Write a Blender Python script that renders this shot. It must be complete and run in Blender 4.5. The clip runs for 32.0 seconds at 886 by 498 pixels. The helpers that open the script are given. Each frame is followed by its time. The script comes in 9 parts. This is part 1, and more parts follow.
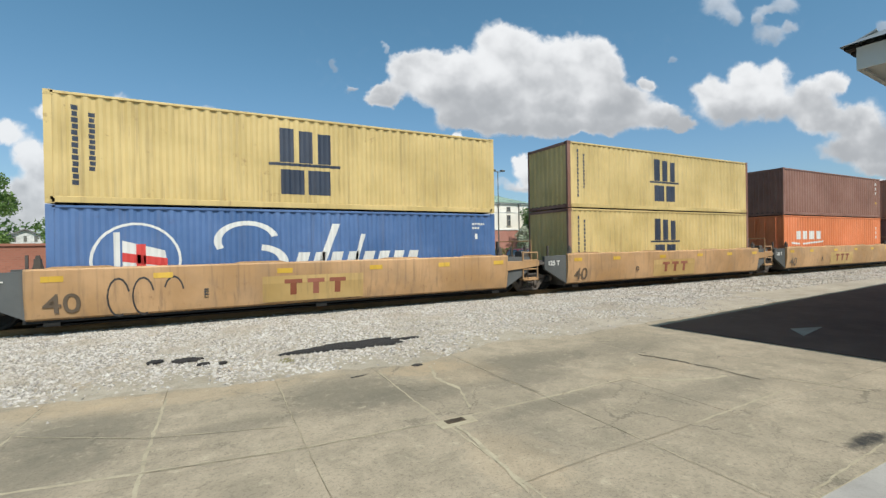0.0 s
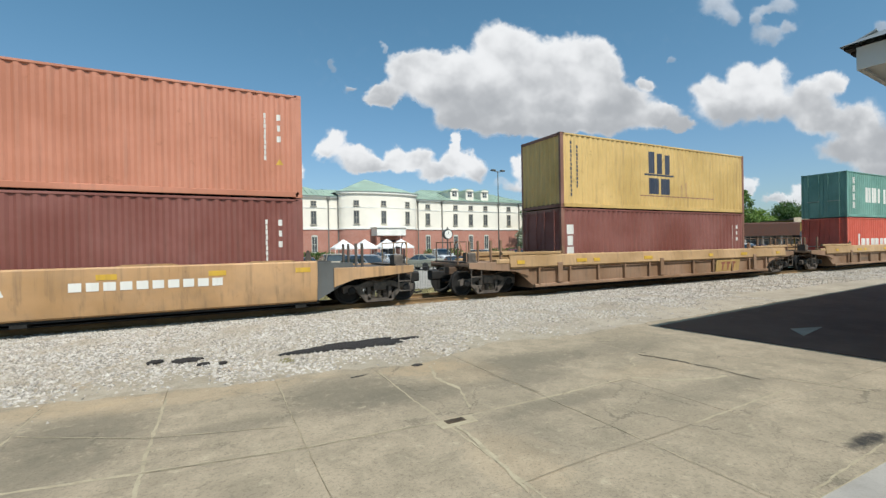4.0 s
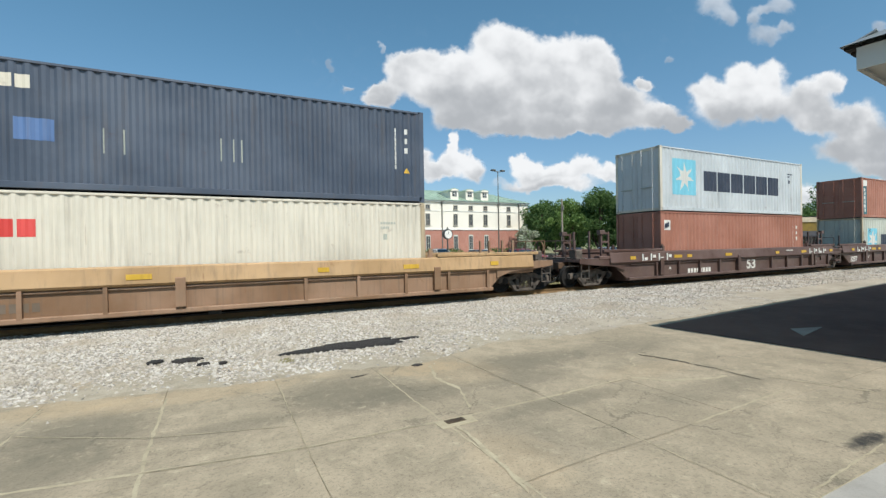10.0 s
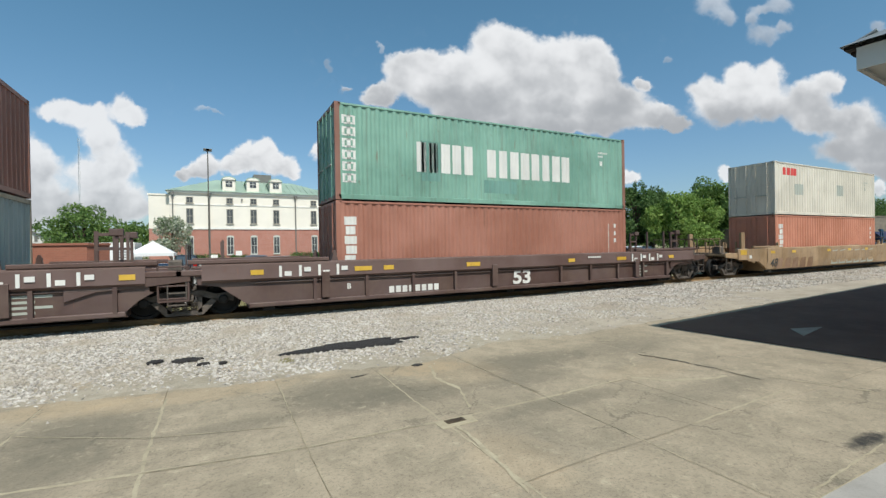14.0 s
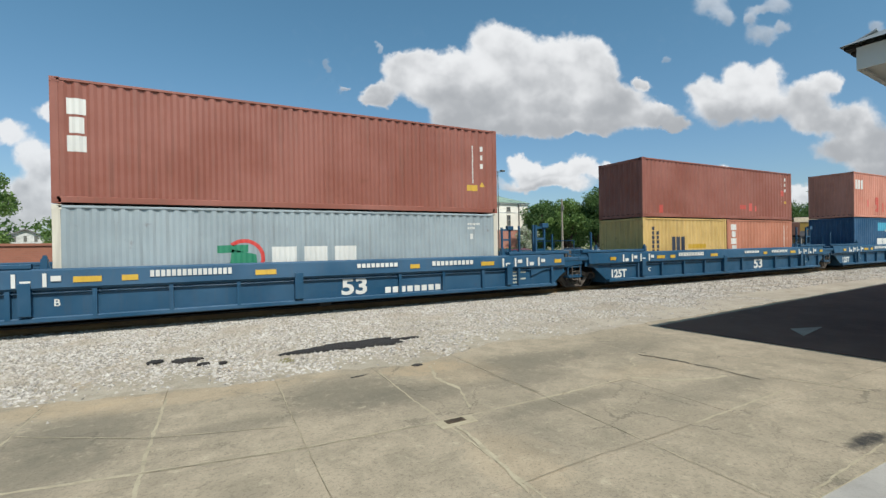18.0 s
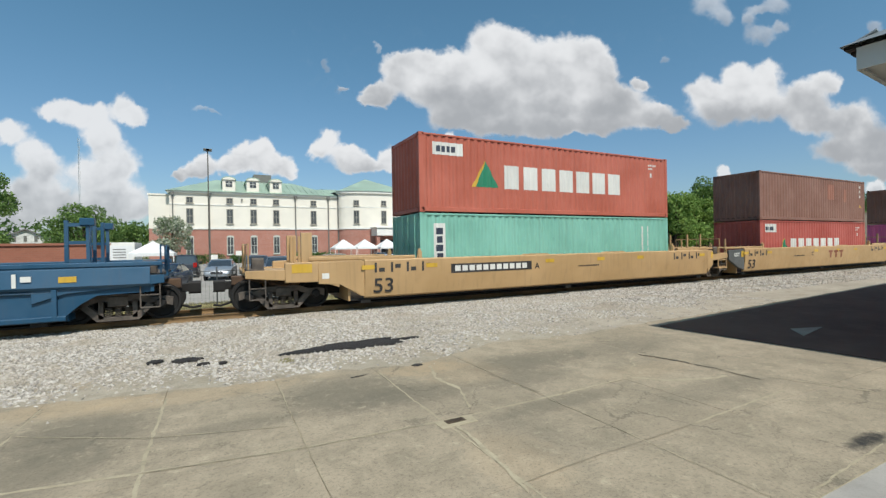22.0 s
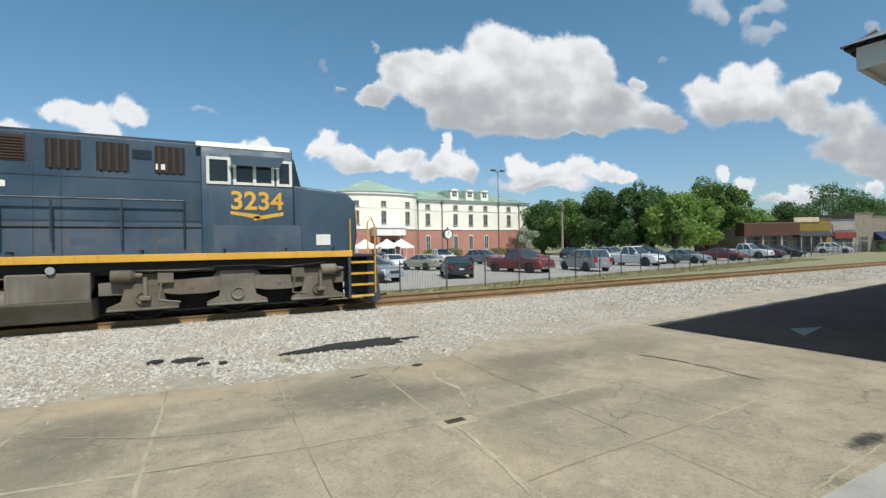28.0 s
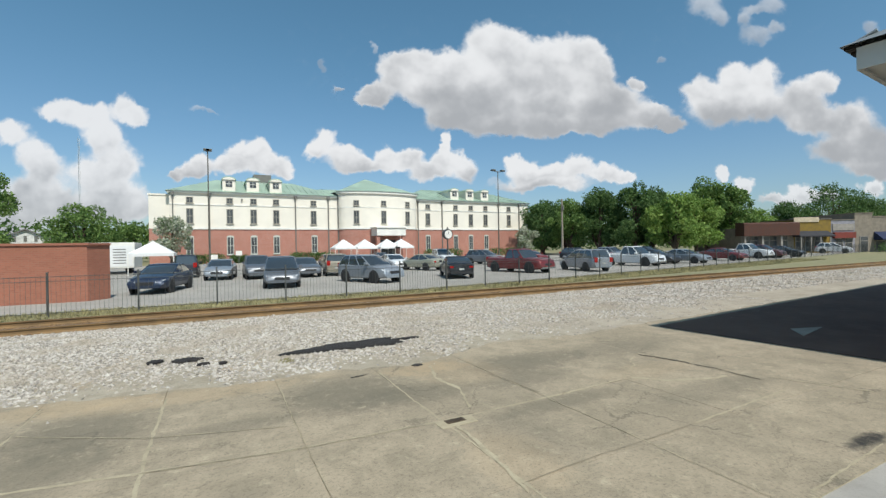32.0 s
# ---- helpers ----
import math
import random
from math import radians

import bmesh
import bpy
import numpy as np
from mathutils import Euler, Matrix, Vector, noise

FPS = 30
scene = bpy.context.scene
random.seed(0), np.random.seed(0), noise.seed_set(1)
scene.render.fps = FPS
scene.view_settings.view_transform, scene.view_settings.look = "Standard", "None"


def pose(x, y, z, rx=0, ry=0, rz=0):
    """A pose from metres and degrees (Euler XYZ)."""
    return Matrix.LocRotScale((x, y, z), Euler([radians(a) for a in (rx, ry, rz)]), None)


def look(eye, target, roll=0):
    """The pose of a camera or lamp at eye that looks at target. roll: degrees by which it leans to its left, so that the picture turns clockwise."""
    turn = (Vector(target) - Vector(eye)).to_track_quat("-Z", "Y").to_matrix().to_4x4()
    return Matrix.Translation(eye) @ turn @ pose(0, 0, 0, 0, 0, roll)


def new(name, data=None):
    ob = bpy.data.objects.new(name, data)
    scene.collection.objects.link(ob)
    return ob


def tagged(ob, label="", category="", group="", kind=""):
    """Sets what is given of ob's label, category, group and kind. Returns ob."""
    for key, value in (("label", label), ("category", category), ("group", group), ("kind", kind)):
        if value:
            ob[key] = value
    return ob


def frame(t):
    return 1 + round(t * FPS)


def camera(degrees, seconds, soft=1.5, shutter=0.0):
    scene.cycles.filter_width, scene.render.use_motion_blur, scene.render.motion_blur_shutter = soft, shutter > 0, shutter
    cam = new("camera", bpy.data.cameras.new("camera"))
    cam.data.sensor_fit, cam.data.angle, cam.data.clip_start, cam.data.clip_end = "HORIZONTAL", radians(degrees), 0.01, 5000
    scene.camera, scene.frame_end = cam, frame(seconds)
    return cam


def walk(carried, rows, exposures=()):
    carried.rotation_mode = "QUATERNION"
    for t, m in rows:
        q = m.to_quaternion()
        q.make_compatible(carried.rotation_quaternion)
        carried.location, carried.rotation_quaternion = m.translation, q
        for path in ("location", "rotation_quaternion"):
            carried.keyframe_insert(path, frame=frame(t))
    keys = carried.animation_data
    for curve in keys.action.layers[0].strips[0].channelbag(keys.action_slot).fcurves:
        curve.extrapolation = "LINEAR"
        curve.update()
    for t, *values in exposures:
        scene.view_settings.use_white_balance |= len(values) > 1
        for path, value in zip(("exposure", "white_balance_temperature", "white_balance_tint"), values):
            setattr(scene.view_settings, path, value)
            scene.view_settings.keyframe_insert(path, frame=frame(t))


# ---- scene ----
cam = camera(89.873, 32.0, soft=1.4)
EYE = Vector((0.0, 0.0, 1.85))
YAW, PITCH = radians(27.354), radians(-0.329)
AIM = Vector((math.sin(YAW) * math.cos(PITCH), math.cos(YAW) * math.cos(PITCH), math.sin(PITCH)))
CAMERA_POSE = look(EYE, EYE + AIM * 10, -0.957)
walk(cam, [(0.0, CAMERA_POSE), (32.0, CAMERA_POSE)], exposures=[(t, e, 6430, 9.5) for t, e in (
    (0.0, 0.08), (1.0, 0.16), (2.0, 0.03), (3.0, 0.08), (6.0, 0.02), (7.5, -0.03), (9.0, 0.03), (10.0, 0.14), (11.0, 0.02), (12.0, 0.06), (13.2, 0.08), (14.0, 0.02), (17.0, 0.03), (20.0, 0.03), (23.0, -0.07), (25.0, -0.02), (27.5, 0.12), (28.2, 0.06), (30.0, -0.01), (32.0, -0.01))])

# ---- daylight ----
SUN_FROM = Vector((0.01, -0.715, 1.0)).normalized()
SUN_ELEV = math.asin(SUN_FROM.z)
SUN_AZ = math.atan2(SUN_FROM.x, SUN_FROM.y)
world = bpy.data.worlds.new("sky")
scene.world = world
world.use_nodes = True
wn = world.node_tree.nodes
wl = world.node_tree.links
sky = wn.new("ShaderNodeTexSky")
sky.sky_type = 'NISHITA'
sky.sun_disc = False
sky.sun_elevation = SUN_ELEV
sky.sun_rotation = SUN_AZ
sky.air_density = 1.0
sky.dust_density = 1.1
sky.ozone_density = 0.9
wn["Background"].inputs["Strength"].default_value = 0.106
# a milky blue low down, a deeper and clearer blue higher up
way = wn.new("ShaderNodeTexCoord")
parts = wn.new("ShaderNodeSeparateXYZ")
wl.new(way.outputs["Generated"], parts.inputs[0])
rise = wn.new("ShaderNodeMapRange")
rise.interpolation_type = 'SMOOTHSTEP'
for i, v in ((1, 0.02), (2, 0.5), (3, 0.0), (4, 1.0)):
    rise.inputs[i].default_value = v
wl.new(parts.outputs[2], rise.inputs[0])
tint = wn.new("ShaderNodeMix")
tint.data_type = 'RGBA'
tint.inputs[6].default_value = (0.81, 0.96, 1.07, 1.0)
tint.inputs[7].default_value = (0.75, 1.14, 1.13, 1.0)
wl.new(rise.outputs[0], tint.inputs[0])
hue = wn.new("ShaderNodeMix")
hue.data_type, hue.blend_type = 'RGBA', 'MULTIPLY'
hue.inputs[0].default_value = 1.0
wl.new(tint.outputs[2], hue.inputs[7])
wl.new(sky.outputs[0], hue.inputs[6])
wl.new(hue.outputs[2], wn["Background"].inputs["Color"])
sun_data = bpy.data.lights.new("sun", 'SUN')
sun_data.energy = 4.6
sun_data.angle = radians(0.55)
sun_data.color = (1.0, 0.95, 0.875)
sun = new("sun", sun_data)
sun.matrix_world = look(SUN_FROM * 60, (0, 0, 0))

# ---- mesh building ----
RNG = random.Random(7)


class Geo:
    """Collects vertices and faces for one mesh."""

    def __init__(self):
        self.v, self.f = [], []

    def add(self, verts, faces):
        n = len(self.v)
        self.v.extend(tuple(p) for p in verts)
        self.f.extend(tuple(i + n for i in f) for f in faces)
        return self

    def box(self, x0, x1, y0, y1, z0, z1):
        return self.add([(x0, y0, z0), (x1, y0, z0), (x1, y1, z0), (x0, y1, z0), (x0, y0, z1), (x1, y0, z1), (x1, y1, z1), (x0, y1, z1)],
                        [(3, 2, 1, 0), (4, 5, 6, 7), (0, 1, 5, 4), (1, 2, 6, 5), (2, 3, 7, 6), (3, 0, 4, 7)])

    def cbox(self, x0, x1, y0, y1, z0, z1, c=0.02):
        """A box with its long edges along x chamfered."""
        pts = [(y0 + c, z0), (y1 - c, z0), (y1, z0 + c), (y1, z1 - c), (y1 - c, z1), (y0 + c, z1), (y0, z1 - c), (y0, z0 + c)]
        return self.loft([[(x, y, z) for y, z in pts] for x in (x0, x1)])

    def loft(self, rings, caps=True, closed=True):
        n, k = len(self.v), len(rings[0])
        for r in rings:
            self.v.extend(tuple(p) for p in r)
        for a in range(len(rings) - 1):
            for i in range(k if closed else k - 1):
                j = (i + 1) % k
                self.f.append((n + a * k + i, n + a * k + j, n + (a + 1) * k + j, n + (a + 1) * k + i))
        if caps:
            self.f.append(tuple(n + i for i in reversed(range(k))))
            self.f.append(tuple(n + (len(rings) - 1) * k + i for i in range(k)))
        return self

    def prism(self, pts, y0, y1):
        """An outline in x, z pushed from y0 to y1."""
        return self.loft([[(x, y0, z) for x, z in pts], [(x, y1, z) for x, z in pts]])

    def plate(self, pts, x0, x1):
        """An outline in y, z pushed from x0 to x1."""
        return self.loft([[(x0, y, z) for y, z in pts], [(x1, y, z) for y, z in pts]])

    def slab(self, pts, z0, z1):
        """An outline in x, y pushed from z0 to z1."""
        return self.loft([[(x, y, z0) for x, y in pts], [(x, y, z1) for x, y in pts]])

    def tube(self, path, r, seg=8, taper=None):
        rings = []
        for i, p in enumerate(path):
            p = Vector(p)
            d = (Vector(path[min(i + 1, len(path) - 1)]) - Vector(path[max(i - 1, 0)])).normalized()
            a = d.orthogonal().normalized()
            if abs(d.z) < 0.9:
                a = d.cross(Vector((0, 0, 1))).normalized()
            b = d.cross(a)
            rr = r if taper is None else taper[i]
            rings.append([p + (a * math.cos(t) + b * math.sin(t)) * rr for t in (2 * math.pi * k / seg for k in range(seg))])
        return self.loft(rings)

    def lathe(self, prof, axis="y", seg=16, o=(0, 0, 0)):
        """Rings of (offset along the axis, radius)."""
        rings = []
        for h, r in prof:
            ring = []
            for k in range(seg):
                c, s = math.cos(2 * math.pi * k / seg) * r, math.sin(2 * math.pi * k / seg) * r
                q = {"y": (c, h, s), "x": (h, c, s), "z": (c, s, h)}[axis]
                ring.append((q[0] + o[0], q[1] + o[1], q[2] + o[2]))
            rings.append(ring)
        return self.loft(rings)

    def mesh(self, name, smooth=True, angle=35):
        me = bpy.data.meshes.new(name)
        me.from_pydata(self.v, [], self.f)
        bm = bmesh.new()
        bm.from_mesh(me)
        bmesh.ops.recalc_face_normals(bm, faces=bm.faces)
        bm.to_mesh(me)
        bm.free()
        if smooth:
            me.polygons.foreach_set("use_smooth", [True] * len(me.polygons))
            me.set_sharp_from_angle(angle=radians(angle))
        return me


def part(name, shape, material, parent, label="", bevel=0.0):
    """Links a mesh as one object under a thing or a part."""
    me = shape.mesh(name) if isinstance(shape, Geo) else shape
    ob = new(name, me)
    ob.parent = parent
    if len(me.materials) == 0:
        me.materials.append(None)
    ob.material_slots[0].link = 'OBJECT'
    ob.material_slots[0].material = material
    if label:
        tagged(ob, label)
    if bevel:
        b = ob.modifiers.new("edge", 'BEVEL')
        b.width, b.segments, b.limit_method, b.angle_limit = bevel, 2, 'ANGLE', radians(40)
    return ob


def thing(name, label, category, group="", kind="", at=None):
    ob = new(name)
    ob.empty_display_size = 0.3
    tagged(ob, label, category, group, kind)
    if at is not None:
        ob.matrix_world = at
    return ob


def solid(name, shape, material, label="", category="", group="", kind="", bevel=0.0):
    """A thing or a piece of the setting that is one mesh."""
    ob = part(name, shape, material, None, "", bevel)
    return tagged(ob, label, category, group, kind)


# ---- materials ----
def lin(r, g, b):
    """Linear colour from everyday 0-255 values."""
    f = lambda c: (c / 255 / 12.92) if c <= 10 else ((c / 255 + 0.055) / 1.055) ** 2.4
    return (f(r) * 0.8, f(g) * 0.8, f(b) * 0.8)


class Nodes:
    def __init__(self, name):
        self.m = bpy.data.materials.new(name)
        self.m.use_nodes = True
        self.t = self.m.node_tree
        self.b = self.t.nodes["Principled BSDF"]

    def n(self, kind, **kw):
        x = self.t.nodes.new(kind)
        for k, v in kw.items():
            if k in x.inputs:
                x.inputs[k].default_value = v
        return x

    def l(self, a, b):
        self.t.links.new(a, b)

    def coords(self, spread=True):
        """Object space in metres, shifted for each object by chance."""
        c = self.n("ShaderNodeTexCoord").outputs["Object"]
        if not spread:
            return c
        r = self.n("ShaderNodeObjectInfo").outputs["Random"]
        a = self.n("ShaderNodeVectorMath")
        a.operation = 'MULTIPLY_ADD'
        self.l(r, a.inputs[0])
        a.inputs[1].default_value = (37.0, 91.0, 53.0)
        self.l(c, a.inputs[2])
        return a.outputs[0]

    def scaled(self, c, s):
        a = self.n("ShaderNodeVectorMath")
        a.operation = 'MULTIPLY'
        self.l(c, a.inputs[0])
        a.inputs[1].default_value = s
        return a.outputs[0]

    def noise(self, c, scale, detail=4, rough=0.55, distort=0.0):
        x = self.n("ShaderNodeTexNoise", Scale=scale, Detail=detail, Roughness=rough, Distortion=distort)
        self.l(c, x.inputs["Vector"])
        return x.outputs["Fac"]

    def ramp(self, fac, lo, hi, a=0.0, b=1.0):
        x = self.n("ShaderNodeMapRange")
        x.interpolation_type = 'SMOOTHSTEP'
        self.l(fac, x.inputs[0])
        for i, v in ((1, lo), (2, hi), (3, a), (4, b)):
            x.inputs[i].default_value = v
        return x.outputs[0]

    def mix(self, fac, a, b, mode='MIX'):
        x = self.n("ShaderNodeMix")
        x.data_type, x.blend_type = 'RGBA', mode
        for v, i in ((fac, 0), (a, 6), (b, 7)):
            if isinstance(v, (int, float)):
                x.inputs[i].default_value = v
            elif isinstance(v, tuple):
                x.inputs[i].default_value = (*v[:3], 1)
            else:
                self.l(v, x.inputs[i])
        return x.outputs[2]

    def math(self, op, a, b):
        x = self.n("ShaderNodeMath")
        x.operation = op
        for v, i in ((a, 0), (b, 1)):
            if isinstance(v, (int, float)):
                x.inputs[i].default_value = v
            else:
                self.l(v, x.inputs[i])
        return x.outputs[0]

    def finish(self, colour, rough=0.6, metal=0.0, bump=None, strength=0.2, dist=0.01):
        if isinstance(colour, tuple):
            self.b.inputs["Base Color"].default_value = (*colour, 1)
        else:
            self.l(colour, self.b.inputs["Base Color"])
        if isinstance(rough, (int, float)):
            self.b.inputs["Roughness"].default_value = rough
        else:
            self.l(rough, self.b.inputs["Roughness"])
        self.b.inputs["Metallic"].default_value = metal
        if bump is not None:
            x = self.n("ShaderNodeBump", Strength=strength, Distance=dist)
            self.l(bump, x.inputs["Height"])
            self.l(x.outputs[0], self.b.inputs["Normal"])
        return self.m


def dim(c, k):
    return tuple(min(1.0, v * k) for v in c)


def plain(name, c, rough=0.6, metal=0.0, var=0.18, scale=2.0, fine=30.0, bump=0.15):
    """A surface with broad and fine mottling."""
    k = Nodes(name)
    co = k.coords()
    broad, grain = k.noise(co, scale, 5), k.noise(co, fine, 3, 0.6)
    col = k.mix(k.ramp(broad, 0.3, 0.7), dim(c, 1 - var), dim(c, 1 + var))
    col = k.mix(k.math('MULTIPLY', grain, var * 0.9), col, dim(c, 0.55))
    return k.finish(col, k.ramp(broad, 0.3, 0.7, rough * 0.85, min(1, rough * 1.12)), metal, grain, bump, 0.006)


def worn_paint(name, c, fade=0.22, rust=0.5, dirt=0.35, rough=0.55, rustc=(0.12, 0.05, 0.025), dirtc=(0.10, 0.075, 0.055), grime=None):
    """Outdoor steel paint: faded patches, downward streaks, rust spots and dust."""
    k = Nodes(name)
    co = k.coords()
    streak = k.noise(k.scaled(co, (5.0, 5.0, 0.28)), 1.6, 5, 0.6)
    broad = k.noise(co, 0.5, 4)
    spots = k.noise(co, 2.3, 8, 0.7)
    runs = k.noise(k.scaled(co, (9.0, 9.0, 0.5)), 1.3, 6, 0.65)
    dents = k.noise(k.scaled(co, (1.0, 1.0, 1.6)), 0.9, 2)
    grain = k.noise(co, 45.0, 2)
    grey = sum(c) / 3
    c = tuple(v * 0.96 + grey * 0.04 for v in c)
    col = k.mix(k.ramp(broad, 0.3, 0.7), dim(c, 1 - fade), tuple(v + (0.75 - v) * fade * 0.28 for v in dim(c, 1 + fade * 0.6)))
    col = k.mix(k.math('MULTIPLY', k.ramp(streak, 0.48, 0.75), dirt), col, dirtc)
    col = k.mix(k.math('MULTIPLY', k.ramp(spots, 0.62, 0.72), rust), col, rustc)
    patch = k.math('MULTIPLY', k.ramp(runs, 0.6, 0.72), k.ramp(dents, 0.5, 0.66))
    col = k.mix(k.math('MULTIPLY', patch, min(1.0, rust * 1.3)), col, dim(rustc, 1.4))
    if grime:
        low = k.noise(co, 1.1, 6, 0.65)
        col = k.mix(k.ramp(low, 0.42, 0.68, 0.0, grime), col, (0.23, 0.165, 0.11))
    return k.finish(col, k.ramp(spots, 0.4, 0.75, rough * 0.9, min(1, rough * 1.4)), 0.0, k.mix(0.25, k.mix(0.5, grain, spots), dents), 0.35, 0.02)


STEEL = plain("dark_steel", (0.017, 0.015, 0.013), 0.65, 0.3, 0.35, 4)
TRUCK_IRON = plain("truck_iron", (0.105, 0.086, 0.07), 0.85, 0.0, 0.45, 5, 30, 0.3)
RUSTY = plain("rusty_steel", lin(92, 70, 52), 0.85, 0.0, 0.35, 3, 40, 0.3)
RAIL_SIDE = plain("rail_rust", lin(138, 110, 74), 0.8, 0.1, 0.25, 2, 40, 0.3)
RAIL_TOP = plain("rail_head", lin(142, 116, 84), 0.42, 0.5, 0.15, 2, 60, 0.1)
RUBBER = plain("tyre_rubber", (0.02, 0.02, 0.02), 0.85, 0, 0.2, 6)
CHROME = plain("bright_metal", (0.55, 0.56, 0.57), 0.25, 0.9, 0.1, 4)
GLASS_DARK = plain("tinted_glass", (0.012, 0.015, 0.018), 0.06, 0.0, 0.1, 1, 5, 0.0)
WHITE = worn_paint("white_marking", lin(232, 230, 222), 0.1, 0.12, 0.12)
BLACKMARK = worn_paint("black_marking", lin(44, 42, 42), 0.15, 0.1, 0.15)
YELLOWMARK = worn_paint("yellow_marking", lin(222, 176, 34), 0.15, 0.1, 0.25)
# black iron with the shade under the train worked into its colour
BLACK_UNDER = plain("shade_black_iron", (0.012, 0.011, 0.01), 0.8, 0.1, 0.4, 4)
FADED_INK = worn_paint("faded_dark_marking", lin(110, 92, 72), 0.2, 0.1, 0.3)
REDMARK = worn_paint("red_marking", lin(150, 80, 50), 0.15, 0.1, 0.25)

# ---- writing ----
TEXTS = {}


def text_mesh(s, size, bold=0.0):
    key = (s, size, bold)
    if key not in TEXTS:
        cu = bpy.data.curves.new("text", 'FONT')
        cu.body, cu.size, cu.extrude, cu.align_x, cu.offset = s, size, 0.002, 'CENTER', bold
        ob = bpy.data.objects.new("text", cu)
        scene.collection.objects.link(ob)
        TEXTS[key] = bpy.data.meshes.new_from_object(ob.evaluated_get(bpy.context.evaluated_depsgraph_get()))
        bpy.data.objects.remove(ob)
        bpy.data.curves.remove(cu)
    return TEXTS[key]


# the words are cut while the scene is still empty, which is quick
for words, size, bold in ((("53",), 0.66, 0.02), (("40", "48", "53"), 0.62, 0.006), (("A", "B", "C"), 0.22, 0.004), (("E", "D", "C", "B"), 0.24, 0.004), (("125 T", "125T"), 0.24, 0.006),
                          (("125T",), 0.42, 0.012), (("125T",), 0.44, 0.016), (("A", "C", "B"), 0.3, 0.004), (("3234",), 0.66, 0.014)):
    for s in words:
        text_mesh(s, size, bold)

# ---- the train: boxes ----
TRACK_Y = 14.28
RAIL_Z = 0.12
SPEED = 13.453
CARGO_Z = 0.37
BOX_W, BOX_L = 2.438, 12.192
RIDERS = []      # (thing, x at the start, y, z) of everything that rides on the train
SPINNERS = []    # (wheelset, its place in the truck, wheel radius)
WAVE = (0.0, 0.072, 0.140, 0.212)   # flute: outer flat, slope, inner flat, slope
PITCH_X = 0.280


def flute_profile(length):
    """(x, depth) corners of the fluted side between the corner posts."""
    n = int((length - 0.36) / PITCH_X)
    s = -n * PITCH_X / 2
    pts = [(-length / 2 + 0.14, 0.0)]
    for i in range(n):
        x = s + i * PITCH_X
        pts += [(x + 0.034, 0.0), (x + 0.102, 0.036), (x + 0.174, 0.036), (x + 0.242, 0.0)]
    pts.append((length / 2 - 0.14, 0.0))
    return pts


def clip_x(poly, a, b):
    """The part of a convex outline (x, z) between x = a and x = b."""
    for lim, keep in ((a, 1), (b, -1)):
        out = []
        for i, p in enumerate(poly):
            q = poly[(i + 1) % len(poly)]
            ip, iq = (p[0] - lim) * keep >= 0, (q[0] - lim) * keep >= 0
            if ip:
                out.append(p)
            if ip != iq:
                t = (lim - p[0]) / (q[0] - p[0])
                out.append((lim, p[1] + t * (q[1] - p[1])))
        poly = out
        if len(poly) < 3:
            return []
    return poly


def painted(polys, length, lift=0.004):
    """Paint that lies on the fluted side (the side towards -y), following its folds."""
    g = Geo()
    prof = flute_profile(length)
    for poly in polys:
        lo, hi = min(p[0] for p in poly), max(p[0] for p in poly)
        for (xa, da), (xb, db) in zip(prof, prof[1:]):
            if xb <= lo or xa >= hi:
                continue
            c = clip_x(poly, xa, xb)
            if len(c) >= 3:
                v = [(x, -BOX_W / 2 + 0.012 + da + (db - da) * (x - xa) / (xb - xa) - lift, z) for x, z in c]
                g.add(v, [tuple(range(len(v)))])
    return g


def rect(x0, x1, z0, z1):
    return [(x0, z0), (x1, z0), (x1, z1), (x0, z1)]


def word(x0, x1, z0, z1, n, gap=0.26, slit=False, slant=0.0):
    """Writing as a row of plain blocks."""
    out, w = [], (x1 - x0) / n
    for i in range(n):
        a, b = x0 + i * w, x0 + (i + 1 - gap) * w
        m, h = (z0 + z1) / 2, (z1 - z0)
        bars = ((z0, m - h * 0.06), (m + h * 0.06, z1)) if slit else ((z0, z1),)
        for c, d in bars:
            s0, s1 = (c - z0) * slant, (d - z0) * slant
            out.append([(a + s0, c), (b + s0, c), (b + s1, d), (a + s1, d)])
    return out


def column(x0, x1, z1, z0, n, gap=0.22):
    """Upright writing as a pile of plain blocks, from z1 down to z0."""
    h = (z1 - z0) / n
    return [rect(x0 + (0.12 * (x1 - x0) if i % 2 else 0), x1 - (0.1 * (x1 - x0) if i % 3 == 1 else 0), z1 - (i + 1 - gap) * h, z1 - i * h) for i in range(n)]


def ring(cx, cz, r0, r1, seg=28, a0=0, a1=360, sx=1.0):
    out = []
    for i in range(seg):
        a, b = radians(a0 + (a1 - a0) * i / seg), radians(a0 + (a1 - a0) * (i + 1) / seg)
        out.append([(cx + sx * r0 * math.cos(a), cz + r0 * math.sin(a)), (cx + sx * r1 * math.cos(a), cz + r1 * math.sin(a)),
                    (cx + sx * r1 * math.cos(b), cz + r1 * math.sin(b)), (cx + sx * r0 * math.cos(b), cz + r0 * math.sin(b))])
    return out


def star(cx, cz, r, n=7, inner=0.38):
    out = []
    for i in range(n):
        a = math.pi / 2 + 2 * math.pi * i / n
        w = math.pi / n
        out.append([(cx, cz), (cx + r * inner * math.cos(a - w), cz + r * inner * math.sin(a - w)), (cx + r * math.cos(a), cz + r * math.sin(a)),
                    (cx + r * inner * math.cos(a + w), cz + r * inner * math.sin(a + w))])
    return out


BOX_MESHES = {}


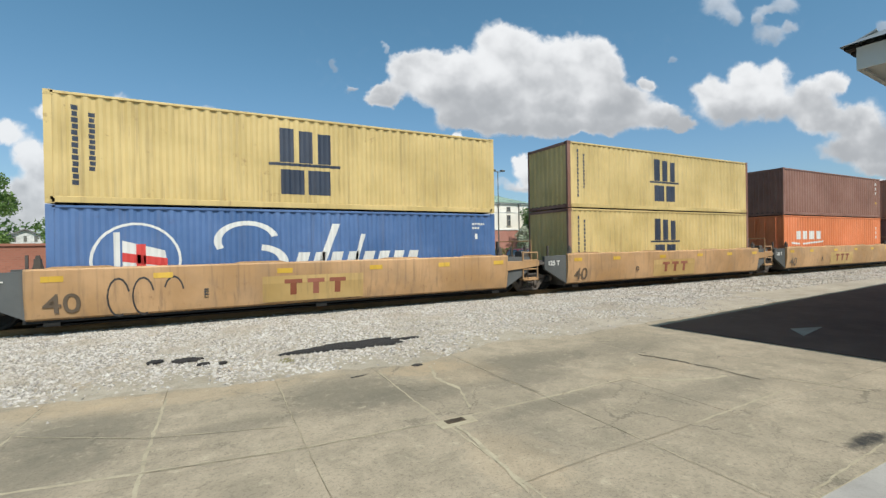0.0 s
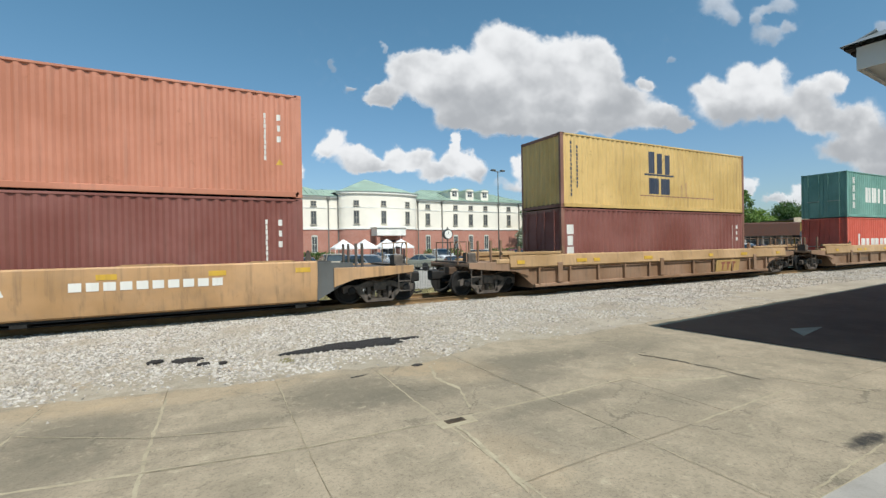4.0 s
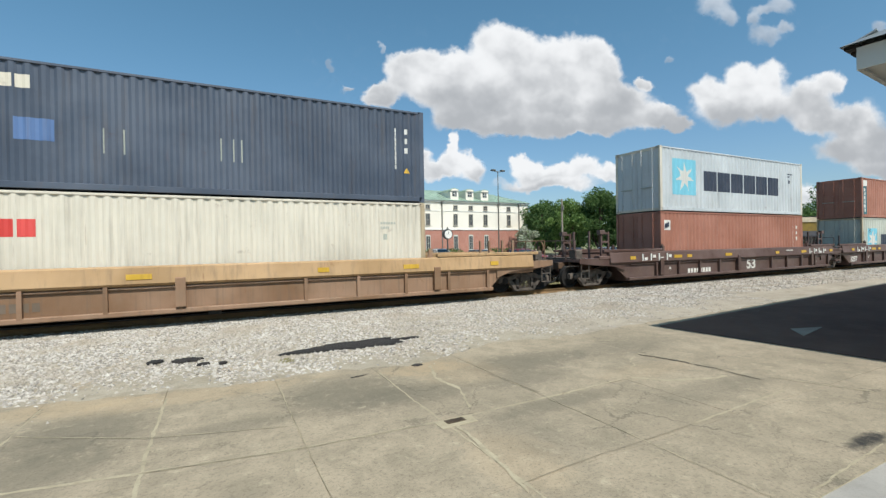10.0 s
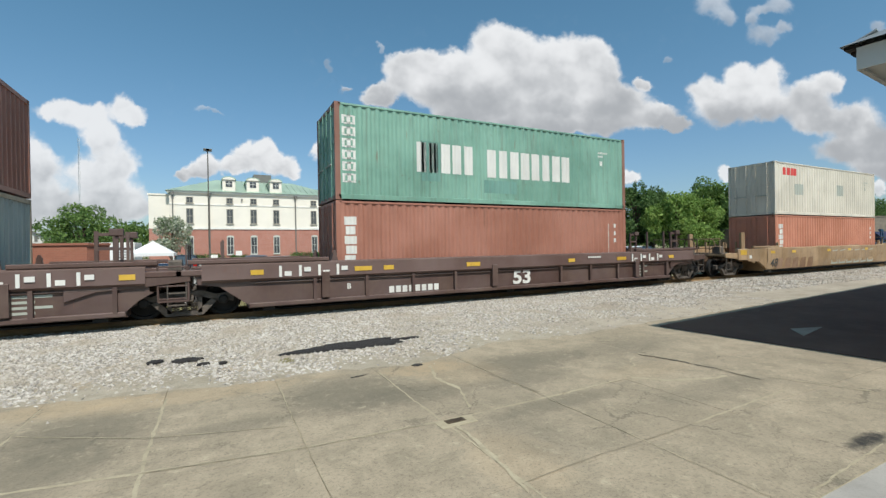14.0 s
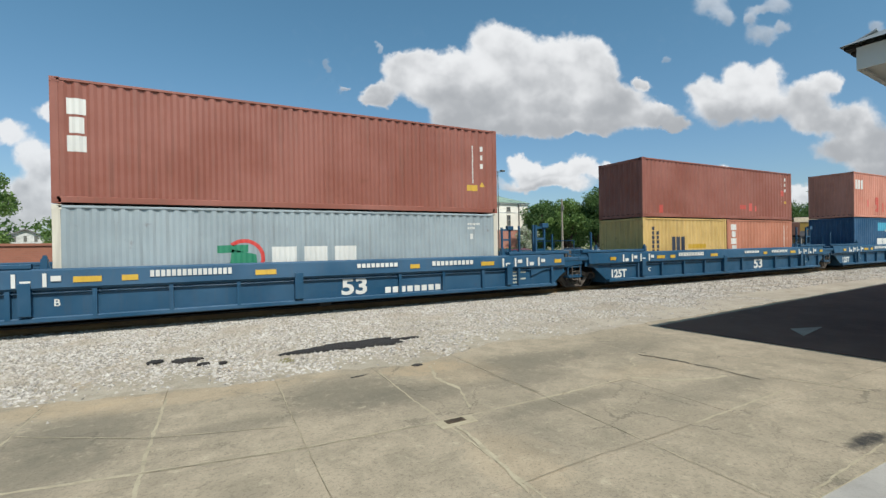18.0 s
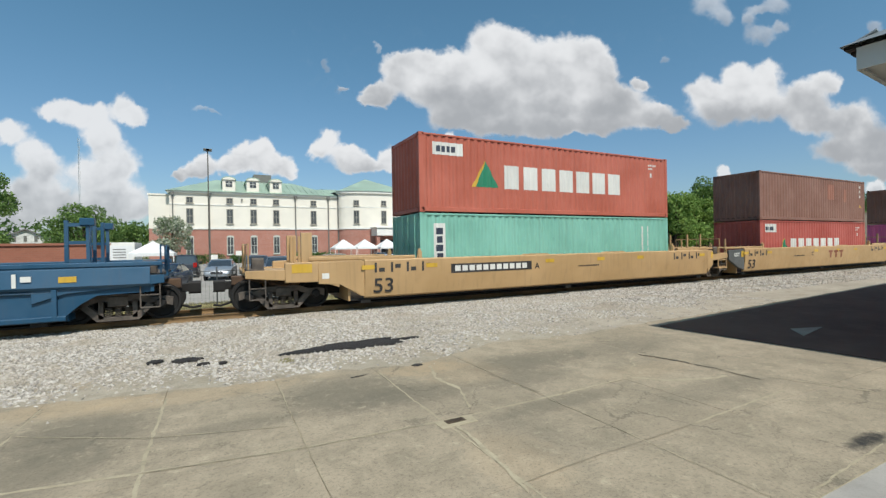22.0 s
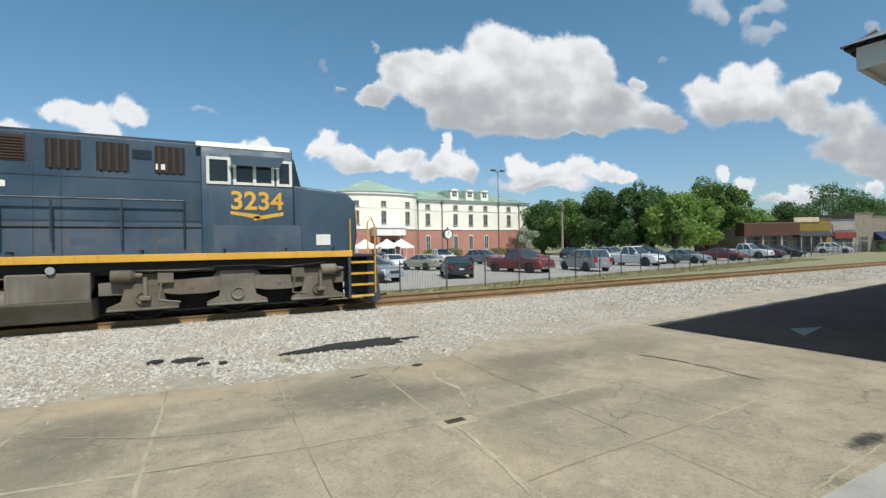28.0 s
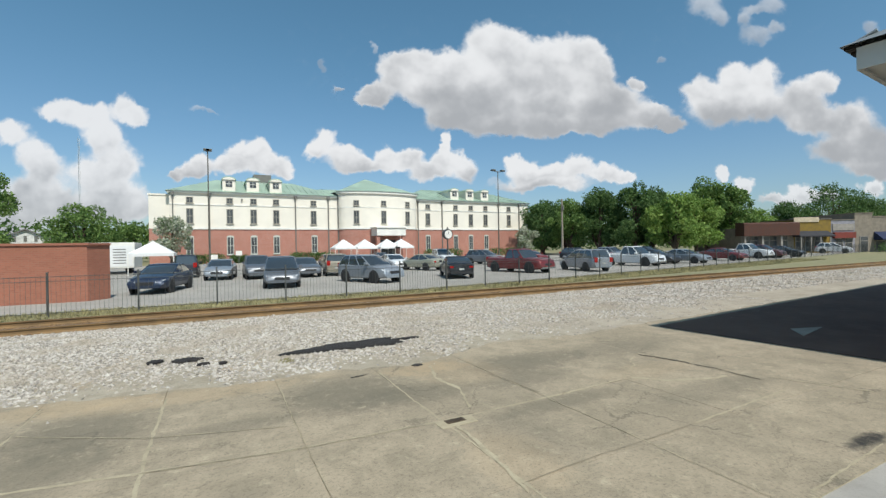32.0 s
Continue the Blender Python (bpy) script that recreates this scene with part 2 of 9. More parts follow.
def box_meshes(length, high):
    """The meshes of one size of box, shared by all boxes of that size. Origin: middle of the floor."""
    key = (length, high)
    if key in BOX_MESHES:
        return BOX_MESHES[key]
    L, W, H = length / 2, BOX_W / 2, high
    d = {}
    prof = flute_profile(length)
    side = Geo()
    z0, z1 = 0.15, H - 0.07
    for sgn in (-1, 1):
        pts = [(x, sgn * (W - 0.012 - dd)) for x, dd in prof]
        side.loft([[(x, y, z) for x, y in pts] for z in (z0, z1)], caps=False, closed=False)
    d["side_panel"] = side.mesh("side_panel", smooth=False)
    g = Geo()
    for sgn in (-1, 1):
        ya, yb = sorted((sgn * W, sgn * (W - 0.06)))
        g.cbox(-L + 0.1, L - 0.1, ya, yb, H - 0.075, H - 0.012, 0.008)
    d["top_rail"] = g.mesh("top_rail")
    g = Geo()
    for sgn in (-1, 1):
        ya, yb = sorted((sgn * W, sgn * (W - 0.05)))
        g.cbox(-L + 0.1, L - 0.1, ya, yb, 0.015, 0.165, 0.01)
    d["bottom_rail"] = g.mesh("bottom_rail")
    d["corner_post"] = Geo().cbox(0, 0.155, 0, 0.1, 0.1, H - 0.1, 0.012).mesh("corner_post")
    c = Geo().box(0, 0.178, 0, 0.162, 0, 0.118)
    c.box(0.05, 0.128, -0.004, 0.0, 0.034, 0.084)
    d["corner_casting"] = c.mesh("corner_casting", smooth=False)
    roof = Geo()
    n = int((length - 0.5) / 0.21)
    pts = []
    for i in range(n):
        x = -n * 0.105 + i * 0.21
        pts += [(x + 0.02, 0), (x + 0.06, 0.02), (x + 0.15, 0.02), (x + 0.19, 0)]
    pts = [(-L + 0.05, 0)] + pts + [(L - 0.05, 0)]
    roof.loft([[(x, y, H - 0.045 + dz) for x, dz in pts] for y in (-W + 0.04, W - 0.04)], caps=False, closed=False)
    d["roof"] = roof.mesh("roof", smooth=False)
    d["floor"] = Geo().box(-L + 0.05, L - 0.05, -W + 0.05, W - 0.05, 0.12, 0.16).mesh("floor", smooth=False)
    # the plain end: fluted, with sill and header
    e = Geo()
    pts, n = [(-W + 0.1, 0)], 8
    w = (BOX_W - 0.24) / n
    for i in range(n):
        y = -W + 0.12 + i * w
        pts += [(y + 0.03, 0), (y + 0.08, 0.045), (y + w - 0.06, 0.045), (y + w - 0.01, 0)]
    pts.append((W - 0.1, 0))
    e.loft([[(L - 0.01 - dd, y, z) for y, dd in pts] for z in (0.12, H - 0.1)], caps=False, closed=False)
    d["end_panel"] = e.mesh("end_panel", smooth=False)
    d["end_sill"] = Geo().cbox(0, 0.11, -W + 0.1, W - 0.1, 0.015, 0.13, 0.0).mesh("end_sill", smooth=False)
    d["end_header"] = Geo().cbox(0, 0.11, -W + 0.1, W - 0.1, H - 0.12, H - 0.012, 0.0).mesh("end_header", smooth=False)
    # one door leaf with raised panels; it hangs from y = 0 towards +y
    w = BOX_W / 2 - 0.11
    g = Geo().box(0, 0.05, 0, w, 0.13, H - 0.12)
    for i in range(5):
        a = 0.2 + i * (H - 0.4) / 5
        g.box(-0.012, 0.0, 0.06, w - 0.06, a, a + (H - 0.4) / 5 - 0.09)
    d["door"] = g.mesh("door", smooth=False)
    g = Geo().tube([(-0.045, 0, 0.06), (-0.045, 0, H - 0.06)], 0.018, 6)
    for z in (0.3, 0.9, 1.5, H - 0.35):
        g.box(-0.06, -0.0, -0.045, 0.045, z, z + 0.06)
    d["lock_rod"] = g.mesh("lock_rod")
    g = Geo().box(-0.09, -0.05, -0.02, 0.34, 1.05, 1.09)
    d["lock_handle"] = g.mesh("lock_handle", smooth=False)
    BOX_MESHES[key] = d
    return d


def shipping_container(x, z, length, high, paint, label, marks=(), door="", trim=None, group="boxes on the train"):
    """One box with its left end at x. marks: (name, polygons, material). door: which end has the doors (l or r)."""
    d = box_meshes(length, high)
    L, W, H = length / 2, BOX_W / 2, high
    ob = thing("shipping_container", label, "shipping container", group)
    trim = trim or paint
    for key in ("side_panel", "roof", "floor"):
        part(key, d[key], STEEL if key == "floor" else paint, ob)
    for key in ("top_rail", "bottom_rail"):
        part(key, d[key], paint, ob)
    for sx in (-1, 1):
        for sy in (-1, 1):
            p = part("corner_post", d["corner_post"], trim, ob)
            p.matrix_local = Matrix.Translation((sx * L, sy * W, 0)) @ Matrix.Diagonal((-sx, -sy, 1, 1))
            for zz in (0, 1):
                c = part("corner_casting", d["corner_casting"], trim, ob)
                c.matrix_local = Matrix.Translation((sx * L, sy * W, H * zz)) @ Matrix.Diagonal((-sx, -sy, 1 - 2 * zz, 1))
        for key in ("end_sill", "end_header"):
            b = part(key, d[key], trim, ob)
            b.matrix_local = Matrix.Translation((sx * L, 0, 0)) @ Matrix.Diagonal((-sx, 1, 1, 1))
        if (sx < 0 and "l" in door) or (sx > 0 and "r" in door):
            for sy in (-1, 1):
                leaf = part("door", d["door"], paint, ob)
                leaf.matrix_local = Matrix.Translation((sx * (L - 0.03), sy * 0.006, 0)) @ Matrix.Diagonal((-sx, sy, 1, 1))
                for yy in (0.24, 0.82):
                    r = part("lock_rod", d["lock_rod"], paint, leaf)
                    r.matrix_local = Matrix.Translation((0, yy, 0))
                    hdl = part("lock_handle", d["lock_handle"], GREY_PATCH, leaf)
                    hdl.matrix_local = Matrix.Translation((0, yy - (0.3 if yy > 0.5 else 0), 0))
        else:
            e = part("end_panel", d["end_panel"], paint, ob)
            e.matrix_local = Matrix.Diagonal((sx, 1, 1, 1))
    for name, polys, m in marks:
        lift = 0.008 if name in ("name_cut", "star_logo", "sign_writing", "emblem_stripe", "cross_mark", "triangle_edge") else 0.004
        if name in ("letter_block", "logo_block", "name_cut", "paint_patch", "repair_patch", "white_plate", "cyan_patch", "faded_patch", "warning_mark", "grey_patch"):
            for poly in polys:
                part(name, painted([poly], length, lift).mesh(name, smooth=False), m, ob)
        else:
            q = part(name, painted(polys, length, lift).mesh(name, smooth=False), m, ob)
            if name in ("code_mark", "scratch", "sign_writing", "upright_writing", "rust_seam"):
                tagged(q, kind="stuff")
    RIDERS.append((ob, x + L, TRACK_Y, z))
    return ob


def P(name, c, fade=0.14, rust=0.2, dirt=0.25):
    """Box paint, sun-bleached."""
    return worn_paint(name, dim(c, 1.14), fade, rust, dirt * 0.8)


MSC_Y = P("mustard_paint", lin(208, 180, 112), 0.16, 0.4, 0.35)
MSC_Y2 = P("ochre_paint", lin(210, 174, 100), 0.16, 0.45, 0.4)
SAF_B = P("mid_blue_paint", lin(70, 106, 156), 0.15, 0.15, 0.3)
BROWN1 = P("oxide_brown_paint", lin(136, 92, 74), 0.14, 0.2, 0.3)
BROWN2 = P("terracotta_paint", lin(164, 106, 84), 0.14, 0.45, 0.25)
MAROON = P("maroon_paint", lin(128, 70, 58), 0.14, 0.2, 0.25)
ORANGE = P("orange_paint", lin(224, 124, 66), 0.14, 0.3, 0.3)
CS_GREEN = P("sea_green_paint", lin(100, 148, 134), 0.16, 0.25, 0.3)
CS_GREEN2 = P("pale_green_paint", lin(116, 162, 142), 0.18, 0.6, 0.4)
HS_RED = P("bright_red_paint", lin(204, 84, 60), 0.13, 0.2, 0.25)
CREAM = P("cream_paint", lin(212, 204, 186), 0.12, 0.3, 0.35)
COSCO_B = P("cobalt_blue_paint", lin(0, 120, 166), 0.12, 0.12, 0.2)
SEACO = P("slate_blue_paint", lin(64, 76, 94), 0.15, 0.2, 0.3)
MAERSK_G = P("light_grey_paint", lin(192, 198, 200), 0.1, 0.3, 0.3)
MAERSK_G2 = P("dull_grey_paint", lin(184, 188, 176), 0.12, 0.7, 0.5)
MOL_G = P("mid_grey_paint", lin(152, 164, 168), 0.12, 0.3, 0.3)
RED_BR = P("rust_red_paint", lin(146, 82, 64), 0.12, 0.2, 0.25)
CAI = P("salmon_paint", lin(202, 130, 106), 0.14, 0.25, 0.25)
CMA_B = P("navy_blue_paint", lin(10, 74, 112), 0.12, 0.15, 0.2)
HYU_R = P("vermilion_paint", lin(186, 94, 70), 0.12, 0.2, 0.25)
HYU_R2 = P("crimson_paint", lin(178, 78, 64), 0.12, 0.2, 0.25)
DONG_G = P("mint_green_paint", lin(126, 188, 168), 0.12, 0.25, 0.25)
ONE_M = P("magenta_paint", lin(214, 92, 146), 0.1, 0.1, 0.15)
TRIT = P("light_terracotta_paint", lin(190, 120, 90), 0.14, 0.3, 0.25)
NAVY_INK = P("dark_ink_paint", lin(42, 52, 70), 0.1, 0.1, 0.15)
PALE_BLUE = P("pale_blue_paint", lin(116, 194, 214), 0.08, 0.15, 0.15)
TEAL = P("teal_paint", lin(40, 108, 118), 0.1, 0.1, 0.15)
RED_INK = P("red_ink_paint", lin(214, 62, 54), 0.1, 0.1, 0.1)
GREEN_INK = P("green_ink_paint", lin(24, 128, 92), 0.1, 0.1, 0.1)
CYAN = P("cyan_patch_paint", lin(60, 160, 190), 0.1, 0.1, 0.2)
RED_PATCH = P("red_patch_paint", lin(206, 84, 70), 0.12, 0.1, 0.1)
DIRTY_TRIM = P("rust_stained_cream_paint", lin(180, 162, 130), 0.2, 0.8, 0.5)
PALE_PATCH = P("pale_brown_patch_paint", lin(172, 118, 96), 0.14, 0.3, 0.25)
GREY_PATCH = P("grey_patch_paint", lin(168, 172, 160), 0.1, 0.1, 0.2)

STD, HC = 2.591, 2.896


def sidewrite(mat_bar=WHITE, x=5.1, z1=2.3, z0=0.9, yellow=True):
    """The small code columns that stand near the end of a side, as bars."""
    out = [("code_mark", column(x, x + 0.06, z1, z0 + 0.1, 9, 0.12) + column(x + 0.34, x + 0.44, z1, z0 + 0.5, 3, 0.45), mat_bar)]
    if yellow:
        out.append(("warning_mark", [[(x + 0.3, z0), (x + 0.5, z0), (x + 0.4, z0 + 0.17)]], YELLOWMARK))
    return out


def codes(mat_bar=WHITE, x=4.9, z=2.2):
    return [("code_mark", word(x, x + 0.5, z, z + 0.07, 6) + word(x, x + 0.3, z - 0.14, z - 0.07, 4) + [rect(x + 0.08, x + 0.2, z - 0.48, z - 0.3)], mat_bar)]


def msc_marks(h, cx=-0.33, ink=NAVY_INK, k=1.0):
    top = h - 0.34
    m = [rect(cx - 0.7, cx - 0.32, top - 0.95, top), rect(cx - 0.18, cx + 0.2, top - 0.95, top - 0.04), rect(cx + 0.34, cx + 0.72, top - 0.95, top - 0.08),
         rect(cx - 1.0, cx + 1.0, top - 1.05, top - 0.97)]
    return [("logo_block", m + word(cx - 0.68, cx + 0.8, top - 1.85, top - 1.15, 2, 0.14), ink),
            ("upright_writing", column(-5.6, -5.48, h - 0.3, 0.4, 13) + column(-5.28, -5.16, h - 0.45, 0.75, 11), ink)]


def cs_marks(h, cn=4):
    g = []
    for i in range(cn):
        z, s = h - 0.36 - i * (2.1 / cn), 1.6 / cn
        x = -5.32 if cn == 4 else -5.88
        g += [rect(x, x + 0.42, z - s, z - s * 0.82), rect(x, x + 0.42, z - s * 0.2, z), rect(x + 0.16, x + 0.26, z - s, z), rect(x, x + 0.09, z - s * 0.8, z - s * 0.2), rect(x + 0.33, x + 0.42, z - s * 0.8, z - s * 0.2)]
    w = word(-3.45, -1.25, 0.98, 1.95, 5, 0.24) + word(-0.75, 3.15, 0.95, 1.92, 8, 0.24)
    return [("upright_writing", g, WHITE), ("letter_block", w, WHITE)] + codes(WHITE, 4.6)


def box_row():
    """All boxes, stack by stack: left end, lower, upper."""
    B = shipping_container
    st = lambda x, lo, hi: (B(x, CARGO_Z, BOX_L, *lo), B(x, CARGO_Z + lo[0] + 0.03, BOX_L, *hi))
    tri = lambda h, n, ink=WHITE, x=-5.7: [("letter_block", column(x, x + 0.38, h - 0.3, h - 0.3 - 0.29 * n, n, 0.16), ink)]
    tex = lambda h, x=-5.8: [("letter_block", column(x, x + 0.36, h - 0.45, h - 1.75, 3, 0.14), WHITE)]
    yell = [("yellow_plate", [rect(4.3, 4.85, 0.42, 0.66)], YELLOWMARK)]
    LB = "letter_block"
    flag = [rect(-4.85, -4.72, 0.6, 1.95)] + [[(-4.68, 1.0), (-3.7, 0.85), (-3.8, 1.5), (-4.68, 1.75)]]
    script2 = word(-0.7, 3.2, 0.95, 1.38, 8, 0.34, False, 0.3) + [[(-0.05, 0.95), (0.14, 0.95), (0.62, 2.2), (0.4, 2.2)], [(0.95, 0.8), (1.07, 0.8), (1.4, 1.9), (1.27, 1.9)]]
    st(-3.37, (STD, SAF_B, "blue shipping container with white script, in a tan well car", [("logo_ring", ring(-4.38, 1.25, 0.88, 0.94, 30), WHITE), ("flag_mark", flag, WHITE), ("cross_mark", [rect(-4.4, -4.2, 0.95, 1.66), [(-4.68, 1.24), (-3.75, 1.1), (-3.75, 1.3), (-4.68, 1.46)]], RED_INK), ("script_swash", ring(-1.9, 1.72, 0.42, 0.54, 16, 15, 205, 1.5), WHITE), ("script_swash", ring(-1.6, 1.12, 0.34, 0.5, 16, -120, 85, 1.5), WHITE), (LB, script2, WHITE)] + codes(WHITE, 5.2, 2.2)),
       (STD, MSC_Y, "mustard yellow shipping container with dark logo, on a blue one", msc_marks(STD), ""))
    st(12.25, (HC, MSC_Y, "mustard yellow shipping container with dark logo, in a tan well car", msc_marks(HC), "r", BROWN1),
       (STD, MSC_Y, "mustard yellow shipping container with dark logo, on its like", msc_marks(STD), "r", BROWN1))
    st(27.86, (HC, ORANGE, "orange shipping container with white marks, in a tan well car", [(LB, word(-4.75, -1.75, 1.55, 2.02, 4, 0.34), WHITE), ("logo_stroke", [[(-5.2, 1.3), (-4.3, 1.25), (-4.3, 1.34), (-5.2, 1.4)], [(-4.0, 1.24), (-1.7, 1.36), (-1.7, 1.46), (-4.0, 1.34)]], WHITE)] + sidewrite(), "l"),
       (STD, BROWN1, "oxide brown shipping container stacked on an orange one", sidewrite()))
    st(43.9, (HC, MAROON, "maroon shipping container with upright white marks", tex(2.75) + sidewrite() + yell, "l"),
       (HC, TRIT, "terracotta shipping container with upright white marks, on a maroon one", tri(HC, 6) + sidewrite()))
    st(65.71, (HC, MAROON, "maroon shipping container with yellow warning plate", tex(2.7) + sidewrite() + yell, "lr", BROWN1),
       (HC, MSC_Y2, "ochre yellow shipping container with dark logo, on a maroon one", msc_marks(HC) + [("rust_seam", [rect(-1.6, 3.6, 0.6, 0.64), rect(1.2, 1.25, 0.6, 1.2), rect(1.5, 1.55, 0.64, 1.3)], BROWN1)], "r", BROWN1))
    bird = [[(-0.15, 2.05), (0.08, 2.1), (0.65, 1.15), (0.45, 1.05)], [(-0.05, 2.1), (0.8, 1.9), (1.85, 1.5), (1.75, 1.35)], [(1.7, 1.55), (1.9, 1.55), (2.25, 1.0), (2.1, 1.0)], [(0.7, 1.0), (1.7, 1.0), (1.5, 1.3), (0.95, 1.25)]]
    st(89.13, (HC, HS_RED, "bright red shipping container with white marks, in a brown well car", [(LB, word(-4.1, -0.05, 1.05, 1.55, 6, 0.26) + word(2.25, 4.3, 1.03, 1.7, 3, 0.24) + [rect(-4.55, -4.3, 1.05, 1.85)], WHITE), ("bird_mark", bird, WHITE)] + sidewrite(), "l"),
       (HC, CS_GREEN, "sea green shipping container with white marks, on a red one", cs_marks(HC), "l"))
    oocl = lambda z, x=-5.25: [(LB, word(x, x + 1.5, z, z + 0.4, 4, 0.16), RED_INK)] + codes(GREY_PATCH, 4.6)
    arcs = ring(-0.1, 1.35, 0.62, 0.74, 14, 0, 180, 1.2) + ring(-0.1, 1.3, 0.32, 0.42, 12, 10, 170, 1.3)
    st(108.8, (HC, COSCO_B, "cobalt blue shipping container with white logo, in a brown well car", [("logo_arc", arcs[:14], WHITE), ("logo_arc", arcs[14:], WHITE), (LB, word(-1.2, 1.05, 1.12, 1.5, 5, 0.16) + word(-1.1, 0.95, 0.74, 1.0, 8), WHITE), ("upright_writing", column(-5.85, -5.6, 2.35, 0.6, 4), WHITE)] + sidewrite(), "l"),
       (HC, CREAM, "cream shipping container with red logo, on a blue one", oocl(2.1), "l", DIRTY_TRIM))
    st(128.45, (HC, CREAM, "cream shipping container with red logo, in a brown well car", oocl(1.85, -5.0), "l", DIRTY_TRIM),
       (HC, SEACO, "dark slate shipping container with cream marks, on a cream one", [(LB, word(-5.1, -3.55, 2.25, 2.55, 5, 0.16), CREAM), ("red_mark", [rect(-5.75, -5.18, 2.28, 2.52)], RED_INK), ("blue_patch", [rect(-3.9, -3.2, 1.1, 1.6)], SAF_B), ("white_plate", [rect(-5.3, -5.1, 1.9, 2.1)], WHITE),
                                                                                                               ("scratch", [rect(x, x + 0.03, 0.9, 1.5) for x in (-5.0, -4.7, -4.3, -2.3, -1.9, 0.2, 0.5, 0.7)], GREY_PATCH)] + sidewrite(), "l"))
    st(152.19, (HC, BROWN2, "terracotta shipping container with white emblem, in a dark well car", [("emblem", [rect(-5.85, -5.4, 2.05, 2.5)], WHITE), ("emblem_stripe", [[(-5.78, 2.1), (-5.47, 2.22), (-5.47, 2.44), (-5.78, 2.32)]], NAVY_INK)] + sidewrite(), "l"),
       (HC, MAERSK_G, "light grey shipping container with star logo, on a brown one", [("logo_field", [rect(-5.2, -3.5, 0.75, 2.4)], PALE_BLUE), (LB, word(-2.9, 3.75, 1.0, 1.95, 6, 0.13), NAVY_INK), ("star_logo", star(-4.35, 1.58, 0.7), WHITE)] + codes(NAVY_INK, 4.6), "l", CREAM))
    st(171.88, (HC, MAERSK_G2, "weathered grey shipping container with star logo and dark marks", [("logo_field", [rect(-5.25, -3.8, 0.55, 2.2)], PALE_BLUE), (LB, word(-3.2, 4.3, 0.85, 1.82, 6, 0.13), NAVY_INK), ("star_logo", star(-4.5, 1.42, 0.72), WHITE), ("rust_seam", [rect(-5.9, -5.84, 1.5, 2.0), rect(-5.6, -5.5, 1.75, 1.95), rect(-5.1, -5.04, 1.9, 2.2), rect(-4.85, -4.8, 1.95, 2.2), rect(-3.95, -3.85, 1.7, 1.85)], BROWN1)] + codes(NAVY_INK, 4.6), "l", DIRTY_TRIM),
       (STD, BROWN2, "terracotta shipping container with teal sign, on a grey one", [("white_plate", [rect(-5.85, -5.3, 2.05, 2.42)], WHITE), ("teal_field", [rect(-5.8, -5.36, 0.2, 2.03)], TEAL), ("sign_writing", column(-5.7, -5.46, 1.9, 0.3, 6), WHITE), ("faded_patch", [rect(-2.6, -1.8, 0.5, 1.4), rect(1.9, 2.3, 0.3, 0.75)], PALE_PATCH)] + codes(WHITE, 4.6), "l"))
    st(191.57, (HC, BROWN2, "terracotta shipping container with upright white marks, in a dark well car", tri(2.72, 6, WHITE, -5.85) + sidewrite(), "l"),
       (HC, CS_GREEN2, "pale green weathered shipping container with white marks", cs_marks(HC, 6) + [("grey_patch", [rect(-0.9, 0.5, 0.4, 0.85), rect(-3.3, -2.6, 0.7, 2.0)], CS_GREEN)], "l", BROWN1))
    st(215.36, (HC, TRIT, "faded terracotta shipping container in a graffiti-covered well car", tri(2.7, 6) + sidewrite(), "l"),
       (HC, CREAM, "cream shipping container with grey patches, on a terracotta one", oocl(2.2, -5.2) + [("repair_patch", [rect(-4.0, -3.1, 1.15, 1.75), rect(0.9, 1.8, 1.25, 1.9)], GREY_PATCH)], "l"))
    gator = [[(-2.5, 0.7), (-1.75, 0.7), (-1.8, 1.35), (-2.4, 1.5)], [(-2.75, 1.4), (-2.0, 1.42), (-2.0, 1.62), (-2.75, 1.6)]]
    st(238.9, (STD, MOL_G, "grey shipping container with white marks and green emblem", [("emblem", gator, GREEN_INK), ("emblem_ring", ring(-2.1, 1.25, 0.42, 0.52, 18, -60, 130), RED_INK), (LB, word(-1.4, 1.2, 0.98, 1.55, 3, 0.24), WHITE)] + codes(), "r", CREAM),
       (HC, RED_BR, "rust red shipping container with upright white marks, on a grey one", tex(HC) + sidewrite() + [("yellow_plate", [rect(4.9, 5.3, 0.75, 0.95)], YELLOWMARK)], ""))
    B(258.65, CARGO_Z, 6.058, STD, MSC_Y2, "short ochre shipping container with dark logo, in blue well car", [("logo_block", [rect(-1.1, -0.86, 1.12, 1.75), rect(-0.76, -0.5, 1.12, 1.75), rect(-0.4, -0.14, 1.12, 1.75), rect(-1.25, -0.0, 1.02, 1.08)], NAVY_INK), ("upright_writing", column(-2.4, -2.28, 2.2, 0.6, 8) + column(-2.1, -1.98, 2.0, 0.6, 7), NAVY_INK), ("yellow_patch", [rect(0.1, 1.4, 1.2, 1.4)], YELLOWMARK)])
    B(258.65 + 6.134, CARGO_Z, 6.058, STD, TRIT, "short terracotta shipping container with upright white marks", [(LB, column(-2.65, -2.25, 2.35, 0.6, 5, 0.16), WHITE)] + sidewrite(WHITE, 2.2))
    B(258.65, CARGO_Z + STD + 0.03, BOX_L, STD, RED_BR, "rust red shipping container with red patches, on two short ones", [("paint_patch", [rect(-5.0, -4.75, 0.2, 0.55), rect(1.2, 1.7, 0.5, 0.72), rect(1.95, 2.25, 0.42, 0.82), rect(2.5, 2.7, 0.42, 0.7), rect(5.0, 5.3, 1.3, 1.6)], RED_PATCH)] + sidewrite())
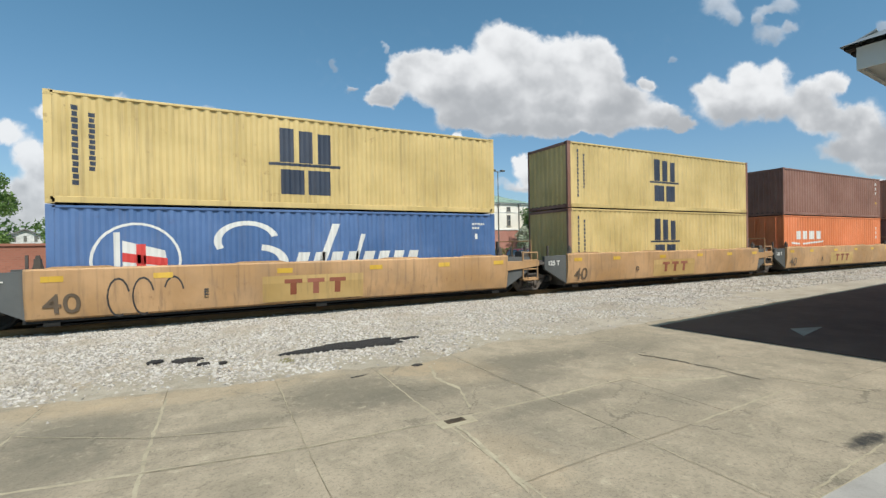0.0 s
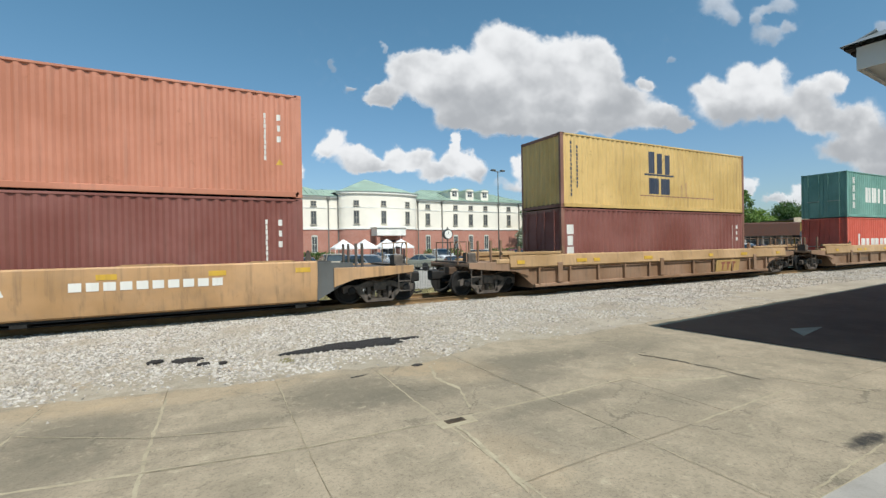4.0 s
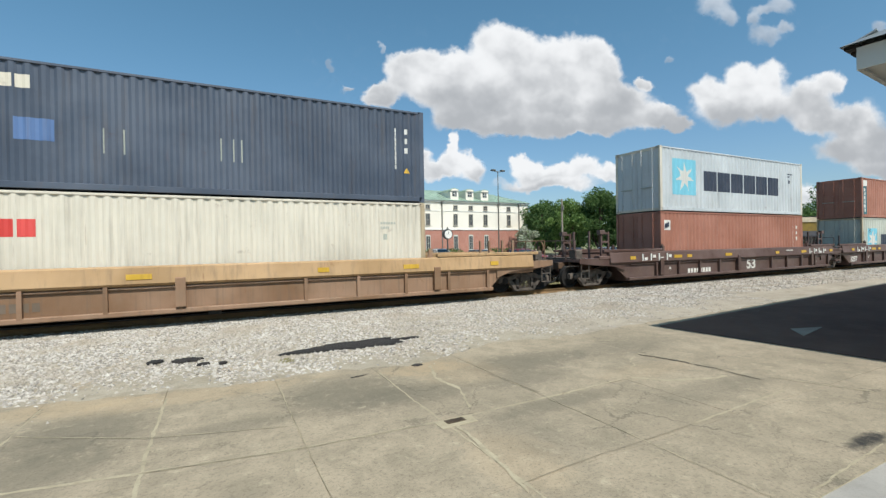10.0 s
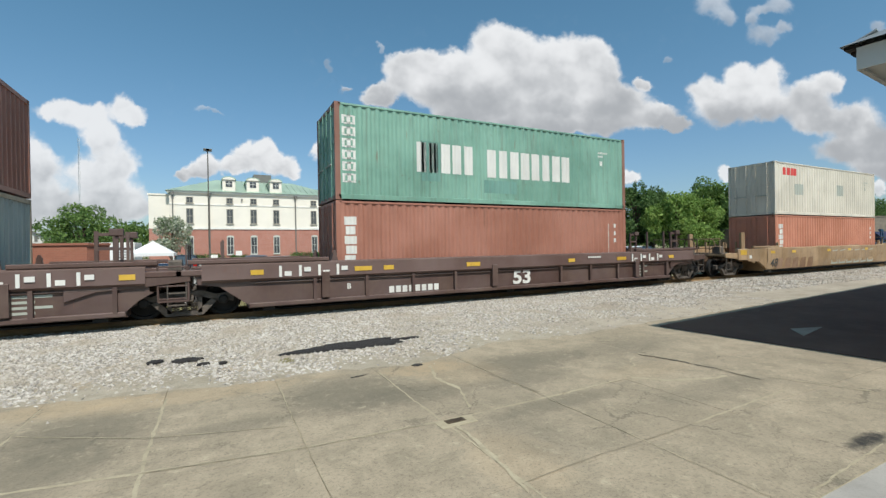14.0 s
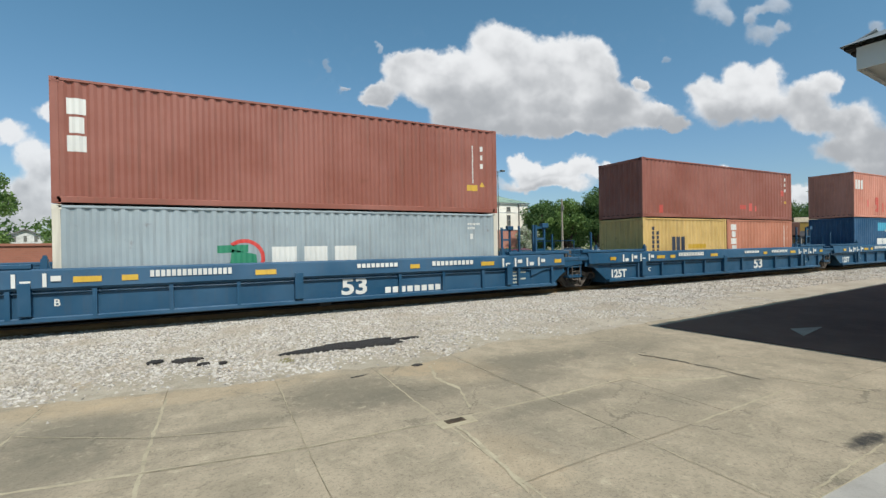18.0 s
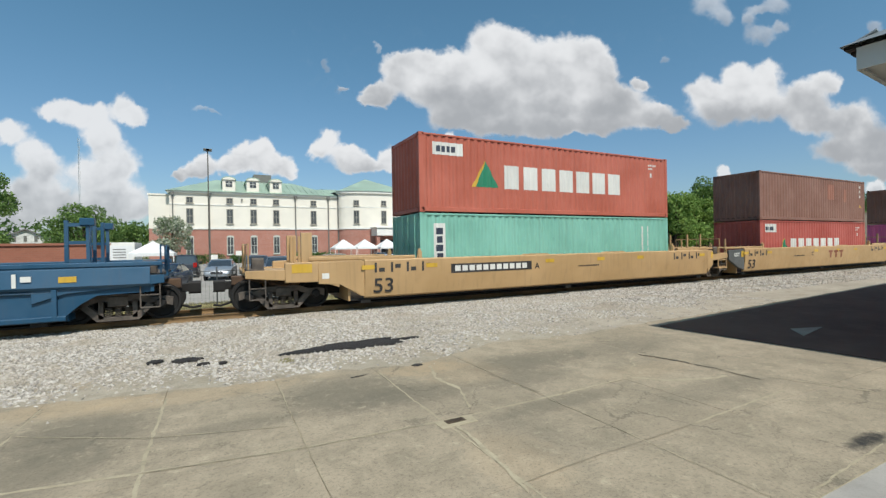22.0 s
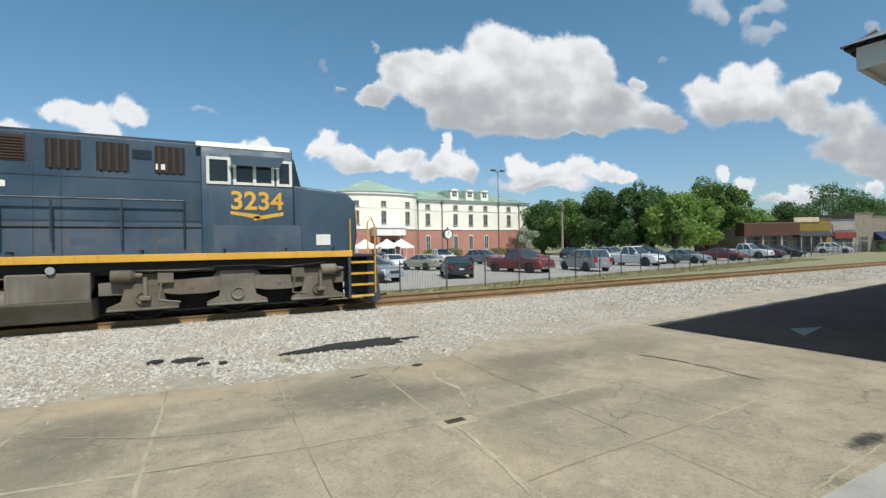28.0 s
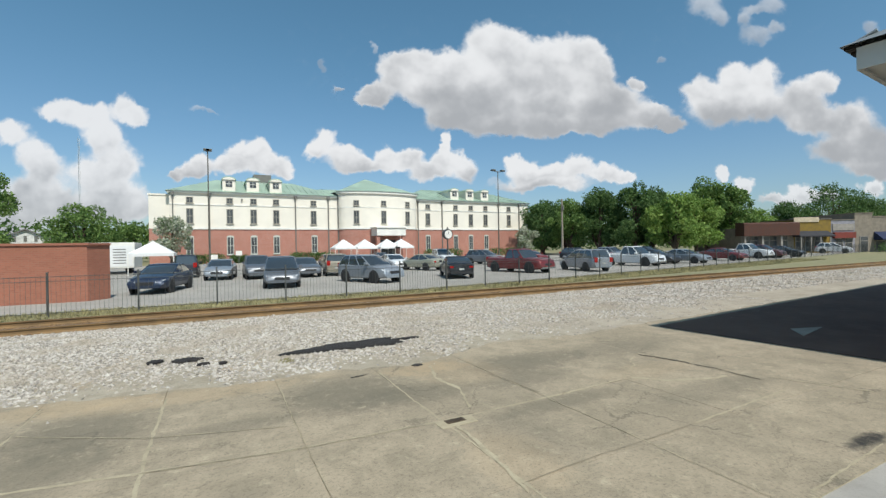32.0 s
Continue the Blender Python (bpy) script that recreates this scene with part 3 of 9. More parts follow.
    st(278.4, (HC, CMA_B, "navy blue shipping container with white marks, in a blue well car", [(LB, word(-2.7, -0.1, 1.0, 1.55, 3, 0.18) + word(0.15, 2.3, 1.0, 1.55, 3, 0.18), WHITE), ("logo_arc", ring(-0.9, 0.9, 1.2, 1.36, 10, 45, 115, 1.1), WHITE), ("cyan_patch", [rect(-2.6, -1.3, 2.05, 2.6), rect(1.2, 3.1, 2.6, 2.74)], CYAN)] + sidewrite(), ""),
       (HC, CAI, "salmon shipping container with red patches, on a navy one", [(LB, word(-5.75, -4.75, 1.8, 2.4, 3, 0.16), WHITE), ("paint_patch", [rect(-0.25, 0.6, 1.05, 2.5), rect(0.6, 1.0, 2.2, 2.5), rect(-1.35, -0.2, 0.2, 1.1)] + [rect(x, x + 0.12, z, z + h) for x, z, h in ((-5.3, 0.6, 1.0), (-5.0, 0.75, 0.6), (-4.1, 0.7, 0.45), (-2.9, 0.85, 0.5), (-2.65, 0.4, 0.95), (-2.9, 0.4, 0.2), (-1.85, 0.4, 0.6), (2.1, 0.5, 0.7), (2.6, 0.6, 0.7), (3.0, 0.5, 0.7), (3.9, 0.5, 0.6))], RED_PATCH)] + codes(), ""))
    tent_tri = lambda x, z, s: [("triangle_mark", [[(x, z), (x + s, z), (x + s * 0.45, z + s * 0.95)]], GREEN_INK), ("triangle_edge", [[(x - 0.17 * s, z), (x, z), (x + s * 0.45, z + s * 0.95), (x + s * 0.4, z + s * 0.95)]], YELLOWMARK)]
    st(301.9, (STD, DONG_G, "mint green shipping container with white sign, in a tan well car", [("white_sign", [rect(-5.6, -5.15, 0.6, 2.25)], WHITE), ("sign_writing", column(-5.5, -5.25, 2.1, 0.7, 5), NAVY_INK), ("code_mark", column(4.4, 4.48, 2.2, 0.7, 9, 0.12) + column(4.75, 4.83, 2.2, 1.0, 4), WHITE)], "l"),
       (STD, HYU_R, "vermilion shipping container with green triangle, on a mint one", [("white_sign", [rect(-5.6, -4.45, 1.9, 2.32)], WHITE), ("sign_writing", word(-5.45, -4.7, 2.0, 2.2, 4), NAVY_INK), (LB, word(-2.75, 3.3, 0.88, 1.72, 7, 0.24), WHITE)] + tent_tri(-3.95, 0.9, 0.95) + codes()))
    st(321.5, (STD, HYU_R2, "crimson shipping container with green triangle, in a tan well car", [("white_sign", [rect(-5.6, -4.5, 1.95, 2.4)], WHITE), ("sign_writing", word(-5.5, -4.75, 2.05, 2.25, 4), NAVY_INK), (LB, word(-3.0, 2.9, 0.85, 1.6, 7, 0.26), WHITE)] + tent_tri(-4.05, 0.8, 0.85) + codes(), "r"),
       (STD, BROWN1, "oxide brown shipping container with faded patches, on a crimson one", sidewrite() + [("faded_patch", [rect(1.3, 2.1, 1.3, 2.2), rect(3.3, 3.6, 1.2, 2.0)], BROWN2)], "r"))
    st(341.11, (STD, ONE_M, "magenta shipping container with broad white marks, in a tan well car", [(LB, [rect(-2.55, -1.1, 0.9, 2.12), rect(-0.9, 0.5, 0.9, 2.12), rect(0.7, 1.8, 0.9, 2.12)], WHITE), ("name_cut", [rect(-2.22, -1.43, 0.9, 1.82), rect(1.02, 1.8, 1.55, 1.84)], ONE_M)] + sidewrite(), ""),
       (STD, BROWN1, "oxide brown shipping container stacked on a magenta one", sidewrite()))


box_row()

# ---- the train: well cars ----
def lettering(parent, s, size, x, y, z, m, bold=0.012, wide=1.0):
    t = part("lettering", text_mesh(s, size, bold), m, parent)
    t.matrix_local = pose(x, y, z, 90, 0, 0) @ Matrix.Diagonal((wide, 1, 1, 1))
    return t


TRUCK_SHARED = {}
R_WHEEL = 0.44


def truck_meshes():
    if TRUCK_SHARED:
        return TRUCK_SHARED
    g = Geo()
    for s in (-1, 1):
        y0, y1 = sorted((s * 0.93, s * 1.09))
        top = [(-1.13, 0.36), (-1.15, 0.55), (-0.98, 0.6), (-0.72, 0.58), (-0.42, 0.69), (0.42, 0.69), (0.72, 0.58), (0.98, 0.6), (1.15, 0.55), (1.13, 0.36), (0.95, 0.42), (0.76, 0.4), (0.4, 0.53), (-0.4, 0.53), (-0.76, 0.4), (-0.95, 0.42)]
        g.prism(top, y0, y1)
        g.prism([(-0.78, 0.46), (-0.6, 0.46), (-0.28, 0.16), (0.28, 0.16), (0.6, 0.46), (0.78, 0.46), (0.42, 0.06), (-0.42, 0.06)], y0, y1)
        for x in (-0.34, 0.34):
            g.box(x - 0.05, x + 0.05, y0, y1, 0.12, 0.56)
    g.cbox(-0.2, 0.2, -1.12, 1.12, 0.4, 0.66, 0.03)
    TRUCK_SHARED["frame"] = g.mesh("truck", smooth=False)
    g = Geo()
    for s in (-1, 1):
        for x in (-0.2, 0.0, 0.2):
            for k in range(5):
                g.lathe([(0.17 + k * 0.045, 0.075), (0.195 + k * 0.045, 0.085)], "z", 8, (x, s * 1.01, 0))
    TRUCK_SHARED["springs"] = g.mesh("spring_nest")
    g = Geo()
    for s in (-1, 1):
        y = s * 0.72
        g.lathe([(y - s * 0.03, R_WHEEL + 0.025), (y - s * 0.01, R_WHEEL + 0.025), (y - s * 0.01, R_WHEEL), (y + s * 0.11, R_WHEEL - 0.006), (y + s * 0.11, R_WHEEL - 0.07), (y + s * 0.06, R_WHEEL - 0.09), (y + s * 0.05, 0.16), (y + s * 0.1, 0.14), (y + s * 0.1, 0.08), (y + s * 0.38, 0.08)], "y", 24)
    g.lathe([(-1.08, 0.075), (1.08, 0.075)], "y", 10)
    for s in (-1, 1):
        g.lathe([(s * 1.0, 0.12), (s * 1.13, 0.12), (s * 1.16, 0.08)], "y", 10)
        for k in range(3):
            a = 2 * math.pi * k / 3
            g.box(math.cos(a) * 0.06 - 0.018, math.cos(a) * 0.06 + 0.018, s * 1.15 - 0.012, s * 1.15 + 0.012 + 0.0, math.sin(a) * 0.06 - 0.018, math.sin(a) * 0.06 + 0.018)
    TRUCK_SHARED["wheelset"] = g.mesh("wheelset")
    return TRUCK_SHARED


def rail_truck(parent, x):
    d = truck_meshes()
    t = part("truck", d["frame"], TRUCK_IRON, parent, "dusty cast steel truck with two axles")
    t.matrix_local = Matrix.Translation((x, 0, RAIL_Z))
    tagged(part("spring_nest", d["springs"], TRUCK_IRON, t), kind="stuff")
    for dx in (-0.89, 0.89):
        w = part("wheelset", d["wheelset"], BLACK_UNDER, t)
        w.matrix_local = Matrix.Translation((dx, 0, R_WHEEL))
        SPINNERS.append((w, (dx, 0, R_WHEEL), R_WHEEL))
    return t


def end_gear(ob, x, s, paint, stake, ladder, brake=False, rail_paint=None):
    """Platform, posts, ladder and coupler gear at one end of a car. s: -1 left end, 1 right end; x: middle of the truck."""
    e = x + s * 1.0
    lo, hi = sorted((x - s * 1.2, e))
    part("end_platform", Geo().box(lo, hi, -1.42, 1.42, 1.14, 1.24).box(lo, hi, -0.35, 0.35, 0.74, 1.14), paint, ob, "", 0.01)
    for yy in (-1, 1):
        sill = [(x - s * 1.5, 0.72), (x - s * 1.5, 1.28), (e, 1.28), (e, 1.08), (x + s * 0.2, 1.0), (x - s * 0.9, 0.92)]
        part("deck_sill", Geo().prism(sill, *sorted((yy * 1.42, yy * 1.48))), rail_paint or paint, ob, "", 0.01)
        g = Geo()
        for xx in (e - s * 0.1, e - s * 0.5):
            g.tube([(xx, yy * 1.45, 1.12), (xx, yy * 1.45, 0.5)], 0.018, 5)
        for z in (0.5, 0.8):
            g.box(*sorted((e - s * 0.1, e - s * 0.5)), *sorted((yy * 1.42, yy * 1.48)), z - 0.015, z + 0.015)
        part("stirrup_step", g, TRUCK_IRON, ob)
        part("release_lever", Geo().tube([(e - s * 0.04, yy * 1.4, 1.0), (e + s * 0.08, yy * 0.8, 0.95), (e + s * 0.1, yy * 0.15, 0.98)], 0.016, 5), TRUCK_IRON, ob)
    for yy in (-1.1, -0.45, 0.45, 1.1):
        part("end_post", Geo().box(x - s * 0.55 - 0.035, x - s * 0.55 + 0.035, yy - 0.035, yy + 0.035, 1.24, 1.24 + stake), paint, ob)
    if stake > 1.0:
        for yy in (-1.1, 1.1):
            part("post_head", Geo().cbox(x - s * 0.55 - 0.14, x - s * 0.55 + 0.14, yy - 0.09, yy + 0.09, 1.08 + stake, 1.26 + stake, 0.02), paint, ob)
            part("second_post", Geo().box(x - s * 0.95 - 0.04, x - s * 0.95 + 0.04, yy - 0.035, yy + 0.035, 1.24, 1.2 + stake), paint, ob)
            for z in (0.3, 0.6, 0.9):
                part("post_tie", Geo().box(*sorted((x - s * 0.91, x - s * 0.585)), yy - 0.03, yy + 0.03, 1.2 + z * stake, 1.28 + z * stake), paint, ob)
    if ladder:
        g = Geo()
        for xx in (e - s * 0.05, e - s * 0.7):
            g.tube([(xx, -1.44, 0.6), (xx, -1.44, 1.62 if stake < 1.0 else 1.5)], 0.026, 6)
        for z in (0.66, 0.98, 1.3, 1.58 if stake < 1.0 else 1.46):
            g.cbox(*sorted((e - s * 0.05, e - s * 0.7)), -1.46, -1.41, z - 0.022, z + 0.022, 0.008)
        g.box(*sorted((e - s * 0.05, e - s * 0.7)), -1.48, -1.2, 0.58, 0.63)
        part("ladder", g, rail_paint or paint, ob)
    part("brake_hose", Geo().tube([(e - s * 0.2, -0.9, 1.3), (e - s * 0.1, -0.6, 0.75), (e + s * 0.25, -0.2, 0.55)], 0.03, 6), RUSTY, ob)
    part("brake_pipe", Geo().tube([(x - s * 1.1, -1.15, 1.0), (x, -1.12, 0.82), (e, -0.9, 1.05)], 0.022, 6), RUSTY, ob)
    part("brake_valve", Geo().cbox(*sorted((e - s * 0.5, e - s * 0.2)), -1.1, -0.7, 1.24, 1.62, 0.05), TRUCK_IRON, ob)
    part("cross_over", Geo().box(*sorted((e - s * 0.5, e - s * 0.05)), -1.25, 1.25, 1.26, 1.31), TRUCK_IRON, ob)
    g = Geo()
    for yy in (-1.15, 0.0, 1.15):
        g.tube([(e - s * 0.1, yy, 1.24), (e - s * 0.1, yy, 2.0)], 0.02, 6)
    g.tube([(e - s * 0.1, -1.15, 2.0), (e - s * 0.1, 1.15, 2.0)], 0.02, 6)
    part("grab_frame", g, rail_paint or paint, ob)
    for yy in (-0.8, 0.8):
        part("brake_cylinder", Geo().cbox(x - 0.35, x + 0.25, yy - 0.12, yy + 0.12, 0.82, 1.08, 0.03), RUSTY, ob)
    if brake:
        g = Geo()
        for k in range(14):
            a, b = 2 * math.pi * k / 14, 2 * math.pi * (k + 1) / 14
            g.tube([(e, math.cos(a) * 0.26 - 0.7, 1.75 + math.sin(a) * 0.26), (e, math.cos(b) * 0.26 - 0.7, 1.75 + math.sin(b) * 0.26)], 0.02, 5)
        g.tube([(e, -0.7, 1.2), (e, -0.7, 1.8)], 0.03, 6)
        part("brake_wheel", g, paint, ob)


def coupler(ob, x, s):
    g = Geo()
    g.cbox(min(x, x + s * 0.7), max(x, x + s * 0.7), -0.11, 0.11, 0.72, 0.95, 0.02)
    g.cbox(min(x + s * 0.55, x + s * 0.85), max(x + s * 0.55, x + s * 0.85), -0.2, 0.2, 0.66, 1.0, 0.05)
    part("coupler", g, STEEL, ob)
    part("air_hose", Geo().tube([(x + s * 0.1, -0.36, 0.86), (x + s * 0.2, -0.4, 0.6), (x + s * 0.42, -0.4, 0.38), (x + s * 0.66, -0.38, 0.3), (x + s * 0.86, -0.36, 0.33)], 0.034, 7), BLACK_UNDER, ob)
    part("hose_bracket", Geo().cbox(*sorted((x + s * 0.02, x + s * 0.4)), -0.62, -0.3, 0.86, 1.12, 0.03), RUSTY, ob)


def well_car(x, half, tl, tr, paint, guard, kind, label, number="53", unit="", stake=0.75, left_end=False, right_end=False, end_paint=None, graffiti=None, marks=True, number_ink=None, nx=0.5):
    """One well unit round the box whose left end is at x. half: half the length of its side; tl, tr: the trucks' offsets from its middle
    (tr None where the next unit carries the shared truck)."""
    ob = thing("well_car", label, "railway well car", "cars of the train")
    ep = end_paint or paint
    near = -1.5
    for s in (-1, 1):
        ya, yb = sorted((s * 1.42, s * 1.48))
        reach = half + 1.25
        if kind == "ribbed":
            far = max(tr + 0.1, half + 1.7) if right_end else half + 0.5
            outline = [(-half, 0.34), (half - 0.05, 0.34), (half + 0.3, 0.66), (half + 0.6, 0.84), (far + 0.02, 0.88), (far + 0.02, 1.2), (-reach, 1.2), (-reach, 0.98), (-half - 0.75, 0.9)]
            ya, yb = sorted((s * 1.36, s * 1.42))
            part("side_sheet", Geo().prism(outline, ya, yb), paint, ob)
            part("air_line", Geo().tube([(-half + 0.1, s * 1.46, 0.965), (half - 0.1, s * 1.46, 0.965)], 0.026, 6), paint, ob)
            g = Geo()
            yo, yi = s * 1.56, s * 1.42
            for a, b in ((yo, yi),):
                pts = [(yi, 1.04), (s * 1.5, 1.02), (s * 1.56, 1.08), (s * 1.5, 1.46), (s * 1.46, 1.5), (s * 1.36, 1.5), (s * 1.36, 1.44), (yi, 1.4)]
                g.plate(pts, -reach + 0.1, far - 0.05)
            part("top_chord", g, guard, ob)
            part("bottom_chord", Geo().cbox(-half - 0.05, half + 0.05, *sorted((s * 1.34, s * 1.53)), 0.31, 0.43, 0.02), paint, ob)
            cap = BOX_L / 2 + 0.3
            for a, b in ((cap, far + 0.2), (-reach - 0.2, -cap)):
                part("cap_rail", Geo().cbox(a, b, *sorted((s * 1.37, s * 1.5)), 1.5, 1.61, 0.02), guard, ob)
            n = 11 if half > 8 else 10
            rib = Geo().cbox(-0.045, 0.045, *sorted((s * 1.42, s * 1.535)), 0.4, 1.03, 0.0).mesh("rib", smooth=False)
            for i in range(n + 1):
                xx = -half + 0.15 + i * (2 * half - 0.3) / n
                if abs(xx - nx) < 0.55 or (i == 0 and half > 8):
                    continue
                part("rib", rib, paint, ob).matrix_local = Matrix.Translation((xx, 0, 0))
            big = Geo().cbox(-0.11, 0.11, *sorted((s * 1.42, s * 1.585)), 0.46, 1.2, 0.02).mesh("guide_post")
            for xx in (-6.5, -0.75, 6.35):
                part("guide_post", big, paint, ob).matrix_local = Matrix.Translation((xx, 0, 0))
            part("end_sill", Geo().cbox(half + 0.3, half + 1.2, *sorted((s * 1.2, s * 1.5)), 1.2, 1.36, 0.03).cbox(-reach - 0.45, -reach + 0.3, *sorted((s * 1.2, s * 1.5)), 1.2, 1.36, 0.03), guard, ob)
        else:
            lo = 0.34
            x0, x1 = (-half + 0.4, half + 0.1) if half > 7.6 else (-half, half)
            pts = [(s * 1.4, 1.5), (s * 1.5, 1.5), (s * 1.53, 1.46), (s * 1.53, 0.92), (s * 1.44, lo + 0.04), (s * 1.38, lo), (s * 1.32, lo), (s * 1.4, 0.9)]
            part("side_sheet", Geo().plate(pts, x0, x1), paint, ob, "", 0.015)
            if half > 7:
                part("end_sheet", Geo().prism([(x1, lo + 0.1), (x1 + 0.4, lo + 0.45), (x1 + 0.4, 1.44), (x1, 1.48)], *sorted((s * 1.38, s * 1.5))), paint, ob, "", 0.015)
                if left_end:
                    part("end_sheet", Geo().prism([(x0, lo + 0.06), (x0 - 0.12, lo + 0.1), (x0 - 0.75, 0.8), (tl + 0.9, 0.84), (tl + 0.9, 1.46), (x0, 1.48)], *sorted((s * 1.36, s * 1.49))), paint, ob, "", 0.015)
                    part("end_box", Geo().prism([(tl + 0.9, 0.9), (tl, 0.92), (tl, 1.46), (tl + 0.9, 1.48)], *sorted((s * 1.34, s * 1.52))), paint, ob, "", 0.02)
                    part("wide_post", Geo().box(tl + 0.45, tl + 0.75, *sorted((s * 1.3, s * 1.42)), 1.46, 2.3), paint, ob, "", 0.01)
                else:
                    part("end_sheet", Geo().prism([(x0, lo + 0.1), (x0 - 0.45, lo + 0.2), (x0 - 1.3, 0.98), (x0 - 1.3, 1.44), (x0, 1.48)], *sorted((s * 1.36, s * 1.48))), END_GREY, ob, "dark grey painted end plate", 0.015)
                for a, b in ((BOX_L / 2 + 0.3, half + 0.5), (-half - 1.2, -BOX_L / 2 - 0.3)):
                    part("cap_rail", Geo().cbox(a, b, *sorted((s * 1.36, s * 1.48)), 1.5, 1.6, 0.02), paint, ob)
                if s < 0:
                    if left_end:
                        part("end_marker", Geo().prism([(tl + 0.17, 1.18), (tl + 0.72, 1.18), (tl + 0.72, 1.42), (tl + 0.17, 1.42)], -1.527, -1.518), YELLOWMARK, ob)
                        part("notice", Geo().prism([(tl + 1.0, 0.98), (tl + 1.2, 0.98), (tl + 1.2, 1.14), (tl + 1.0, 1.14)], -1.497, -1.488), WHITE, ob)
                    else:
                        lettering(ob, "125T", 0.24, x0 - 0.66, -1.485, 1.12, WHITE, 0.006)
                        part("end_marker", Geo().prism([(x0 - 0.26, 1.08), (x0 - 0.04, 1.08), (x0 - 0.04, 1.38), (x0 - 0.26, 1.38)], -1.487, -1.478), YELLOWMARK, ob)
                    part("end_marker", Geo().prism([(x1 + 0.24, 1.08), (x1 + 0.38, 1.08), (x1 + 0.38, 1.38), (x1 + 0.24, 1.38)], -1.507, -1.49), YELLOWMARK, ob)
            else:
                for q in (-1, 1):
                    o = [(q * (half - 0.02), 0.36), (q * (half + 0.45), 0.62), (q * (half + 1.05), 0.95), (q * (half + 1.05), 1.42), (q * (half - 0.02), 1.45)]
                    part("end_sheet", Geo().prism(o, *sorted((s * 1.3, s * 1.42))), END_GREY, ob)
            for xx in (-half + 1.0, -1.6, 2.4, half - 1.2):
                part("guide_lip", Geo().prism([(xx - 0.7, 1.49), (xx - 0.5, 1.54), (xx + 0.5, 1.54), (xx + 0.7, 1.49)], *sorted((s * 1.4, s * 1.5))), paint, ob)
        for q in (-1, 1):
            g = Geo()
            xx = q * (BOX_L / 2 + 0.1)
            g.box(xx - 0.06, xx + 0.06, *sorted((s * 1.3, s * 1.42)), 1.45, 1.72)
            g.prism([(xx - 0.1, 1.5), (xx + 0.1, 1.5), (xx + 0.03, 1.8), (xx - 0.03, 1.8)], *sorted((s * 1.33, s * 1.38)))
            part("box_guide", g, ep, ob)
    # near-black filler boxes added to keep the space under the floor shaded
    part("under_gear", Geo().box(-half + 0.1, half - 0.1, -1.1, 1.1, 0.16, 0.2).box(-half - 1.3, -half, -0.3, 0.3, 0.45, 1.0).box(half, half + 1.3, -0.3, 0.3, 0.45, 1.0), BLACK_UNDER, ob)
    part("well_floor", Geo().box(-half, half, -1.36, 1.36, 0.28, 0.34), STEEL, ob)
    for q in (-1, 1):
        lo, hi = sorted((q * half, q * (half + 0.06)))
        part("bulkhead", Geo().box(lo, hi, -1.34, 1.34, 0.28, 1.2), ep, ob)
    for xx in (-half + 0.45, 0.0, half - 0.45):
        part("cross_bearer", Geo().box(xx - 0.15, xx + 0.15, -1.4, 1.4, 0.2, 0.28), STEEL, ob)
    for q, tx in ((-1, tl), (1, tr if tr is not None else None)):
        outer = (left_end if q < 0 else right_end)
        if tx is None:
            lo, hi = half, -tl - 0.25
            part("end_platform", Geo().box(lo, hi, -1.4, 1.4, 1.12, 1.22).box(lo, hi, -0.35, 0.35, 0.74, 1.12), ep, ob)
            end_gear(ob, -tl - 1.15, 1, ep, stake, True, False, paint)
            continue
        rail_truck(ob, tx)
        if outer:
            end_gear(ob, tx, q, ep, stake, False, True, paint)
            lo, hi = sorted((q * half, tx + q * 0.4))
            part("end_platform", Geo().box(lo, hi, -1.4, 1.4, 1.12, 1.22).box(lo, hi, -0.35, 0.35, 0.74, 1.12), ep, ob)
            coupler(ob, tx + q * 0.9, q)
        else:
            lo, hi = sorted((q * half, tx - q * 0.25))
            part("end_platform", Geo().box(lo, hi, -1.4, 1.4, 1.12, 1.22).box(lo, hi, -0.35, 0.35, 0.74, 1.12), ep, ob)
            for yy in (-1.15, 1.15):
                part("end_post", Geo().box(tx - q * 0.9 - 0.03, tx - q * 0.9 + 0.03, yy - 0.03, yy + 0.03, 1.2, 1.2 + stake * 0.8), ep, ob)
    face = 1.535 if kind == "smooth" else 1.425
    ink = BLACKMARK if kind == "smooth" else WHITE
    if kind == "ribbed":
        if marks:
            for i, xx in enumerate((-8.3, -5.4, -4.6, -1.6, 2.75, 5.45, 8.55)):
                w = 0.26 if i % 2 else 0.16
                part("reflector", Geo().prism([(xx - w, 1.18), (xx + w, 1.18), (xx + w, 1.31), (xx - w, 1.31)], -1.56, -1.535), YELLOWMARK, ob)
        n = lettering(ob, number, 0.66, nx, -face - 0.008, 0.5, number_ink or ink, 0.02, 1.25)
        if number_ink:
            n.matrix_local = n.matrix_local @ Matrix.Diagonal((0.64, 0.74, 1, 1))
    else:
        for xx in (-half + 0.5, -half + 2.6, -1.0, 1.6, 3.9, half - 0.4):
            part("reflector", Geo().prism([(xx - 0.2, 1.2), (xx + 0.2, 1.2), (xx + 0.2, 1.33), (xx - 0.2, 1.33)], -1.538, -1.531), YELLOWMARK, ob)
        n = lettering(ob, number, 0.62, -half + 0.7, -1.512, 0.42, FADED_INK if number == "40" else ink, 0.006)
        n.matrix_local = pose(-half + (0.99 if half > 7.6 else 0.66), -1.482, 0.5, 97.8, 0, 0) @ Matrix.Diagonal((1.12, 1, 1, 1))
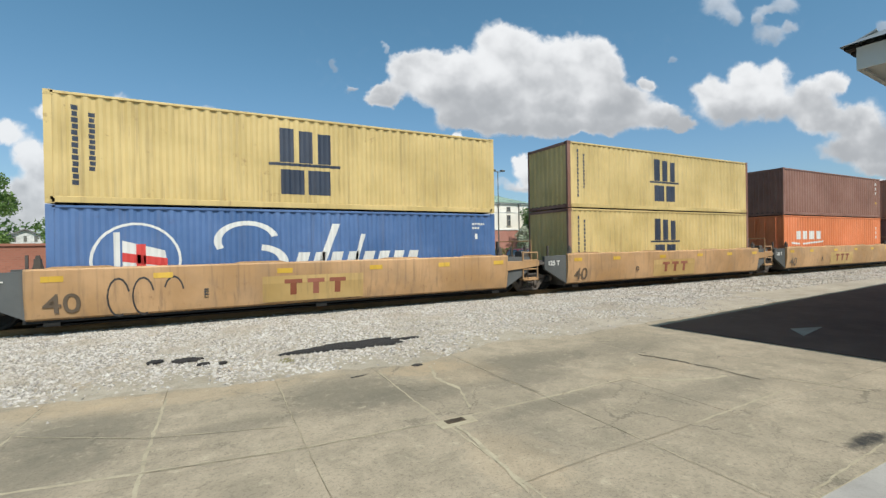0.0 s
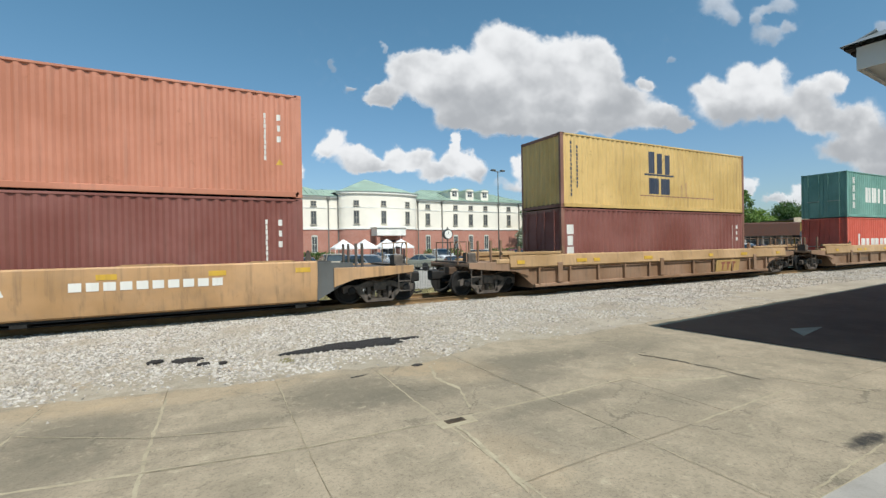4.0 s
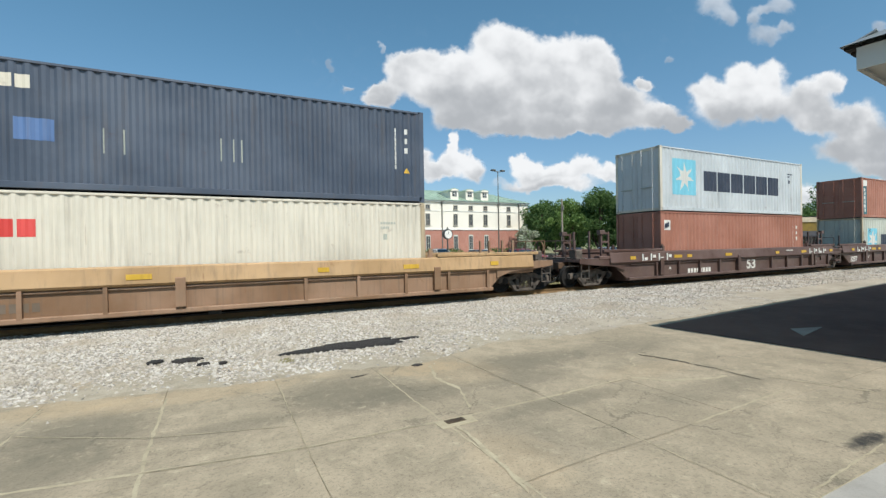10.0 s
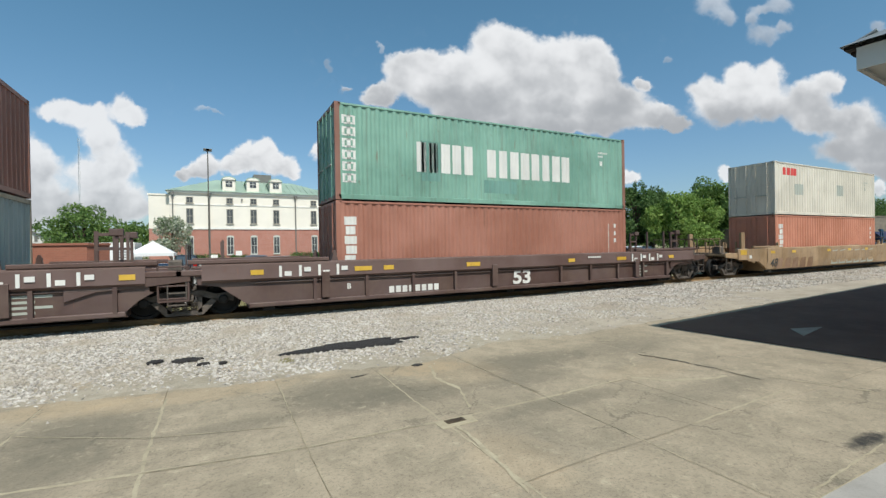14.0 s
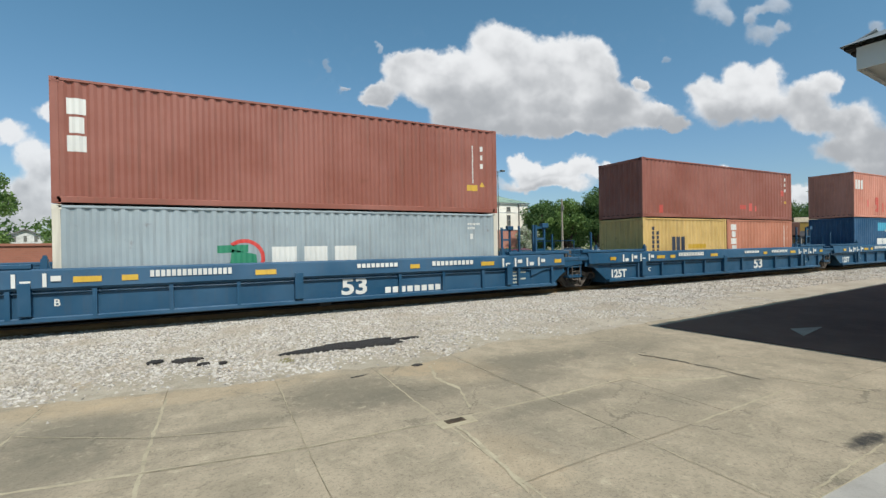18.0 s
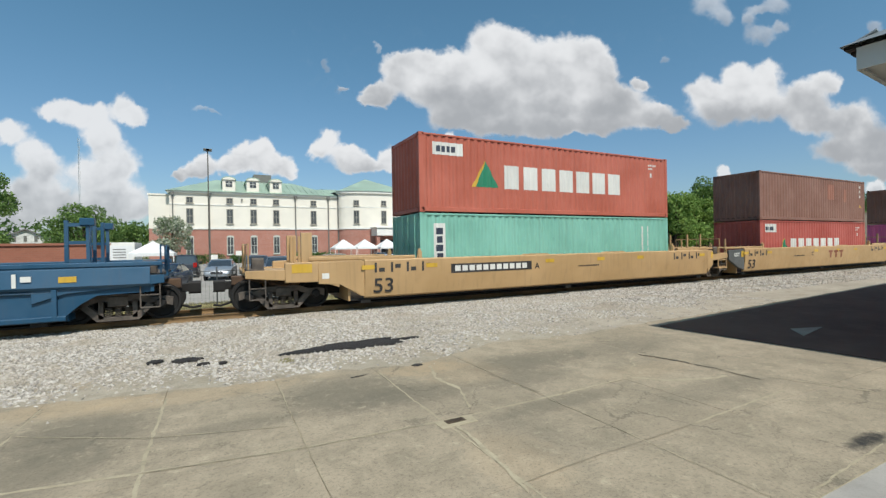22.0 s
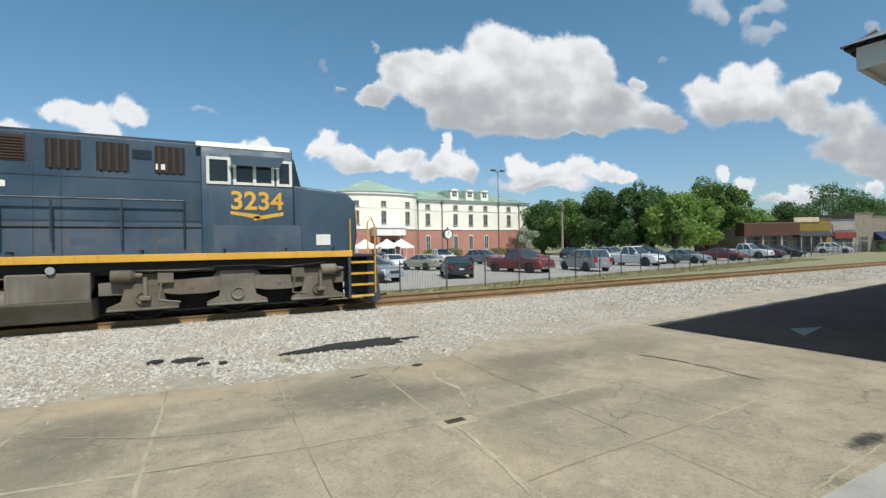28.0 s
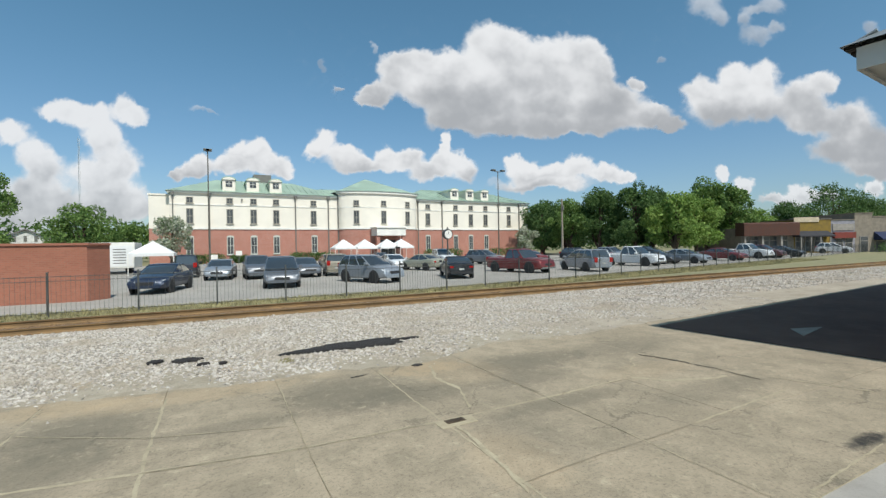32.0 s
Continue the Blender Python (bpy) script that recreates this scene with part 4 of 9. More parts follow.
    if unit:
        lettering(ob, unit, 0.22, -3.9 if kind == "ribbed" else 1.2 - half, -face - 0.008 if kind == "ribbed" else -1.536, 0.95 if kind == "smooth" else 0.66, ink, 0.004)
    if graffiti:
        for nm, polys, m in graffiti:
            g = Geo()
            for poly in polys:
                g.add([(a, -1.5345 if b > 0.92 else -1.5345 + (0.92 - b) / 0.66 * 0.09, b) for a, b in poly], [tuple(range(len(poly)))])
            tagged(part(nm, g.mesh(nm, smooth=False), m, ob), kind="stuff")
    RIDERS.append((ob, x + BOX_L / 2, TRACK_Y, 0.0))
    return ob


END_GREY = worn_paint("dark_grey_end_paint", lin(84, 86, 84), 0.15, 0.15, 0.3, 0.6)
TAN_OLD = worn_paint("faded_tan_paint", lin(198, 152, 98), 0.2, 0.5, 0.45, 0.6, grime=0.3)
TAN_NEW = worn_paint("tan_paint", lin(198, 160, 108), 0.1, 0.15, 0.22, 0.5)
TAN_DIRT = worn_paint("dirty_tan_paint", lin(168, 134, 90), 0.3, 0.7, 0.6, 0.7, grime=0.5)
BROWN_CAR = worn_paint("weathered_brown_paint", lin(148, 110, 76), 0.25, 0.6, 0.5, 0.65, grime=0.35)
TAN_GUARD = worn_paint("tan_guard_paint", lin(186, 148, 98), 0.2, 0.4, 0.4, 0.6)
DARK_CAR = worn_paint("dark_brown_paint", lin(86, 60, 52), 0.16, 0.3, 0.4, 0.55, grime=0.15)
DARK_CAR2 = worn_paint("dark_brown_guard_paint", lin(94, 66, 56), 0.16, 0.3, 0.35, 0.55)
END_IRON = worn_paint("dark_end_iron_paint", lin(74, 64, 54), 0.25, 0.5, 0.5, 0.75)
LOGO_FIELD = worn_paint("faded_yellow_field_paint", lin(196, 160, 92), 0.15, 0.2, 0.3, 0.6)
FEC_BLUE = worn_paint("railway_blue_paint", lin(2, 76, 110), 0.12, 0.1, 0.12, 0.5)


def logo_plate(ob, x0, x1, z0, z1, slope=True, field=True):
    """A yellow field with three plain red blocks."""
    f = lambda z: -1.5335 if z > 0.92 else -1.5335 + (0.92 - z) / 0.66 * 0.09
    def lay(g, a, b, c, d, lift):
        zs = [c] + ([0.92] if c < 0.92 < d else []) + [d]
        for p, q in zip(zs, zs[1:]):
            g.add([(a, f(p) - lift, p), (b, f(p) - lift, p), (b, f(q) - lift, q), (a, f(q) - lift, q)], [(0, 1, 2, 3)])
    if field:
        g = Geo()
        lay(g, x0, x1, z0, z1, 0.004)
        part("logo_field", g.mesh("logo_field", smooth=False), LOGO_FIELD, ob)
    w, h = (x1 - x0), z1 - z0
    for k in range(3):
        g = Geo()
        a = x0 + w * (0.2 + k * 0.22)
        lay(g, a, a + w * 0.17, z0 + h * 0.7, z0 + h * 0.86, 0.008)
        lay(g, a + w * 0.055, a + w * 0.115, z0 + h * 0.25, z0 + h * 0.7, 0.008)
        part("logo_block", g.mesh("logo_block", smooth=False), REDMARK, ob)


def marks_row(ob, x0, x1, z, h, n, m, y=-1.425):
    g = Geo()
    w = (x1 - x0) / n
    for i in range(n):
        g.add([(x0 + i * w, y, z), (x0 + (i + 0.74) * w, y, z), (x0 + (i + 0.74) * w, y, z + h), (x0 + i * w, y, z + h)], [(0, 1, 2, 3)])
    tagged(part("stencil_line", g.mesh("stencil_line", smooth=False), m, ob), kind="stuff")


def end_bars(ob, m=None, y=-1.569, low=True):
    """White upright bars and small squares on the top chord near both ends."""
    for x0 in (-7.75, 6.05):
        g = Geo()
        for k in range(4):
            x = x0 + k * 0.52
            for a, b, c, d in ((x, x + 0.07, 1.1, 1.4), (x + 0.14, x + 0.32, 1.12 + 0.1 * (k % 2), 1.24 + 0.1 * (k % 2))):
                g.prism([(a, c), (b, c), (b, d), (a, d)], y, y + 0.029)
        tagged(part("stencil_line", g.mesh("stencil_line", smooth=False), m or WHITE, ob), kind="stuff")
        if not low or x0 < 0:
            continue
        g = Geo()
        for k in range(4):
            z = 0.5 + k * 0.12
            g.add([(x0 + 0.3, -1.425, z), (x0 + 0.8 + 0.3 * (k % 2), -1.425, z), (x0 + 0.8 + 0.3 * (k % 2), -1.425, z + 0.06), (x0 + 0.3, -1.425, z + 0.06)], [(0, 1, 2, 3)])
        tagged(part("stencil_line", g.mesh("stencil_line", smooth=False), GREY_PATCH, ob), kind="stuff")


def car_row():
    tan_label = "faded tan well car with smooth sides and yellow reflectors"
    letters = ("E", "D", "C", "B")
    loops = [[(a + 0.28 * math.cos(t), 0.78 + 0.42 * math.sin(t)), (a + 0.33 * math.cos(t), 0.78 + 0.47 * math.sin(t)), (a + 0.33 * math.cos(t + 0.4), 0.78 + 0.47 * math.sin(t + 0.4)), (a + 0.28 * math.cos(t + 0.4), 0.78 + 0.42 * math.sin(t + 0.4))]
             for a in (-3.6, -2.9, -2.0, -1.2, -0.5) for t in [0.3 + 0.4 * i for i in range(12 if a != -2.0 else 8)]]
    for i, x in enumerate((-3.37, 12.25, 27.86, 43.9)):
        last = i == 3
        car = well_car(x, 6.42, -BOX_L / 2 - 1.9, BOX_L / 2 + 2.3 if last else None, TAN_OLD, TAN_OLD, "smooth", tan_label + (", white graffiti" if last else ""), "40", "", 0.75, False, last, END_IRON,
                       [("graffiti", loops, WHITE)] if last else ([("graffiti", [[(q[0] * 0.7 - 2.2, q[1]) for q in p] for p in loops[:30]], BLACKMARK)] if i == 0 else None))
        if not last:
            logo_plate(car, -1.57, 1.2, 0.42, 1.12)
        else:
            marks_row(car, 0.9, 4.1, 0.95, 0.2, 10, WHITE, -1.54)
        lettering(car, letters[i], 0.24, -2.6 if i else -2.9, -1.54, 0.72, BLACKMARK, 0.004)
        lettering(car, "125 T", 0.24, -7.05, -1.44, 1.08, WHITE, 0.006)
    c = well_car(65.71, 7.6, -BOX_L / 2 - 3.3, BOX_L / 2 + 3.2, BROWN_CAR, TAN_GUARD, "ribbed", "weathered brown well car with ribbed sides and tan top edge", "53", "", 0.8, True, True, number_ink=RUSTY)
    logo_plate(c, 3.2, 5.1, 0.32, 0.98)
    for i, x in enumerate((89.13, 108.8, 128.45)):
        c = well_car(x, 8.45, -BOX_L / 2 - (4.1 if i == 0 else 3.9), BOX_L / 2 + 4.1 if i == 2 else None, BROWN_CAR, TAN_GUARD, "ribbed", "weathered brown well car with ribbed sides and tan top edge", "53", "", 0.8, i == 0, i == 2, number_ink=RUSTY)
        if i != 1:
            marks_row(c, -5.3, -3.4, 0.55, 0.2, 10, FADED_INK)
        else:
            marks_row(c, -4.4, -1.9, 0.42, 0.4, 3, FADED_INK)
    for i, x in enumerate((152.19, 171.88, 191.57)):
        c = well_car(x, 8.45, -BOX_L / 2 - (4.1 if i == 0 else 3.9), BOX_L / 2 + 4.0 if i == 2 else None, DARK_CAR, DARK_CAR2, "ribbed", "dark brown well car with ribbed sides and white lettering", "53", "", 1.15, i == 0, i == 2)
        if i != 1:
            marks_row(c, -4.55, -2.8, 0.46, 0.2, 8, WHITE)
        end_bars(c)
        marks_row(c, 3.6, 4.3, 1.3, 0.07, 6, WHITE, -1.56)
        lettering(c, "ACB"[i], 0.22, -5.8, -1.43, 0.66, WHITE, 0.004)
        if i == 1:
            lettering(c, "125T", 0.42, -7.9, -1.428, 0.5, WHITE, 0.012)
    bl = lambda x, w, h, z=0.42: [[(x, z), (x + w, z + 0.03), (x + w * 0.92, z + h), (x + w * 0.08, z + h - 0.05)]]
    art = sum((bl(-0.6 + k * 0.95, 0.78, 0.86) for k in range(6)), [])
    art2 = sum((bl(-6.6 + k * 0.8, 0.62, 0.6, 0.35) for k in range(5)), [])
    inner = sum((bl(-0.5 + k * 0.95, 0.6, 0.64, 0.52) for k in range(6)), [])
    well_car(215.36, 7.5, -BOX_L / 2 - 4.0, BOX_L / 2 + 4.0, TAN_DIRT, TAN_DIRT, "smooth", "dirty tan well car with smooth sides and graffiti blocks", "48", "", 0.6, True, True, None,
             [("graffiti", art, GREY_PATCH), ("graffiti_fill", [[(a, b) for a, b in p] for p in inner], TAN_DIRT), ("graffiti", art2, BROWN_CAR)])
    for i, x in enumerate((238.9, 258.65, 278.4)):
        c = well_car(x, 8.45, -BOX_L / 2 - 3.9, BOX_L / 2 + 3.3 if i == 2 else None, FEC_BLUE, FEC_BLUE, "ribbed", "bright blue well car with ribbed sides and white lettering", "53", "", 1.4, i == 0, i == 2, nx=2.3 if i == 1 else 0.85)
        marks_row(c, -4.2, -2.4, 1.24, 0.16, 16, WHITE, -1.56)
        marks_row(c, 0.9, 2.2, 1.26, 0.12, 9, WHITE, -1.56)
        marks_row(c, 3.35, 4.9, 1.24, 0.14, 10, WHITE, -1.56)
        end_bars(c)
        if i != 1:
            marks_row(c, 1.8, 3.75, 0.46, 0.18, 8, WHITE)
        lettering(c, "BCA"[i], 0.22, -5.98, -1.43, 0.66, WHITE, 0.004)
        lettering(c, "125T", 0.44, -7.87, -1.428, 0.48, WHITE, 0.016)
    for i, x in enumerate((301.9, 321.5, 341.11)):
        c = well_car(x, 8.45, -BOX_L / 2 - (4.2 if i == 0 else 3.9), BOX_L / 2 + 3.3 if i == 2 else None, TAN_NEW, TAN_NEW, "smooth", "tan steel well car with smooth sides and black numbers", "53", "", 0.99, i == 0, i == 2)
        if i == 1:
            logo_plate(c, -0.15, 2.8, 0.66, 1.34, True, False)
        else:
            g = Geo()
            xx = -5.15 if i == 0 else 1.45
            g.add([(xx, -1.539, 0.98), (xx + 3.3, -1.539, 0.98), (xx + 3.3, -1.539, 1.28), (xx, -1.539, 1.28)], [(0, 1, 2, 3)])
            part("number_field", g.mesh("number_field", smooth=False), BLACKMARK, c)
            marks_row(c, xx + 0.15, xx + 3.15, 1.04, 0.18, 11, WHITE, -1.543)
        lettering(c, "ACB"[i], 0.3, {0: -1.6, 1: -1.42, 2: 0.9}[i], -1.54, 1.0, BLACKMARK, 0.004)
        marks_row(c, -3.4 if i else 0.4, -2.3 if i else 1.5, 1.0, 0.05, 12, BLACKMARK, -1.54)
        end_bars(c, BLACKMARK, -1.536, False)


car_row()

# ---- the train: locomotive at its tail ----
LOCO_BLUE = worn_paint("locomotive_blue_paint", lin(16, 60, 84), 0.14, 0.1, 0.25, 0.55, grime=0.04)
LOCO_GREY = worn_paint("dusty_blue_grey_paint", lin(36, 66, 90), 0.14, 0.15, 0.4, 0.6, grime=0.15)
LOCO_DARK = worn_paint("dark_blue_paint", lin(30, 44, 62), 0.14, 0.1, 0.2, 0.5)
LOCO_YELLOW = worn_paint("locomotive_yellow_paint", lin(226, 168, 34), 0.1, 0.15, 0.3, 0.5)
LOCO_UNDER = worn_paint("underframe_grey_paint", lin(102, 92, 75), 0.3, 0.3, 0.5, 0.8, grime=0.3)
GRILLE = plain("brown_grille", lin(70, 52, 42), 0.8, 0.2, 0.3, 8)
CAB_WHITE = worn_paint("cab_roof_paint", lin(226, 222, 208), 0.1, 0.2, 0.2)


def six_wheel_truck(ob, x):
    g = Geo()
    for s in (-1, 1):
        y0, y1 = sorted((s * 0.98, s * 1.2))
        g.prism([(-3.0, 0.56), (-3.0, 0.86), (-2.55, 0.9), (-2.4, 1.08), (-1.85, 1.08), (-1.5, 0.88), (-0.6, 0.92), (-0.42, 1.12), (0.42, 1.12), (0.6, 0.92), (1.5, 0.88), (1.85, 1.08), (2.4, 1.08), (2.55, 0.98), (2.85, 0.94), (2.85, 0.6),
                 (2.45, 0.6), (1.72, 0.56), (1.35, 0.5), (0.75, 0.5), (0.4, 0.56), (-0.4, 0.56), (-0.75, 0.5), (-1.35, 0.5), (-1.72, 0.56), (-2.45, 0.56)], y0, y1)
        for dx in (-1.05, 1.05):
            g.lathe([(s * 1.19, 0.06), (s * 1.22, 0.06), (s * 1.22, 0.0)], "y", 10, (dx, 0, 0.7))
        g.cbox(-0.42, 0.42, *sorted((s * 1.18, s * 1.24)), 0.66, 1.1, 0.02)
    g.cbox(-2.6, 2.6, -0.5, 0.5, 0.6, 0.85, 0.05)
    t = part("truck", g, LOCO_UNDER, ob, "dusty grey cast steel truck with three axles", 0.02)
    t.matrix_local = Matrix.Translation((x, 0, RAIL_Z + 0.12))
    for s in (-1, 1):
        for dx in (-2.1, 0, 2.1):
            g = Geo()
            g.prism([(dx - 0.72, 0.2), (dx + 0.72, 0.2), (dx + 0.74, 0.27), (dx + 0.46, 0.4), (dx + 0.36, 0.82), (dx - 0.36, 0.82), (dx - 0.46, 0.4), (dx - 0.74, 0.27)], *sorted((s * 1.1, s * 1.28)))
            g.cbox(dx - 0.74, dx + 0.74, *sorted((s * 1.08, s * 1.34)), 0.17, 0.23, 0.015)
            g.lathe([(s * 1.27, 0.17), (s * 1.33, 0.17), (s * 1.33, 0.13), (s * 1.3, 0.12), (s * 1.3, 0.0)], "y", 14, (dx, 0, 0.47))
            j = part("journal_box", g, LOCO_UNDER, t, "", 0.015)
            if dx:
                part("damper", Geo().tube([(dx + 0.05, s * 1.36, 0.5), (dx + 0.05, s * 1.36, 0.98)], 0.05, 8).cbox(dx - 0.05, dx + 0.15, *sorted((s * 1.3, s * 1.42)), 0.42, 0.52, 0.015), LOCO_UNDER, j)
        for dx in (-2.45, 2.45):
            part("brake_cylinder", Geo().lathe([(dx - 0.3, 0.1), (dx - 0.28, 0.17), (dx + 0.12, 0.17), (dx + 0.2, 0.08), (dx + 0.34, 0.06)], "x", 14, (0, s * 1.3, 1.02)), LOCO_UNDER, t)
        for dx in (-1.62, 1.55):
            part("brake_rigging", Geo().cbox(dx - 0.18, dx + 0.16, *sorted((s * 1.2, s * 1.32)), 0.8, 1.1, 0.03).tube([(dx - 0.1, s * 1.3, 0.84), (dx - 0.16, s * 1.28, 0.4), (dx + 0.3, s * 1.26, 0.32)], 0.03, 6), LOCO_UNDER, t)
        part("air_pipe", Geo().tube([(-2.3, s * 1.34, 1.16), (-1.2, s * 1.34, 1.12), (-0.5, s * 1.34, 1.2), (0.5, s * 1.34, 1.2), (1.2, s * 1.34, 1.14), (2.3, s * 1.34, 1.22)], 0.026, 6), LOCO_UNDER, t)
    r = 0.53
    w = Geo()
    for s in (-1, 1):
        y = s * 0.72
        w.lathe([(y - s * 0.03, r + 0.025), (y, r + 0.025), (y, r), (y + s * 0.12, r - 0.006), (y + s * 0.12, r - 0.08), (y + s * 0.06, r - 0.1), (y + s * 0.06, 0.18), (y + s * 0.14, 0.15), (y + s * 0.14, 0.0)], "y", 26)
    w.lathe([(-0.9, 0.1), (0.9, 0.1)], "y", 10)
    me = w.mesh("wheelset")
    for dx in (-2.1, 0, 2.1):
        q = part("wheelset", me, BLACK_UNDER, t)
        q.matrix_local = Matrix.Translation((dx, 0, r - 0.12))
        SPINNERS.append((q, (dx, 0, r - 0.12), r))


def hand_rail(ob, xs, y, z0, z1, m, r=0.03):
    for xx in xs:
        part("stanchion", Geo().tube([(xx, y, z0), (xx, y, z1)], r, 6), m, ob)
    part("hand_rail", Geo().tube([(xs[0], y, z1), (xs[-1], y, z1)], r * 0.8, 6), m, ob)


def locomotive():
    ob = thing("locomotive", "dark blue diesel locomotive with yellow stripe and lettering", "locomotive")
    # frame, deck and stripe
    part("frame", Geo().cbox(1.0, 21.9, -1.25, 1.25, 1.3, 1.6, 0.03), STEEL, ob)
    part("deck", Geo().box(0.9, 22.45, -1.5, 1.5, 1.6, 1.66), LOCO_DARK, ob)
    g = Geo()
    for s in (-1, 1):
        g.cbox(1.2, 21.75, *sorted((s * 1.46, s * 1.52)), 1.6, 1.78, 0.01)
    part("side_stripe", g, LOCO_YELLOW, ob)
    # near-black filler boxes standing in for the shade beneath the frame
    part("under_gear", Geo().box(1.2, 21.7, -0.55, 0.55, 0.3, 1.2).box(1.4, 7.7, -0.9, 0.9, 0.95, 1.25).box(15.8, 21.5, -0.9, 0.9, 0.95, 1.25), BLACK_UNDER, ob)
    # black box put in for the dark shaded gap below the sill
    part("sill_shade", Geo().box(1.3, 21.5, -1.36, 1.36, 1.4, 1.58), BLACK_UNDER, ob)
    # radiator section
    part("radiator_hood", Geo().box(1.6, 8.3, -0.92, 0.92, 1.66, 3.95), LOCO_BLUE, ob, "", 0.02)
    pts = [(-1.55, 3.95), (-1.55, 4.2), (-1.4, 4.62), (1.4, 4.62), (1.55, 4.2), (1.55, 3.95), (0.92, 3.4), (-0.92, 3.4)]
    part("radiator_wing", Geo().plate(pts, 0.7, 7.85), LOCO_BLUE, ob, "", 0.03)
    part("rear_wall", Geo().box(1.5, 1.6, -0.95, 0.95, 1.66, 3.9), LOCO_YELLOW, ob, "yellow rear wall")
    g = Geo()
    for s in (-1, 1):
        g.prism([(1.9, 3.62), (7.9, 3.62), (7.9, 3.92), (1.9, 3.92)], *sorted((s * 0.95, s * 1.3)))
    part("radiator_grille", g, GRILLE, ob)
    # engine hood
    part("engine_hood", Geo().box(8.3, 12.2, -0.95, 0.95, 1.66, 4.42).box(8.3, 11.0, -0.7, 0.7, 4.42, 4.52), LOCO_BLUE, ob, "", 0.025)
    part("exhaust", Geo().cbox(9.8, 10.9, -0.35, 0.35, 4.5, 4.66, 0.04), GRILLE, ob)
    # hood doors: thin raised leaves
    leaf = Geo().box(-0.4, 0.4, -0.962, -0.95, 1.95, 3.3)
    leaf = leaf.mesh("hood_door", smooth=False)
    for xx in (2.3, 3.15, 4.0, 4.85, 5.7, 6.55, 7.4, 8.85, 9.7, 10.55, 11.4):
        for s in (-1, 1):
            part("hood_door", leaf, LOCO_BLUE, ob).matrix_local = Matrix.Translation((xx, -s * 0.03 if xx < 8.3 else 0, 0)) @ Matrix.Diagonal((1, -s, 1, 1))
    for xx in (2.5, 3.4, 4.3, 5.4):
        g = Geo()
        for k in range(9):
            g.box(xx - 0.25, xx + 0.25, -0.99, -0.93, 2.5 + k * 0.09, 2.55 + k * 0.09)
        part("louvre_panel", g, GRILLE, ob)
    # equipment hood, full width
    part("equipment_hood", Geo().box(12.2, 18.0, -1.2, 1.2, 1.66, 4.6), LOCO_BLUE, ob, "", 0.03)
    part("hood_cap", Geo().prism([(12.1, 4.4), (12.2, 4.66), (18.0, 4.66), (18.0, 4.6), (12.2, 4.6)], -1.15, 1.15), LOCO_DARK, ob)
    screen = part("intake_screen", Geo().box(12.75, 14.45, -1.215, -1.19, 3.92, 4.5), GRILLE, ob)
    for k in range(8):
        part("slat", Geo().box(12.78, 14.42, -1.235, -1.216, 3.96 + k * 0.066, 3.985 + k * 0.066), GRILLE, screen)
    for xx in (15.1, 16.03, 17.2):
        vent = part("vent_grille", Geo().box(xx - 0.32, xx + 0.33, -1.206, -1.19, 3.78, 4.47), BLACK_UNDER, ob)
        for k in range(4):
            part("bar", Geo().box(xx - 0.25 + k * 0.155, xx - 0.19 + k * 0.155, -1.24, -1.207, 3.8, 4.45), GRILLE, vent)
    part("small_window", Geo().box(16.42, 16.82, -1.215, -1.19, 4.12, 4.34), GLASS_DARK, ob)
    g = Geo()
    for xx, z in ((9.0, 4.0), (9.7, 4.0), (13.0, 3.4), (14.0, 3.4), (17.0, 3.95), (21.3, 2.0), (8.0, 2.3), (1.9, 3.1)):
        y = -0.965 if xx < 12 else -1.215
        g.box(xx - 0.1, xx + 0.1, y - 0.003, y + 0.002, z - 0.07, z + 0.07)
    part("notice", g, WHITE, ob)
    # cab
    cab = [(-1.5, 1.66), (-1.5, 4.2), (-1.32, 4.6), (-0.7, 4.74), (0.7, 4.74), (1.32, 4.6), (1.5, 4.2), (1.5, 1.66)]
    part("cab", Geo().plate(cab, 18.1, 20.35), LOCO_BLUE, ob, "", 0.03)
    part("cab_gap", Geo().box(17.98, 18.12, -1.1, 1.1, 1.66, 4.4), STEEL, ob)
    part("cab_roof", Geo().plate([(-1.38, 4.52), (-1.3, 4.66), (-0.7, 4.8), (0.7, 4.8), (1.3, 4.66), (1.38, 4.52)], 18.0, 20.3), CAB_WHITE, ob, "cream white cab roof", 0.02)
    part("windscreen", Geo().prism([(20.35, 3.6), (20.6, 3.6), (20.42, 4.35), (20.35, 4.4)], -1.2, 1.2), GLASS_DARK, ob)
    for a, b in ((18.3, 18.72), (18.92, 19.78), (19.98, 20.24)):
        part("side_window", Geo().box(a, b, -1.515, -1.49, 3.62, 4.18), GLASS_DARK, ob)
        g = Geo()
        for lo, hi, z0, z1 in ((a - 0.07, a, 3.55, 4.25), (b, b + 0.07, 3.55, 4.25), (a, b, 3.55, 3.62), (a, b, 4.18, 4.25)):
            g.box(lo, hi, -1.525, -1.49, z0, z1)
        part("window_frame", g, CAB_WHITE, ob)
    part("sunshade", Geo().prism([(18.75, 4.28), (20.1, 4.28), (19.95, 4.02), (18.85, 4.02)], -1.75, -1.7), LOCO_BLUE, ob)
    part("window_bar", Geo().box(19.32, 19.4, -1.53, -1.49, 3.62, 4.18), CAB_WHITE, ob)
    # nose
    nose = [(20.35, 1.66), (22.05, 1.66), (22.15, 2.2), (22.1, 3.2), (21.85, 3.45), (20.35, 3.62)]
    g = Geo()
    g.loft([[(x, y * k, z) for x, z in nose] for y, k in ((-1.5, 0.62), (-1.45, 1.0), (1.45, 1.0), (1.5, 0.62))][1:3])
